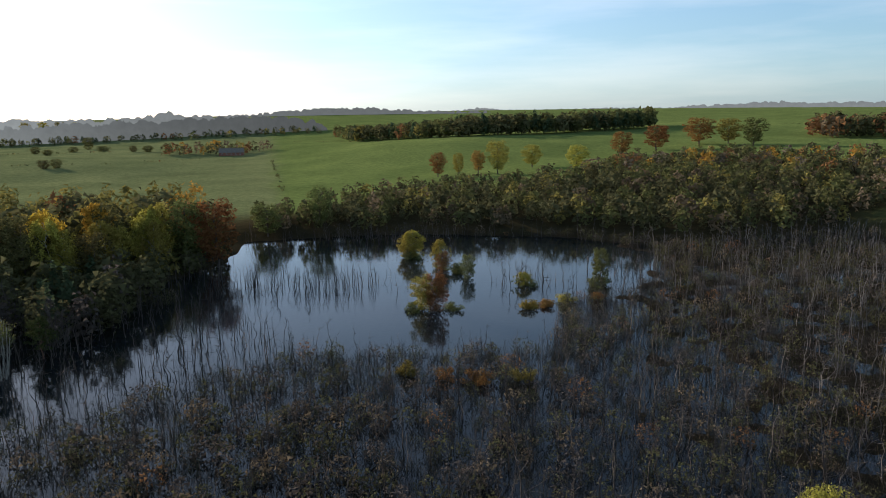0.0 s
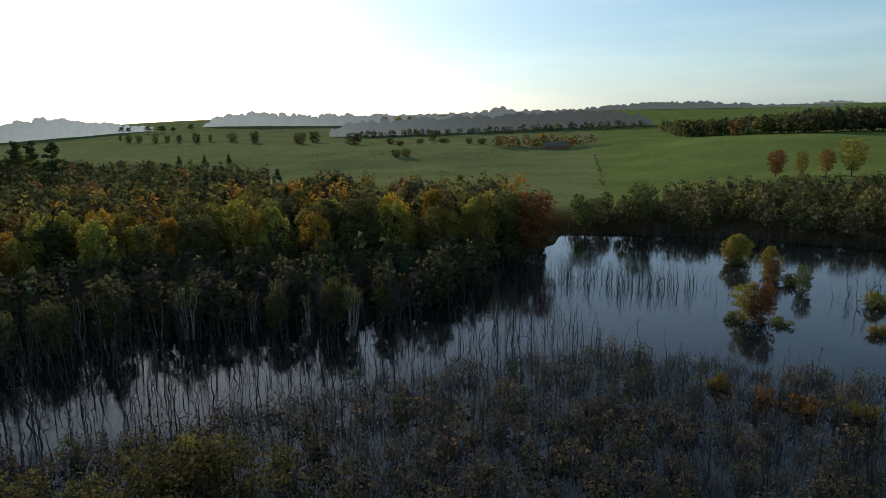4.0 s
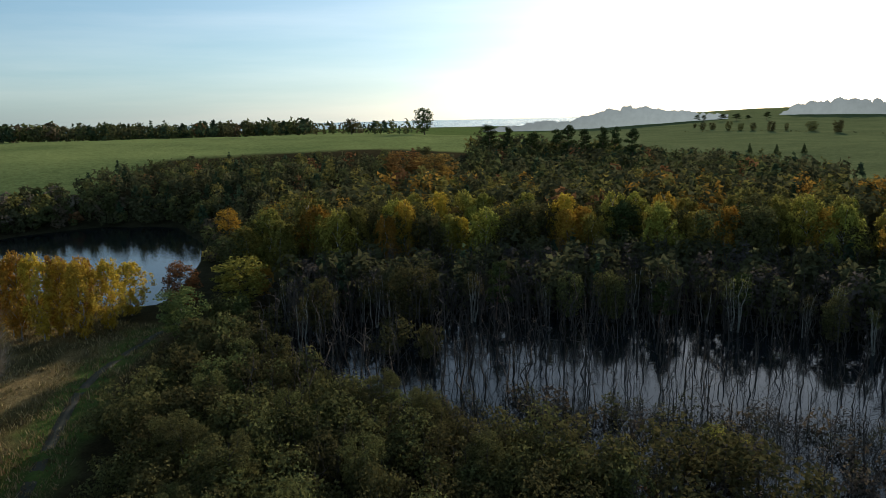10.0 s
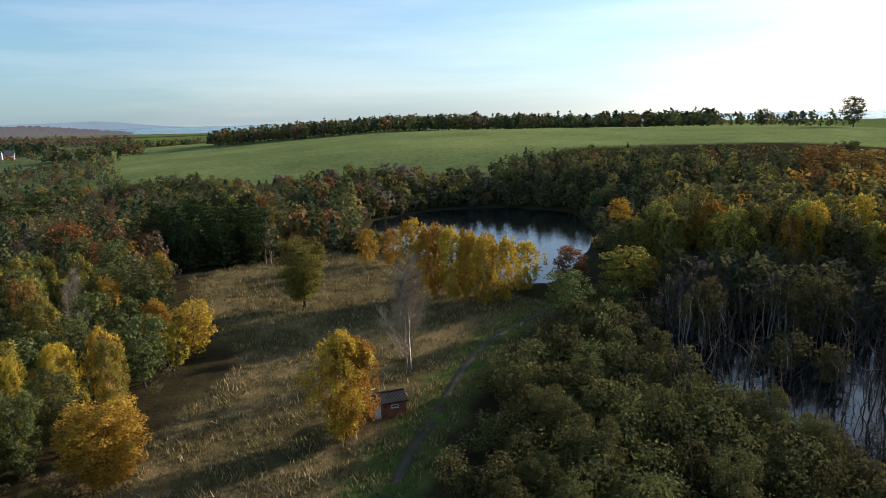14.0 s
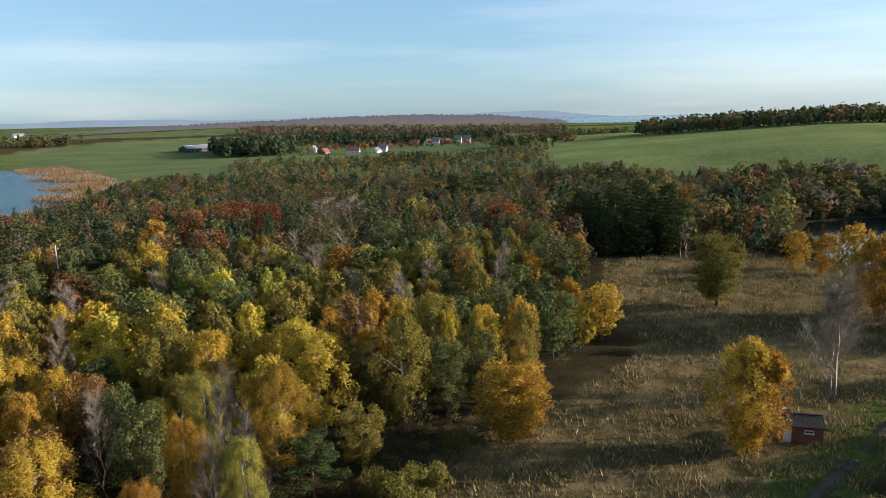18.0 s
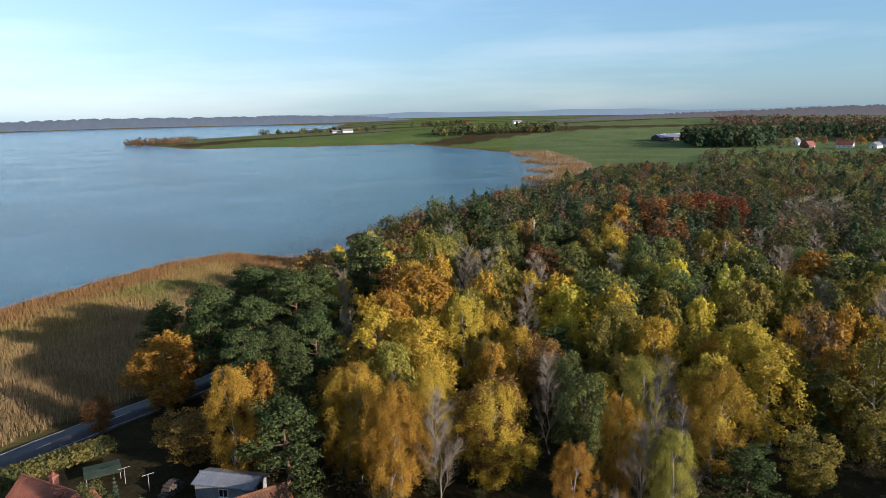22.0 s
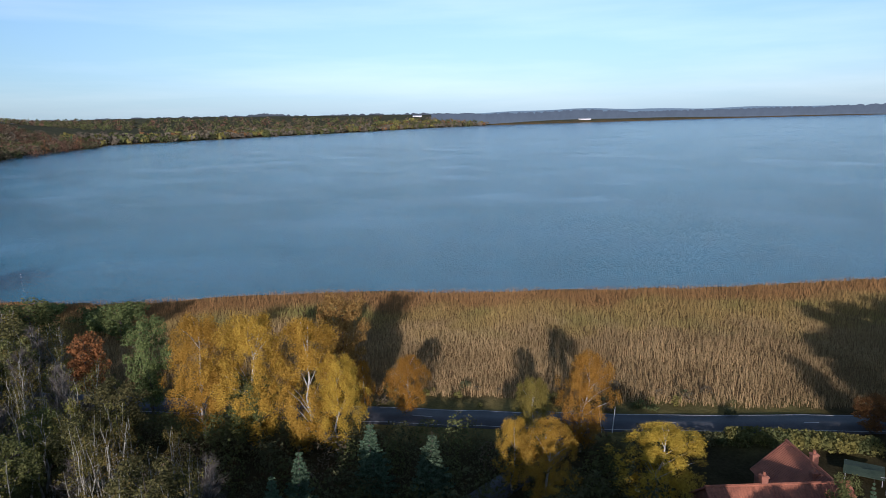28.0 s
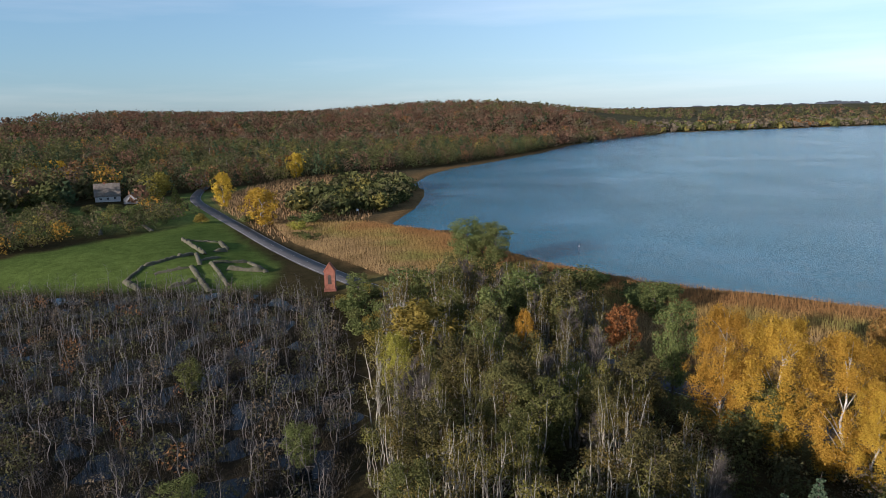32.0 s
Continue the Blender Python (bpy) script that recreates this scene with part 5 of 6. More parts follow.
# ---- dead trees in the marsh ----
SNAGS = [make_snag(np.random.default_rng(300 + k)) for k in range(10)]
SNAG_MESH = [mesh_of("dead_tree", v, f, BARK["dead"], smooth=False) for v, f in SNAGS]


def in_marsh(X, Y):
    open_water = inside_gap(X, Y, OPEN_POND) < 2
    clear = ripple(X, Y, 34) > 0.75
    return ~open_water & ~clear & (np.hypot(X, Y) > 40)


def dead_trees():
    X, Y, g = scatter(MARSH, 2.85, 61, in_marsh)
    for cx, cy, rx, ry, n in ((-28, 163, 16, 8, 110), (-46, 165, 9, 12, 50), (20, 165, 10, 8, 40), (48, 178, 10, 14, 60), (-20, 226, 36, 5, 160), (-12, 214, 8, 5, 25)):
        X = np.append(X, g.normal(cx, rx * 0.5, n))
        Y = np.append(Y, g.normal(cy, ry * 0.5, n))
    X2, Y2, _ = scatter(FLOODED_WOOD, 2.6, 62)
    X, Y = np.append(X, X2), np.append(Y, Y2)
    order = np.argsort(np.hypot(X, Y))
    X, Y = X[order], Y[order]
    Z = np.minimum(ground(X, Y), 0.1)
    East = soft(X, 20, 90)
    parts, tints = [], []
    for c in range(len(X)):
        k, s, a = int(g.integers(0, 10)), g.uniform(0.5, 1.3) * (1 + 0.6 * soft(-X[c], 60, 110)), g.uniform(0, 6.28)
        wide = s * g.uniform(0.9, 1.5)
        if c < 300:
            ob = new("dead_tree", SNAG_MESH[k])
            ob.matrix_basis = Matrix.Translation((X[c], Y[c], Z[c])) @ Matrix.Rotation(a, 4, "Z") @ Matrix.Diagonal((wide, wide, s, 1))
            tagged(ob, "bare grey dead tree standing in marsh water", "dead tree", "dead trees in the marsh")
            continue
        v, f = SNAGS[k]
        v = rot_z(v * np.array([wide, wide, s]), a) + np.array([X[c], Y[c], Z[c]])
        parts.append((v, f))
        base = np.array((0.085, 0.072, 0.06)) * (1 - East[c]) + np.array((0.125, 0.118, 0.108)) * East[c]
        tints.append(np.repeat(base[None] * g.uniform(0.6, 1.4), len(v), 0))
    V, F = join(*parts)
    tagged(new("dead_trees", mesh_of("dead_trees", V, F, SNAG_MAT, "tint", np.concatenate(tints))), "many bare dead trees standing in the flooded marsh", "dead trees", kind="stuff")


dead_trees()


def tufts(name, poly, gap, seed, tall, wide, tint, label, category, keep=None, material=None, lean=0.25, per=2):
    """Stalks of reed or grass as thin upright blades in one mesh."""
    X, Y, g = scatter(poly, gap, seed, keep)
    X, Y = np.repeat(X, per) + g.normal(size=len(X) * per) * gap * 0.3, np.repeat(Y, per) + g.normal(size=len(Y) * per) * gap * 0.3
    n = len(X)
    Z = ground(X, Y)
    a = g.uniform(0, 6.28, n)
    h = tall * g.uniform(0.55, 1.25, n) * (1 + 0.2 * ripple(X, Y, 17))
    side = np.stack([np.cos(a), np.sin(a), 0 * a], 1) * wide * g.uniform(0.6, 1.3, (n, 1))
    base = np.stack([X, Y, Z - 0.1], 1)
    top = base + np.stack([g.normal(size=n) * lean * h, g.normal(size=n) * lean * h, h], 1)
    V = np.stack([base - side, base + side, top], 1).reshape(-1, 3)
    C = tint(X, Y, g) if callable(tint) else np.repeat(np.array([tint]), n, 0)
    C = C * g.uniform(0.7, 1.3, (n, 1))
    return tagged(new(name, mesh_of(name, V, np.arange(3 * n).reshape(-1, 3), material or GRASS_MAT, "tint", np.repeat(C, 3, 0))), label, category, kind="stuff")


def reed_tint(X, Y, g):
    m = soft(ripple(X, Y, 40) + 0.4 * ripple(X, Y, 11), -0.6, 0.8)[:, None]
    c = np.array((0.25, 0.15, 0.065)) * (1 - m) + np.array((0.31, 0.25, 0.165)) * m
    gr = soft(ripple(Y + 50, X, 45), 0.75, 1.2)[:, None]
    return c * (1 - gr) + np.array((0.18, 0.17, 0.06)) * gr


def lake_reed_tint(X, Y, g):
    """Russet along the water, a greener band behind it, bleached stalks towards the road."""
    d = inside_gap(X, Y, LAKE) + 5 * ripple(X, Y, 30)
    edge, inner = (1 - soft(d, 8, 20))[:, None], soft(d + 6 * ripple(Y, X, 13), 20, 38)[:, None]
    c = np.array((0.30, 0.165, 0.065)) * edge + np.array((0.345, 0.24, 0.085)) * (1 - edge)
    pale = np.array((0.40, 0.275, 0.13)) * (0.75 + 0.25 * soft(ripple(X, Y, 23), -0.6, 0.6)[:, None])
    c = c * (1 - inner) + pale * inner
    gr = (soft(ripple(Y + 50, X, 38), -0.1, 0.8) * soft(d, 10, 18) * (1 - soft(d, 26, 40)))[:, None]
    return c * (1 - 0.75 * gr) + np.array((0.20, 0.215, 0.06)) * 0.75 * gr


tufts("reed_bed", REEDS, 0.58, 71, 1.4, 0.034, lake_reed_tint, "tan and russet reed bed along the lake", "reeds", None, None, 0.16, 5)
tufts("western_reeds", WEST_REEDS, 1.6, 73, 2.2, 0.16, reed_tint, "brown reeds along the western shore", "reeds", None, None, 0.14, 3)
tufts("meadow_reeds", LAKE_MEADOW, 2.0, 74, 1.5, 0.2, (0.26, 0.17, 0.085), "dry brown reed meadow by the lake", "reeds", None, None, 0.2, 3)
def meadow_tint(X, Y, g):
    m = soft(ripple(X, Y, 26) + 0.7 * ripple(Y, X, 7), -0.7, 0.8)[:, None]
    return np.array((0.175, 0.145, 0.06)) * (1 - m) + np.array((0.36, 0.275, 0.13)) * m


PATH = [(-52, -20.5), (-60, -19.6), (-68.5, -18.9), (-78, -18.6), (-88, -17.8), (-98, -17.3), (-110, -16.3), (-119, -14.2), (-128, -10.5), (-138, -5.5), (-146, 0)]


def off_path(X, Y):
    d = 1e9
    for (x0, y0), (x1, y1) in zip(PATH, PATH[1:]):
        u = np.clip(((X - x0) * (x1 - x0) + (Y - y0) * (y1 - y0)) / ((x1 - x0) ** 2 + (y1 - y0) ** 2), 0, 1)
        d = np.minimum(d, np.hypot(X - x0 - u * (x1 - x0), Y - y0 - u * (y1 - y0)))
    return d > 0.55


tufts("meadow_grass", MEADOW, 0.55, 72, 0.42, 0.06, meadow_tint, "dry tussocky meadow grass", "grass", off_path, None, 0.5, 3)


def tussock_tint(X, Y, g):
    return np.array([(0.42, 0.33, 0.17), (0.34, 0.26, 0.12), (0.24, 0.21, 0.085), (0.19, 0.15, 0.075)])[g.integers(0, 4, len(X))]


tufts("meadow_tussocks", MEADOW, 1.25, 75, 0.8, 0.1, tussock_tint, "tall pale grass tussocks in the meadow", "grass", lambda X, Y: off_path(X, Y) & (ripple(X, Y, 9) > -0.25), None, 0.45, 9)


def marsh_scrub():
    """Low brush: fans of bare upright twigs with a few leaves."""
    def where(X, Y):
        return (inside_gap(X, Y, OPEN_POND) > 3) & (soft(X, -50, 40) + 0.5 * soft(-Y, -118, -80) * soft(X, -70, -30) + 0.4 * ripple(X, Y, 26) > 0.42) & (np.hypot(X, Y) > 40) | (np.hypot(X, Y) < 94 + 22 * soft(X, -75, -25)) & (np.hypot(X, Y) > 45)
    X, Y, g = scatter(MARSH, 2.6, 81, where)
    n, m = len(X), 44
    h = g.uniform(1.2, 3.4, n)
    Z = np.maximum(ground(X, Y), -0.1)
    S = np.repeat(np.stack([X, Y, Z], 1), m, 0) + g.normal(size=(n * m, 3)) * np.array([0.9, 0.9, 0.25])
    W = g.normal(size=(n * m, 3)) * 0.45 + np.array([0, 0, 1.0])
    V, F = twig_fan(g, S, W, np.repeat(h, m)[:, None], 0.026)
    base = np.array([(0.05, 0.045, 0.036), (0.085, 0.078, 0.066), (0.052, 0.052, 0.026), (0.06, 0.052, 0.032)])[g.integers(0, 4, n)]
    C = np.repeat(np.repeat(base * g.uniform(0.7, 1.3, (n, 1)), m, 0), 3, 0)
    tagged(new("marsh_brush", mesh_of("marsh_brush", V, F, SNAG_MAT, "tint", C)), "grey leafless brush crowding the marsh", "brush", kind="stuff")
    k = g.choice(4, n, p=[0.5, 0.2, 0.04, 0.26])
    some = g.uniform(size=n) < 0.5
    kinds = ["thicket", "umber", "rust", "dead"]
    stand("marsh_scrub", [(X[i], Y[i], h[i] * 1.1, h[i] * 1.2, kinds[k[i]]) for i in range(n) if some[i]], "low olive willow scrub in the marsh", 80, 82, "scrub", 0.36)


marsh_scrub()
plain_wood("marsh_edge_brush", belt(5, 64, 46, 96), 3.0, 83, [(4, "dead"), (3, "umber"), (2, "thicket")], (1.4, 3.2), "dark brown brush at the edge of the marsh", 60, lambda X, Y: ripple(X, Y, 21) + 0.6 * soft(X, -60, -25) > 0.05, 1.1, "brush", 0.5)
row("bush", "green", "beside the brick tower", "tower bushes", [(136, 28, 4.5, 7), (128, 25, 4, 6), (121, 22, 4.5, 6.5), (147, 26, 3.6, 6), (133, 22, 4.2, 6)])
row("bush", "lime", "beside the brick tower", "tower bushes", [(143, 31.5, 3.2, 5), (126, 21, 3.6, 6), (153, 27, 2.6, 5), (116, 19, 4, 6)])
row("broadleaf", "green", "beside the brick tower", "tower trees", [(141, 27.5, 8, 6.2)])
row("bush", "lime", "growing out of the marsh", "marsh bushes", [(18, 142, 3.2, 5.5), (26, 146, 2.8, 4.5), (-6, 104, 3.2, 3.2), (12, 101, 3.0, 3.5), (-62, 58, 4, 5), (36, 62, 5, 5)])
row("bush", "rust", "growing out of the marsh", "marsh bushes", [(22, 143, 2.4, 4.0), (33, 147, 2.2, 4.0), (0, 103, 2.2, 3.0), (5, 101, 2.4, 4.5)])
row("broadleaf", "green", "growing out of the marsh brush", "marsh bushes", [(95, 44, 5.5, 5), (74, 22, 6, 5), (60, 30, 6.5, 6)])


# ---- road ----
def ribbon(name, line, half, lift, material, label, category="road", offset=0.0):
    P = [Vector(p) for p in line]
    pts = []
    for k in range(len(P) - 1):
        p0, p1, p2, p3 = P[max(k - 1, 0)], P[k], P[k + 1], P[min(k + 2, len(P) - 1)]
        steps = max(2, int((p2 - p1).length / 4))
        for j in range(steps):
            u = j / steps
            pts.append(0.5 * (2 * p1 + (p2 - p0) * u + (2 * p0 - 5 * p1 + 4 * p2 - p3) * u * u + (3 * p1 - p0 - 3 * p2 + p3) * u**3))
    pts.append(P[-1])
    V, F = [], []
    for k, p in enumerate(pts):
        t = (pts[min(k + 1, len(pts) - 1)] - pts[max(k - 1, 0)]).normalized()
        n = Vector((-t.y, t.x))
        for s in (-half, half):
            q = p + n * (s + offset)
            V.append((q.x, q.y, land_at(p.x, p.y) + lift))
            V.append((q.x, q.y, land_at(p.x, p.y) - 0.3))
    for k in range(len(pts) - 1):
        o = k * 4
        F += [(o, o + 4, o + 6, o + 2), (o + 1, o + 5, o + 4, o), (o + 2, o + 6, o + 7, o + 3)]
    return tagged(new(name, mesh_of(name, np.array(V), np.array(F)[:, ::-1], material)), label, category, kind="structure"), pts


ribbon("path", PATH, 0.75, 0.03, DIRT, "trodden earth path through the meadow", "path")
ribbon("road", ROAD, 2.5, 0.25, ASPHALT, "grey asphalt shore road with thin white lines")

# ---- buildings and small works ----
PLASTER = surface("white_plaster", (0.62, 0.61, 0.58), (0.80, 0.79, 0.76), 0.6, 0.85)
TILE_RED = surface("red_clay_tiles", (0.18, 0.06, 0.034), (0.38, 0.135, 0.07), 0.6, 0.75, 5.0, 0.5, 0.03)
TILE_MOSSY = surface("weathered_orange_tiles", (0.09, 0.05, 0.028), (0.27, 0.105, 0.045), 0.5, 0.8, 4.0, 0.5, 0.03)
BRICK = surface("red_brick", (0.19, 0.07, 0.045), (0.33, 0.13, 0.08), 1.4, 0.85, 9.0, 0.5, 0.02)
DARK_ROOF = surface("dark_corrugated_sheet", (0.022, 0.019, 0.017), (0.055, 0.05, 0.045), 0.8, 0.9)
METAL_ROOF = surface("weathered_metal_sheet", (0.30, 0.33, 0.37), (0.50, 0.53, 0.57), 0.7, 0.35, 5.0, 0.2, 0.01, 0.5)
SLATE = surface("grey_roof", (0.16, 0.155, 0.15), (0.30, 0.29, 0.28), 0.7, 0.8)
THATCH = surface("grey_thatch", (0.14, 0.12, 0.095), (0.26, 0.23, 0.19), 1.2, 0.95)
DARK_WOOD = surface("dark_stained_boards", (0.035, 0.025, 0.02), (0.08, 0.06, 0.045), 1.0, 0.8)
PALE_WOOD = surface("grey_boards", (0.22, 0.22, 0.22), (0.36, 0.37, 0.38), 1.0, 0.8)
WHITE_PAINT = surface("white_paint", (0.68, 0.68, 0.66), (0.82, 0.82, 0.80), 1.0, 0.5)
CUT_WOOD = surface("fresh_cut_wood", (0.34, 0.17, 0.07), (0.55, 0.32, 0.15), 3.0, 0.8)
STONE = surface("grass_grown_stone", (0.05, 0.062, 0.026), (0.155, 0.135, 0.095), 0.55, 0.95, 3.0, 0.8, 0.06)
TARP = surface("green_canvas", (0.03, 0.05, 0.025), (0.06, 0.085, 0.045), 1.0, 0.8)
POLE_GREY = surface("grey_pole", (0.30, 0.29, 0.27), (0.48, 0.46, 0.43), 1.0, 0.7)
SIGN_YELLOW = surface("yellow_board", (0.55, 0.42, 0.05), (0.72, 0.56, 0.08), 1.0, 0.6)


def glass_material():
    m, n, l, out = nodes_of("window_glass")
    p = n.new("ShaderNodeBsdfPrincipled")
    p.inputs["Base Color"].default_value = (0.02, 0.025, 0.03, 1)
    p.inputs["Roughness"].default_value, p.inputs["Specular IOR Level"].default_value = 0.05, 0.8
    l.new(p.outputs[0], out.inputs[0])
    return m


GLASS = glass_material()


def part(name, bm, material, parent, label=""):
    """Links a bmesh as one mesh object under a thing or a part."""
    me = bpy.data.meshes.new(name)
    bmesh.ops.recalc_face_normals(bm, faces=bm.faces[:])
    bm.to_mesh(me)
    bm.free()
    me.materials.append(material)
    ob = new(name, me)
    ob.parent = parent
    if label:
        ob["label"] = label
    return ob


def box(bm, x0, y0, z0, x1, y1, z1, bevel=0.0):
    r = bmesh.ops.create_cube(bm, size=1.0, matrix=Matrix.Translation(((x0 + x1) / 2, (y0 + y1) / 2, (z0 + z1) / 2)) @ Matrix.Diagonal((x1 - x0, y1 - y0, z1 - z0, 1)))
    if bevel:
        es = {e for v in r["verts"] for e in v.link_edges}
        bmesh.ops.bevel(bm, geom=list(es), offset=bevel, segments=1, affect="EDGES")
    return bm


def rod(bm, p, q, r0, r1, sides=8):
    p, q = Vector(p), Vector(q)
    m = Matrix.Translation((p + q) / 2) @ (q - p).to_track_quat("Z", "Y").to_matrix().to_4x4()
    bmesh.ops.create_cone(bm, cap_ends=True, segments=sides, radius1=r0, radius2=r1, depth=(q - p).length, matrix=m)
    return bm


def gable_walls(L, W, eave, ridge, thick=0.3):
    """Outer walls with gable ends, hollow, as one shell; ridge along x."""
    bm = bmesh.new()
    for o, up in ((0.0, 0.0), (thick, 0.0)):
        a, b = L / 2 - o, W / 2 - o
        k = (ridge - eave) / (W / 2)
        e, r = eave, ridge - o * k
        vs = [bm.verts.new(v) for v in ((-a, -b, -0.6), (a, -b, -0.6), (a, b, -0.6), (-a, b, -0.6), (-a, -b, e), (a, -b, e), (a, b, e), (-a, b, e), (-a, 0, r), (a, 0, r))]
        for f in ((0, 1, 5, 4), (2, 3, 7, 6), (1, 2, 6, 9, 5), (3, 0, 4, 8, 7)):
            bm.faces.new([vs[i] for i in (f if o == 0 else f[::-1])])
    return bm


def roof_side(L, W, eave, ridge, side, over, thick, wave, pitch):
    """One pitch of a roof, with the waves of its tiles or sheets running down it."""
    bm = bmesh.new()
    run = math.hypot(W / 2, ridge - eave)
    s, c = (ridge - eave) / run, (W / 2) / run
    nx = max(2, int((L + 2 * over) / (pitch / 2))) if wave else 1
    rows = []
    for k in range(nx + 1):
        x = -L / 2 - over + (L + 2 * over) * k / nx
        lift = wave * (k % 2)
        line = []
        for d, t in ((0.0, thick + lift), (run + over, thick + lift), (run + over, 0.0), (0.0, 0.0)):
            y = d * c + t * s
            z = ridge - d * s + t * c
            line.append(bm.verts.new((x, side * y, z)))
        rows.append(line)
    for p, q in zip(rows, rows[1:]):
        for i in range(4):
            bm.faces.new((p[i], q[i], q[(i + 1) % 4], p[(i + 1) % 4]))
    bm.faces.new(rows[0])
    bm.faces.new(rows[-1][::-1])
    return bm


def window(parent, x, y, z, w, h, nx, ny, frame_mat=None):
    """A window on a wall whose outside looks along (nx, ny): frame, pane and sill."""
    t = Vector((-ny, nx, 0))
    n = Vector((nx, ny, 0))
    m = Matrix((( t.x, n.x, 0, x), (t.y, n.y, 0, y), (0, 0, 1, z), (0, 0, 0, 1)))
    bm = bmesh.new()
    for x0, z0, x1, z1 in ((-w / 2, 0, -w / 2 + 0.09, h), (w / 2 - 0.09, 0, w / 2, h), (-w / 2 + 0.09, 0, w / 2 - 0.09, 0.09), (-w / 2 + 0.09, h - 0.09, w / 2 - 0.09, h), (-0.035, 0.09, 0.035, h - 0.09)):
        box(bm, x0, -0.05, z0, x1, 0.05, z1)
    bm.transform(m)
    fr = part("window", bm, frame_mat or WHITE_PAINT, parent)
    bm = box(bmesh.new(), -w / 2 + 0.08, -0.03, 0.08, w / 2 - 0.08, 0.015, h - 0.08)
    bm.transform(m)
    part("pane", bm, GLASS, fr)
    bm = box(bmesh.new(), -w / 2 - 0.06, 0.0, -0.07, w / 2 + 0.06, 0.13, -0.01)
    bm.transform(m)
    part("sill", bm, frame_mat or WHITE_PAINT, fr)
    return fr


def chimney(parent, x, y, z0, z1, w=0.6, material=None):
    bm = box(bmesh.new(), x - w / 2, y - w / 2, z0, x + w / 2, y + w / 2, z1, 0.02)
    box(bm, x - w / 2 - 0.06, y - w / 2 - 0.06, z1 - 0.22, x + w / 2 + 0.06, y + w / 2 + 0.06, z1 - 0.06, 0.02)
    ch = part("chimney", bm, material or BRICK, parent)
    part("chimney_pot", rod(bmesh.new(), (x, y, z1 - 0.06), (x, y, z1 + 0.3), 0.16, 0.13), TILE_RED, ch)
    return ch


def house(name, label, category, x, y, turn, L, W, eave, ridge, wall, roof, windows=2, chimneys=(), group="", door=True, wave=0.0, pitch=0.3, over=0.35, gable_window=True):
    ob = new(name)
    ob.matrix_basis = pose(x, y, land_at(x, y), 0, 0, turn)
    part("wall", gable_walls(L, W, eave, ridge), wall, ob)
    for side in (1, -1):
        part("roof", roof_side(L, W, eave, ridge, side, over, 0.14, wave, pitch), roof, ob)
    bm = bmesh.new()
    rod(bm, (-L / 2 - over, 0, ridge + 0.14), (L / 2 + over, 0, ridge + 0.14), 0.15, 0.15, 6)
    part("ridge", bm, roof, ob)
    for side in (1, -1):
        for k in range(windows):
            u = -L / 2 + L * (k + 0.75) / (windows + 0.5)
            window(ob, u, side * (W / 2 + 0.03), 0.9 if eave > 1.9 else 0.7, min(1.1, L / windows * 0.5), min(1.15, eave * 0.45), 0, side)
    if gable_window and ridge - eave > 1.8:
        for side in (1, -1):
            window(ob, side * (L / 2 + 0.03), 0, eave + 0.1, 0.9, 1.0, side, 0)
    if door:
        bm = box(bmesh.new(), L / 2 - 0.02, -0.5, -0.3, L / 2 + 0.07, 0.45, 2.0, 0.02)
        dr = part("door", bm, DARK_WOOD, ob)
        part("handle", rod(bmesh.new(), (L / 2 + 0.07, 0.32, 1.02), (L / 2 + 0.16, 0.32, 1.02), 0.02, 0.02, 6), METAL_ROOF, dr)
    for u, v, h in chimneys:
        chimney(ob, u, v, ridge - 1.4, h)
    return tagged(ob, label, category, group)


def facing(p, q):
    return math.degrees(math.atan2(q[1] - p[1], q[0] - p[0]))


# the red house by the shore road: a long range with a wing, its outbuildings and garden
a, b = (31.0, -55.0), (23.2, -65.2)
house("farmhouse", "old house with a red pantile roof and brick walls", "house", (a[0] + b[0]) / 2, (a[1] + b[1]) / 2, facing(a, b), 12.6, 7.6, 2.7, 5.5, BRICK, TILE_RED, 4, ((-1.2, 0.2, 6.5), (4.6, 2.2, 5.6)), "", True, 0.05, 0.28)
a, b = (30.4, -69.2), (24.2, -64.6)
house("house_wing", "rear wing with a hipped red pantile roof and chimney", "house", (a[0] + b[0]) / 2, (a[1] + b[1]) / 2, facing(a, b), 8.0, 6.6, 2.6, 5.4, BRICK, TILE_RED, 2, ((0.2, 0.3, 6.4),), "", True, 0.05, 0.28)
house("garden_shed", "low shed with a pale metal sheet roof", "shed", 11.5, -71.0, facing((14.8, -72.2), (8.1, -69.4)) + 0, 6.6, 3.0, 2.1, 2.5, PALE_WOOD, METAL_ROOF, 1, (), "", True, 0.03, 0.2, 0.25, False)
house("outbuilding", "small outbuilding with mossy orange roof tiles", "shed", 8.4, -65.4, facing((11.8, -64.2), (6.0, -66.8)), 6.0, 4.2, 2.0, 3.2, PLASTER, TILE_MOSSY, 1, (), "", True, 0.05, 0.28, 0.25, False)
house("brick_hut", "small brick hut with a dark corrugated roof", "hut", -86.0, -24.8, 120.0, 4.9, 3.4, 2.05, 2.75, BRICK, DARK_ROOF, 0, (), "", False, 0.03, 0.18, 0.25, False)
hut = bpy.data.objects["brick_hut"]
part("door", box(bmesh.new(), -1.9, -1.76, 0.0, -1.0, -1.69, 1.95, 0.02), WHITE_PAINT, hut, "white painted door")
window(hut, 0.9, -1.73, 1.25, 1.0, 0.4, 0, -1)
bm = rod(bmesh.new(), (-2.6, 1.1, 2.9), (-0.8, 2.0, 2.75), 0.05, 0.05, 6)
part("board", bm, WHITE_PAINT, hut, "pale board on the roof")


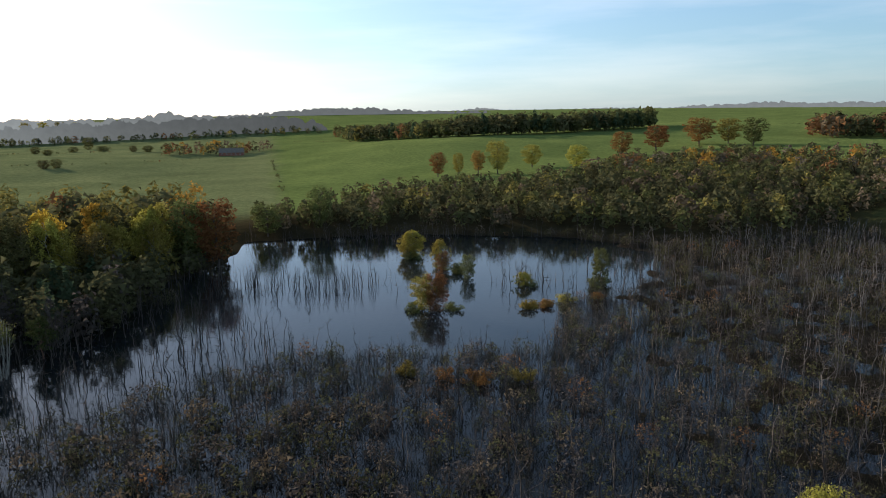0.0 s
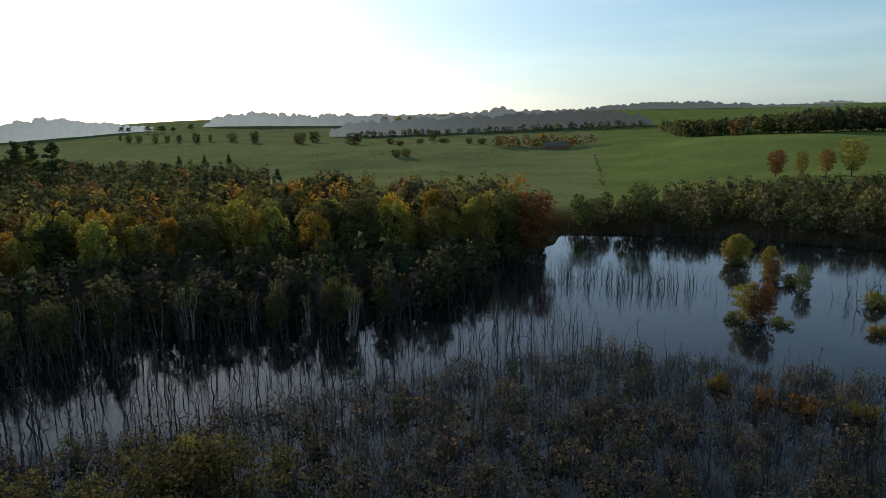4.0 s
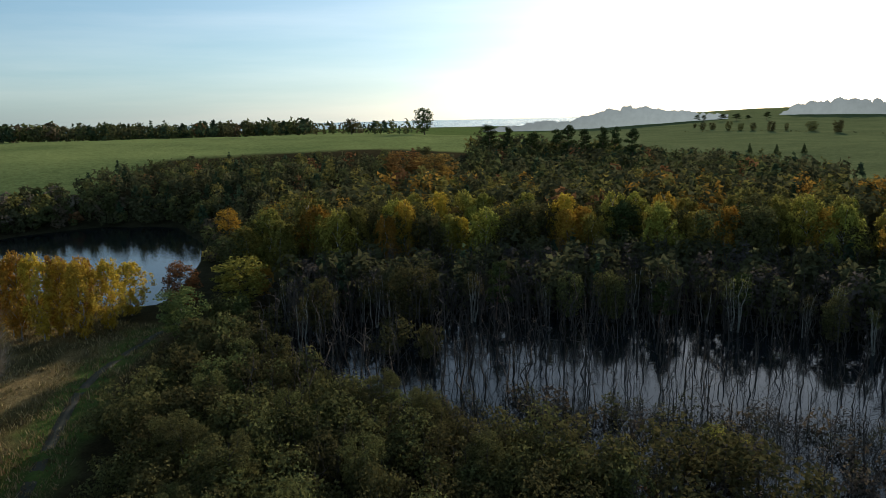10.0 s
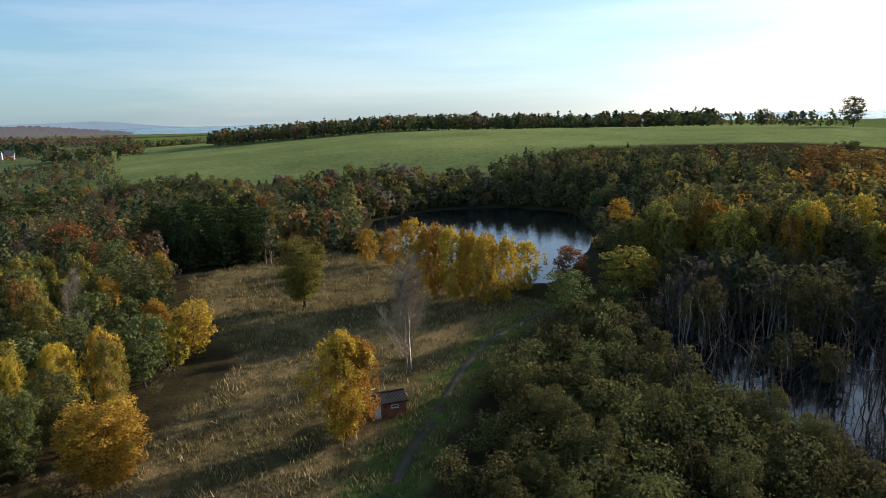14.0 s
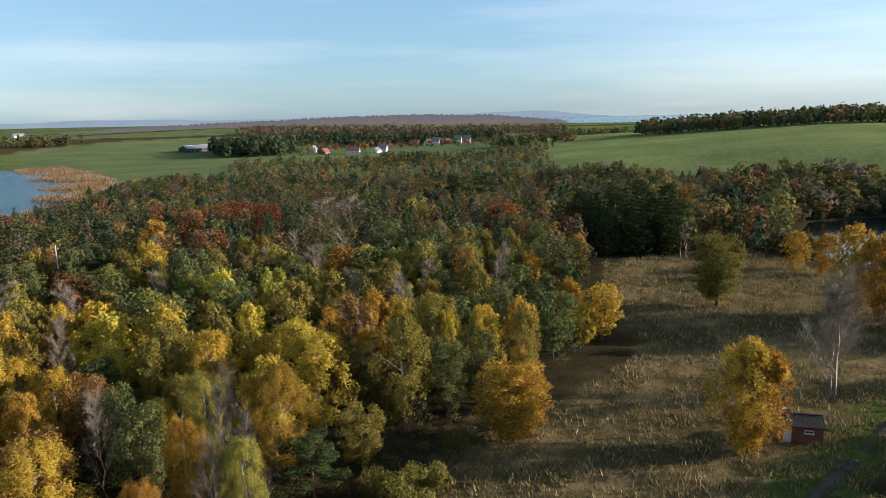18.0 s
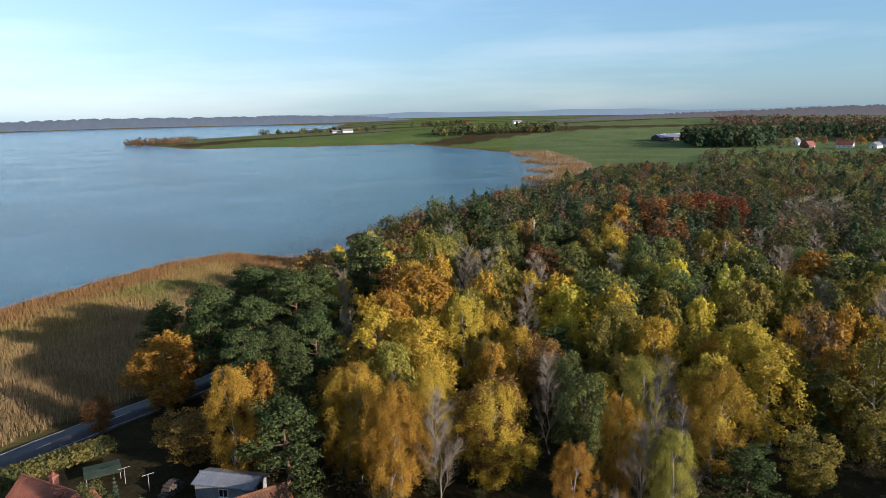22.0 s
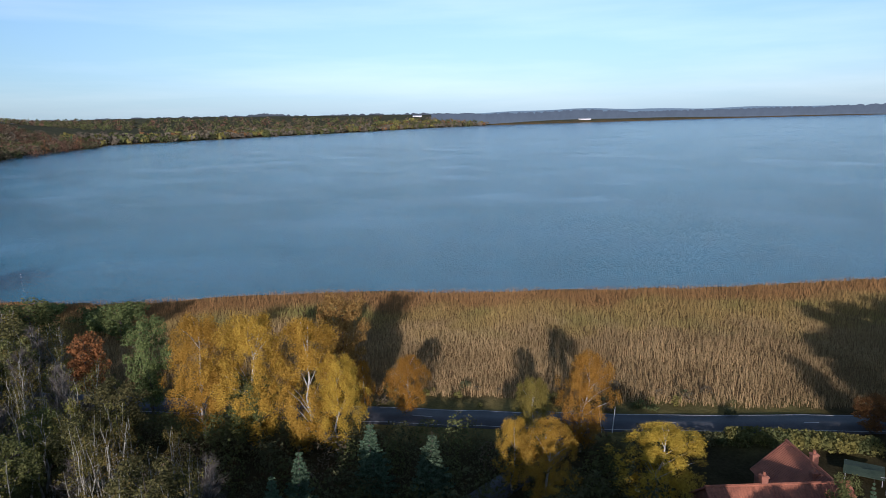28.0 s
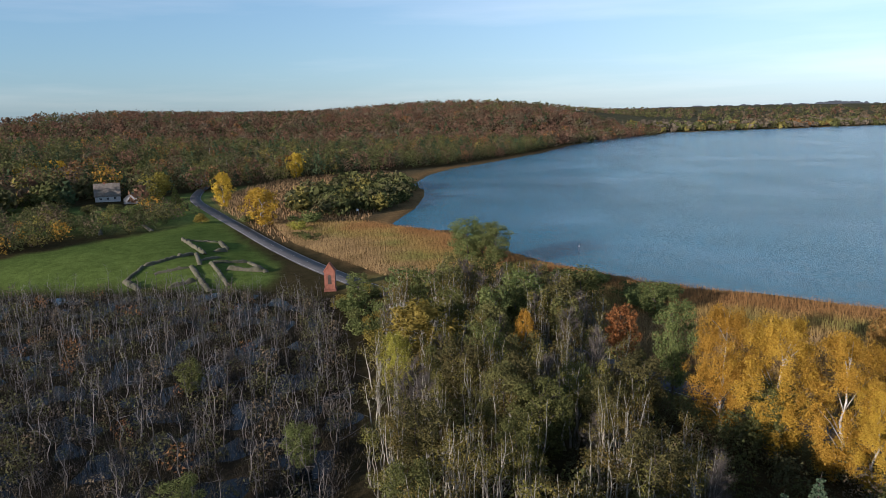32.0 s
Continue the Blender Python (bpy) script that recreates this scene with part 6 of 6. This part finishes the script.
def log_pile(x, y):
    ob = new("log_pile")
    ob.matrix_basis = pose(x, y, land_at(x, y), 0, 0, 60)
    g = np.random.default_rng(5)
    for k in range(34):
        lay = k // 9
        u = (k % 9 - 4 + 0.5 * (lay % 2)) * 0.42
        r = g.uniform(0.15, 0.24)
        z = 0.2 + lay * 0.36 - abs(u) * 0.06 * lay
        if abs(u) > 1.9 - 0.35 * lay:
            continue
        tilt = g.uniform(-0.3, 0.3)
        log = part("log", rod(bmesh.new(), (u, -0.45, z), (u + tilt * 0.3, 0.45, z + g.uniform(-0.05, 0.05)), r, r * 0.95, 9), BARK["dark"], ob)
        part("cut_end", rod(bmesh.new(), (u, -0.465, z), (u, -0.451, z), r * 0.93, r * 0.93, 9), CUT_WOOD, log, "orange sawn end")
    tagged(ob, "heap of freshly sawn orange logs in the yard", "log pile")


log_pile(17.9, -73.0)


def drying_post(x, y, turn):
    ob = new("clothes_post")
    ob.matrix_basis = pose(x, y, land_at(x, y), 0, 0, turn)
    part("post", rod(bmesh.new(), (0, 0, -0.3), (0, 0, 1.9), 0.035, 0.03), POLE_GREY, ob)
    part("crossbar", rod(bmesh.new(), (-0.6, 0, 1.88), (0.6, 0, 1.88), 0.03, 0.03), POLE_GREY, ob)
    tagged(ob, "grey T-shaped clothes-line post on the lawn", "post", "clothes-line posts")


drying_post(20.5, -74.2, 30)
drying_post(23.4, -76.1, 30)


def garden_awning(x, y):
    ob = new("garden_awning")
    ob.matrix_basis = pose(x, y, land_at(x, y), 0, 0, 20)
    for side in (1, -1):
        part("canopy", roof_side(3.6, 3.2, 0.85, 1.0, side, 0.1, 0.03, 0.0, 1), TARP, ob)
    for u in (-1.7, 1.7):
        for v in (-1.5, 1.5):
            part("pole", rod(bmesh.new(), (u, v, -0.1), (u, v, 0.9), 0.035, 0.035), POLE_GREY, ob)
    tagged(ob, "low dark green canvas awning on the lawn", "awning")


garden_awning(26.4, -78.4)


def hedge(name, line, width, height, colours, label, seed):
    """A clipped hedge: dense sprays between two faces."""
    g = np.random.default_rng(seed)
    P, C = [], []
    for (x0, y0), (x1, y1) in zip(line, line[1:]):
        n = int(math.hypot(x1 - x0, y1 - y0) * width * height * 55)
        u = g.uniform(0, 1, n)
        v = g.uniform(-1, 1, n)
        v = np.sign(v) * np.abs(v) ** 0.5
        dx, dy = x1 - x0, y1 - y0
        ln = math.hypot(dx, dy)
        X, Y = x0 + dx * u - dy / ln * v * width / 2, y0 + dy * u + dx / ln * v * width / 2
        Z = ground(X, Y) + height * (1 - np.abs(v) ** 4 * 0.25) * g.uniform(0.05, 1, n) ** 0.6
        P.append(np.stack([X, Y, Z], 1))
        m = (soft(ripple(X * 3, Y * 3, 14), -0.5, 0.5))[:, None]
        C.append(np.array(TINT[colours[0]]) * (1 - m) + np.array(TINT[colours[1]]) * m)
    V, F = sprays(np.concatenate(P), 0.26, g)
    tagged(new(name, mesh_of(name, V, F, WOODS_MAT, "tint", np.repeat(np.concatenate(C), 3, 0))), label, "hedge")


hedge("garden_hedge", [(40.0, -74.5), (33.0, -81.0), (27.0, -85.0)], 2.6, 2.0, ("green", "lime"), "green and yellow garden hedge beside the road", 91)
hedge("road_verge_hedge", [(46, -68), (40, -74.5)], 1.8, 1.4, ("thicket", "green"), "dark hedge beside the road", 92)

# village, barns and farms
VILLAGE = [
    (-482, -668, 40, 13, 8, 3.0, 7.5, PLASTER, SLATE), (-470, -634, 110, 11, 7, 2.8, 6.2, BRICK, TILE_RED), (-463, -622, 20, 10, 7, 2.8, 6.2, BRICK, TILE_RED),
    (-482, -597, 130, 14, 8, 3.0, 7.0, PLASTER, TILE_RED), (-500, -580, 30, 14, 7, 2.6, 5.4, PLASTER, SLATE), (-516, -588, 120, 10, 7, 3.2, 8.0, PLASTER, SLATE),
    (-636, -637, 20, 12, 8, 3.0, 7.5, PLASTER, TILE_RED), (-625, -652, 100, 13, 8, 3.0, 7.2, BRICK, TILE_RED), (-640, -628, 125, 9, 7, 4.5, 9.5, PLASTER, SLATE),
    (-655, -622, 20, 12, 8, 3.0, 7.2, BRICK, TILE_RED), (-664, -612, 120, 9, 7, 4.8, 10.0, PLASTER, SLATE), (-668, -600, 125, 9, 7, 4.5, 9.6, PLASTER, SLATE),
    (-760, -606, 40, 14, 8, 2.8, 6.0, PLASTER, SLATE), (-600, -670, 60, 14, 8, 3.0, 7.0, BRICK, TILE_RED),
]
for x, y, turn, L, W, eave, ridge, wall, roof in VILLAGE:
    words = ("white plastered" if wall == PLASTER else "red brick") + " village house with a " + ("red tile" if roof == TILE_RED else "grey") + " roof"
    house("village_house", words, "house", x, y, turn, L, W, eave, ridge, wall, roof, 3, ((L * 0.2, 0.0, ridge + 0.9),), "village houses", True, 0.0, 0.3, 0.4)
house("barn", "long dark barn with a pale blue-grey sheet roof", "barn", -417, -820, 12, 36, 18, 4.0, 7.6, DARK_WOOD, METAL_ROOF, 6, (), "", True, 0.0, 0.3, 0.5, False)
house("headland_farm", "white farmhouse with a grey roof on the headland", "house", -52, -1568, 5, 22, 9, 4.0, 8.0, PLASTER, SLATE, 5, ((4, 0, 9.0),), "headland farm")
house("headland_barn", "white farm building with a low roof", "barn", -28, -1580, 5, 18, 8, 3.4, 6.6, PLASTER, SLATE, 4, (), "headland farm")
house("far_farm", "white farm far off among fields", "house", -486, -1765, 20, 26, 10, 4.4, 8.6, PLASTER, SLATE, 5, (), "")
house("field_farm", "low farmhouse among trees in the fields", "house", -196, 665, 10, 22, 8, 2.8, 6.5, BRICK, THATCH, 5, ((3, 0, 7.3),), "")
house("forest_house", "gabled cottage with a grey thatched roof by the wood", "house", 328, 184, 118, 11, 8.5, 2.6, 8.2, PLASTER, THATCH, 3, ((1, 0, 9.0),), "cottages by the wood")
house("forest_cottage", "small cottage with a dark roof by the wood", "house", 320, 168, 20, 9, 6, 2.3, 4.6, PALE_WOOD, SLATE, 3, (), "cottages by the wood")
house("roadside_hall", "long low building with a grey roof at the roadside", "house", 421, 176, 25, 22, 8, 3.0, 5.0, PALE_WOOD, SLATE, 6, (), "")
house("lakeside_cabin", "dark wooden cabin hidden among the lakeside trees", "house", -28, -152, 40, 9, 6, 2.4, 4.0, DARK_WOOD, DARK_ROOF, 3, (), "")
for x, y, turn, L in ((1740, -2080, 60, 46), (2000, -1500, 60, 30)):
    house("lakeside_hall", "long white building beyond the lake", "building", x, y, turn, L, 12, 3.6, 6, PLASTER, METAL_ROOF, 8, (), "halls beyond the lake", False, 0, 0.3, 0.5, False)


def pole(x, y, h, label, arm=True, material=None):
    ob = new("utility_pole" if arm else "flag_pole")
    ob.matrix_basis = pose(x, y, land_at(x, y), 0, 0, 30)
    part("shaft", rod(bmesh.new(), (0, 0, -0.5), (0, 0, h), 0.16, 0.09), material or POLE_GREY, ob)
    if arm:
        part("crossarm", box(bmesh.new(), -0.9, -0.06, h - 0.6, 0.9, 0.06, h - 0.45, 0.01), POLE_GREY, ob)
        for u in (-0.75, 0, 0.75):
            part("insulator", rod(bmesh.new(), (u, 0, h - 0.45), (u, 0, h - 0.28), 0.05, 0.03), WHITE_PAINT, ob)
    else:
        part("finial", rod(bmesh.new(), (0, 0, h), (0, 0, h + 0.2), 0.12, 0.05), WHITE_PAINT, ob)
    tagged(ob, label, "pole", "utility poles" if arm else "")


for x, y, h in ((421, 173, 13), (505, 203, 15), (455, 172, 13)):
    pole(x, y, h, "pale wooden utility pole by the road")
pole(-50, -166, 13, "white flag pole beside the lakeside cabin", False, WHITE_PAINT)


def marker_pole(x, y, lean):
    ob = new("marker_pole")
    ob.matrix_basis = pose(x, y, land_at(x, y), 0, lean, 20)
    part("shaft", rod(bmesh.new(), (0, 0, -0.3), (0, 0, 3.4), 0.05, 0.04, 6), WHITE_PAINT, ob)
    part("cap", rod(bmesh.new(), (0, 0, 3.4), (0, 0, 3.5), 0.06, 0.02, 6), WHITE_PAINT, ob)
    tagged(ob, "thin leaning white pole beside the road", "pole", "marker poles")


marker_pole(51.6, -66.0, 7)
marker_pole(50.7, -66.9, -5)


def brick_tower(x, y):
    """A slim brick tower with a saddle roof, a round-headed recess painted dark on each face and a stepped foot."""
    ob = new("brick_tower")
    ob.matrix_basis = pose(x, y, land_at(x, y), 0, 0, 8)
    part("shaft", gable_walls(2.4, 2.4, 4.6, 6.3, 0.35), BRICK, ob)
    bm = box(bmesh.new(), -1.4, -1.4, -0.5, 1.4, 1.4, 0.5, 0.05)
    part("foot", bm, BRICK, ob)
    for side in (1, -1):
        part("roof", roof_side(2.4, 2.4, 4.6, 6.3, side, 0.14, 0.1, 0.03, 0.25), TILE_RED, ob)
    # dark panels on the uncut wall stand in for shade inside round-headed recesses
    for nx, ny in ((-1, 0), (1, 0), (0, 1), (0, -1)):
        bm = bmesh.new()
        vs = [(-0.42, 1.6), (0.42, 1.6), (0.42, 3.4)] + [(0.42 * math.cos(a * 0.5236), 3.4 + 0.42 * math.sin(a * 0.5236)) for a in range(1, 6)] + [(-0.42, 3.4)]
        f = bm.faces.new([bm.verts.new((u, 0, w)) for u, w in vs])
        r = bmesh.ops.extrude_face_region(bm, geom=[f])
        bmesh.ops.translate(bm, verts=[v for v in r["geom"] if isinstance(v, bmesh.types.BMVert)], vec=(0, 0.05, 0))
        bm.transform(Matrix(((-ny, nx, 0, nx * 1.17), (nx, ny, 0, ny * 1.17), (0, 0, 1, 0), (0, 0, 0, 1))))
        part("niche_shade", bm, DARK_WOOD, ob, "dark panel standing for the shade in a round-headed recess")
    bm = box(bmesh.new(), -1.26, -1.26, 4.35, 1.26, 1.26, 4.55, 0.02)
    part("cornice", bm, BRICK, ob)
    tagged(ob, "slim red brick tower with a saddle roof beside the road", "tower")


brick_tower(156.5, 37.0)


def ruin_wall(parent, p, q, width, height, seed):
    """A broken stone footing: an uneven ridge of stones between two points."""
    g = np.random.default_rng(seed)
    p, q = np.array(p), np.array(q)
    L = np.hypot(*(q - p))
    n = max(3, int(L / 0.8))
    t = (q - p) / L
    s = np.array([-t[1], t[0]])
    V, F = [], []
    prof = [(-1.0, -0.4), (-0.9, 0.75), (-0.35, 1.0), (0.35, 0.97), (0.92, 0.7), (1.0, -0.4)]
    for k in range(n + 1):
        c = p + (q - p) * k / n
        h = height * g.uniform(0.55, 1.15) * (0.25 if k in (0, n) else 1)
        z = land_at(*c)
        for u, v in prof:
            w = c + s * (u * width / 2 + g.normal() * 0.08)
            V.append((w[0], w[1], z + (v * h if v > 0 else v) + g.normal() * 0.06))
    m = len(prof)
    for k in range(n):
        for j in range(m - 1):
            F.append((k * m + j, k * m + j + 1, (k + 1) * m + j + 1, (k + 1) * m + j))
    ob = new("wall", mesh_of("wall", np.array(V), np.array(F), STONE))
    ob.parent = parent


ruin = new("castle_ruin")
RUIN = [((162, 89), (172, 89)), ((172, 89), (181, 84)), ((181, 84), (187, 82)), ((209, 95), (187, 79)), ((209, 95), (211, 84)), ((173, 77), (157, 66)), ((176, 73), (161, 63)), ((171, 67), (173, 58)),
        ((182, 65), (172, 57)), ((176, 73), (182, 65)), ((159, 77), (164, 72)), ((162, 89), (157, 83)), ((167, 84), (172, 77)), ((186, 81), (174, 75)), ((211, 84), (198, 77)), ((193, 79), (196, 76)), ((177, 77), (185, 74))]
for k, (p, q) in enumerate(RUIN):
    ruin_wall(ruin, p, q, 0.9 + 0.25 * (k % 3), 0.6 + 0.2 * (k * 5 % 4), 400 + k)
tagged(ruin, "low grass-grown stone footings of a ruined castle", "ruin")
for k, (p, q) in enumerate((((236, 118), (250, 128)), ((228, 132), (238, 138)))):
    lone = new("stone_footing")
    ruin_wall(lone, p, q, 1.4, 0.6, 440 + k)
    tagged(lone, "lone stone footing in the castle green", "ruin", "stone footings")


def board(name, x, y, w, h, z, material, label, turn):
    ob = new(name)
    ob.matrix_basis = pose(x, y, land_at(x, y), 0, 0, turn)
    part("panel", box(bmesh.new(), -w / 2, -0.03, z, w / 2, 0.03, z + h, 0.01), material, ob)
    for u in (-w * 0.4, w * 0.4):
        part("post", rod(bmesh.new(), (u, 0.07, -0.3), (u, 0.07, z + h), 0.04, 0.04), POLE_GREY, ob)
    tagged(ob, label, "sign")


board("roadside_board", 154.3, 20.9, 2.0, 1.2, 0.7, SIGN_YELLOW, "yellow board standing by the roadside", 100)
board("lake_sign", 281.9, 53.8, 0.9, 0.9, 1.5, WHITE_PAINT, "small white sign on posts by the lake", 100)
mark = new("lake_buoy")
mark.matrix_basis = pose(209.6, -26.5, 0)
part("float", rod(bmesh.new(), (0, 0, -0.2), (0, 0, 0.35), 0.3, 0.2), WHITE_PAINT, mark)
part("staff", rod(bmesh.new(), (0, 0, 0.35), (0, 0, 1.1), 0.05, 0.04), WHITE_PAINT, mark)
tagged(mark, "small white buoy floating on the lake", "buoy")

# painted lines of the road
for side in (2.3, -2.3):
    ribbon("road_edge_line", ROAD, 0.045, 0.262, LINE_WHITE, "thin white line along the edge of the road", "road line", side)
centre = [Vector((x, y)) for x, y in ROAD]
for p, q in zip(centre, centre[1:]):
    n = max(1, int((q - p).length / 9))
    for k in range(n):
        u = p + (q - p) * (k + 0.2) / n
        v = u + (q - p).normalized() * 2.6
        ribbon("road_dash", [u, v], 0.06, 0.266, LINE_WHITE, "white dash on the middle of the road", "road line")
ribbon("drive", [(55, -66.5), (52, -58), (50, -46), (47, -30)], 1.7, 0.12, ASPHALT, "dark gravel drive between trees", "drive")


# ---- blue distance beyond the lake and the sea, its haze painted as glow ----
def distance_ring():
    m, n, l, out = nodes_of("blue_haze_glow")
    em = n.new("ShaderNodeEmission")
    # emitted blues stand in for light scattered by far haze
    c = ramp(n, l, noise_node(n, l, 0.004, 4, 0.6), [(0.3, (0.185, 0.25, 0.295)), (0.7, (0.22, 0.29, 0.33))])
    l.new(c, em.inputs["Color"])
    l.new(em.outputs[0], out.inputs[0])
    A = np.radians(np.linspace(118, 268, 400))
    X, Y = -np.sin(A) * 4880, np.cos(A) * 4880
    top = 42 + 9 * np.sin(A * 7) + 5 * np.sin(A * 23 + 1) + 2.5 * np.sin(A * 61)
    ends = soft(np.degrees(A), 118, 128) * (1 - soft(np.degrees(A), 258, 268))
    V = np.concatenate([np.stack([X, Y, 0 * X - 8], 1), np.stack([X, Y, top * ends - 8 * (1 - ends)], 1)])
    k = np.arange(399)
    F = np.stack([k, k + 1, k + 401, k + 400], 1)
    tagged(new("backdrop", mesh_of("backdrop", V, F, m)), "hills on the horizon painted in glowing blue haze", "distant hills", kind="structure")


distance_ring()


def glowing_haze_ridge(name, r, crest, foot, tall, wide, clear, label, hue=(0.89, 1.0, 0.95), line=None):
    """Wooded hills far off, their haze painted as glow: rounded crowns along a crest given by direction and angle above
    the level.
    """
    g = np.random.default_rng(len(name) + int(r))
    m, n, l, out = nodes_of(name + "_glow_haze")
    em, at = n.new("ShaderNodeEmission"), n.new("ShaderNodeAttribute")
    at.attribute_name = "haze_glow"
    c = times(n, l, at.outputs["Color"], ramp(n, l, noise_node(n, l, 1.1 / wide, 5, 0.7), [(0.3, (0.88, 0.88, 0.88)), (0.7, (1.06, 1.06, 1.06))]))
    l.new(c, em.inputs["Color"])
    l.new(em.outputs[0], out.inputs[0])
    crest = sorted(crest)
    a0, a1 = crest[0][0], crest[-1][0]
    A = np.linspace(a0, a1, int(abs(a1 - a0) * r / 57.3 / 1.2))
    if line:
        r = np.interp(A, [p[0] for p in line], [p[1] for p in line])
    arc = np.radians(A) * r
    up = np.tan(np.radians(np.interp(A, [p[0] for p in crest], [p[1] for p in crest]))) * r
    lumps = np.zeros(len(A))
    for s0 in np.arange(arc.min(), arc.max(), wide * 0.4):
        c0, w, h = s0 + g.normal() * wide * 0.3, wide * g.uniform(0.4, 0.9), tall * g.uniform(0.35, 1)
        near = np.abs(arc - c0) < w
        lumps[near] = np.maximum(lumps[near], h * np.sqrt(1 - ((arc[near] - c0) / w) ** 2))
    top = 40 + up - tall * 0.7 + lumps + g.normal(size=len(A)) * 0.05 * tall
    X, Y = -np.sin(np.radians(A)), np.cos(np.radians(A))
    rows = [np.stack([X * d, Y * d, z], 1) for d, z in ((r, 0 * top + foot), (r, top), (r + 40, top - tall))]
    k, w = np.arange(len(A) - 1), len(A)
    F = np.concatenate([np.stack([k, k + 1, k + 1 + w, k + w], 1) + o for o in (0, w)])
    # haze painted into the emission: stronger towards the sun and at the foot
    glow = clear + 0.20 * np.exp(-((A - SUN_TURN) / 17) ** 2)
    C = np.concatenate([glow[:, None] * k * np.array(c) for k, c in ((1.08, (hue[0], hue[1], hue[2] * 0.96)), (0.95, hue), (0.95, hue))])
    tagged(new(name, mesh_of(name, np.concatenate(rows), F, m, "haze_glow", C)), label, "distant hills", kind="structure")


glowing_haze_ridge("backdrop_seaward", 1500, [(66.5, -1.5), (63.8, -1.11), (62.5, -0.92), (61.1, -0.78), (58.9, -0.79), (58, -0.36), (56.4, 0.01), (54.1, 0.24), (52.1, -0.1), (50.3, -0.3), (47.5, -0.62)], 0, 11, 13, 0.19, "wooded knoll before the sea in painted glowing haze")
glowing_haze_ridge("backdrop_ridge", 1560, [(44.6, -1.1), (43.8, -0.31), (42.9, 0.12), (40.2, 0.36), (38.4, 0.27), (35.8, 0.0), (34.7, 0.12), (31.4, 0.02), (26.4, -0.1), (22.9, 0.05), (20.7, 0.4), (19.6, 0.12), (17.3, 0.05), (15, 0.15)], 0, 13, 15, 0.15, "woods along the far ridge in painted glowing haze")
glowing_haze_ridge("backdrop_upland", 2250, [(17, 0.0), (15, 0.15), (12.4, 0.38), (9.1, 0.55), (5.4, 0.54), (3.1, 0.35), (0, 0.18), (-4, 0.12)], 0, 12, 14, 0.12, "dark wood on the upland in painted glowing haze")
glowing_haze_ridge("backdrop_north", 3300, [(4, 0.05), (-0.5, 0.15), (-3.3, 0.42), (-5, 0.16), (-15.3, 0.22), (-17.6, 0.13), (-19.6, 0.29), (-23.1, 0.42), (-25.2, 0.52), (-26.5, 0.36), (-32, 0.33), (-38, 0.25)], 0, 16, 22, 0.19, "hills along the northern skyline in painted blue haze")
glowing_haze_ridge("backdrop_farm_wood", 1090, [(34.5, -1.25), (33.5, -0.9), (32.5, -0.45), (26.4, -0.33), (20, -0.15), (15.4, -0.1), (12.4, -0.2), (9.8, -0.4), (8.7, -1.2)], 0, 15, 15, 0.075, "wood behind the farmstead in painted glowing haze")
glowing_haze_ridge("backdrop_far_shore", 3500, [(172, -0.55), (176, -0.1), (182, 0.12), (187.5, 0.1), (196.4, 0.16), (204, 0.0), (210, -0.06), (216, -0.12), (220, 0.1), (224, -0.05), (232, 0.02)], -2, 12, 40, 0.17, "low hills beyond the lake in painted blue haze", (0.84, 1.0, 1.16), [(172, 3500), (186, 3960), (197, 3940), (206.6, 3420), (217, 2850), (227, 2430), (232, 2350)])
glowing_haze_ridge("backdrop_lake_hills", 2900, [(228, -0.1), (232.5, 0.07), (238.6, 0.08), (242, 0.06), (245, 0.26), (249, 0.1), (251, 0.14), (257, 0.08), (264, 0.06), (270, 0.0)], -2, 12, 20, 0.115, "wooded hills beyond the lake in painted blue-grey haze", (0.92, 1.0, 1.06))
glowing_haze_ridge("backdrop_west", 2350, [(124, -0.75), (127, -0.45), (130, -0.15), (136, 0.0), (142, -0.04), (147, -0.2), (152, -0.3), (158, -0.48), (162, -0.7)], -2, 7, 11, 0.115, "brown woods on the western skyline in painted haze", (1.05, 1.0, 0.99))
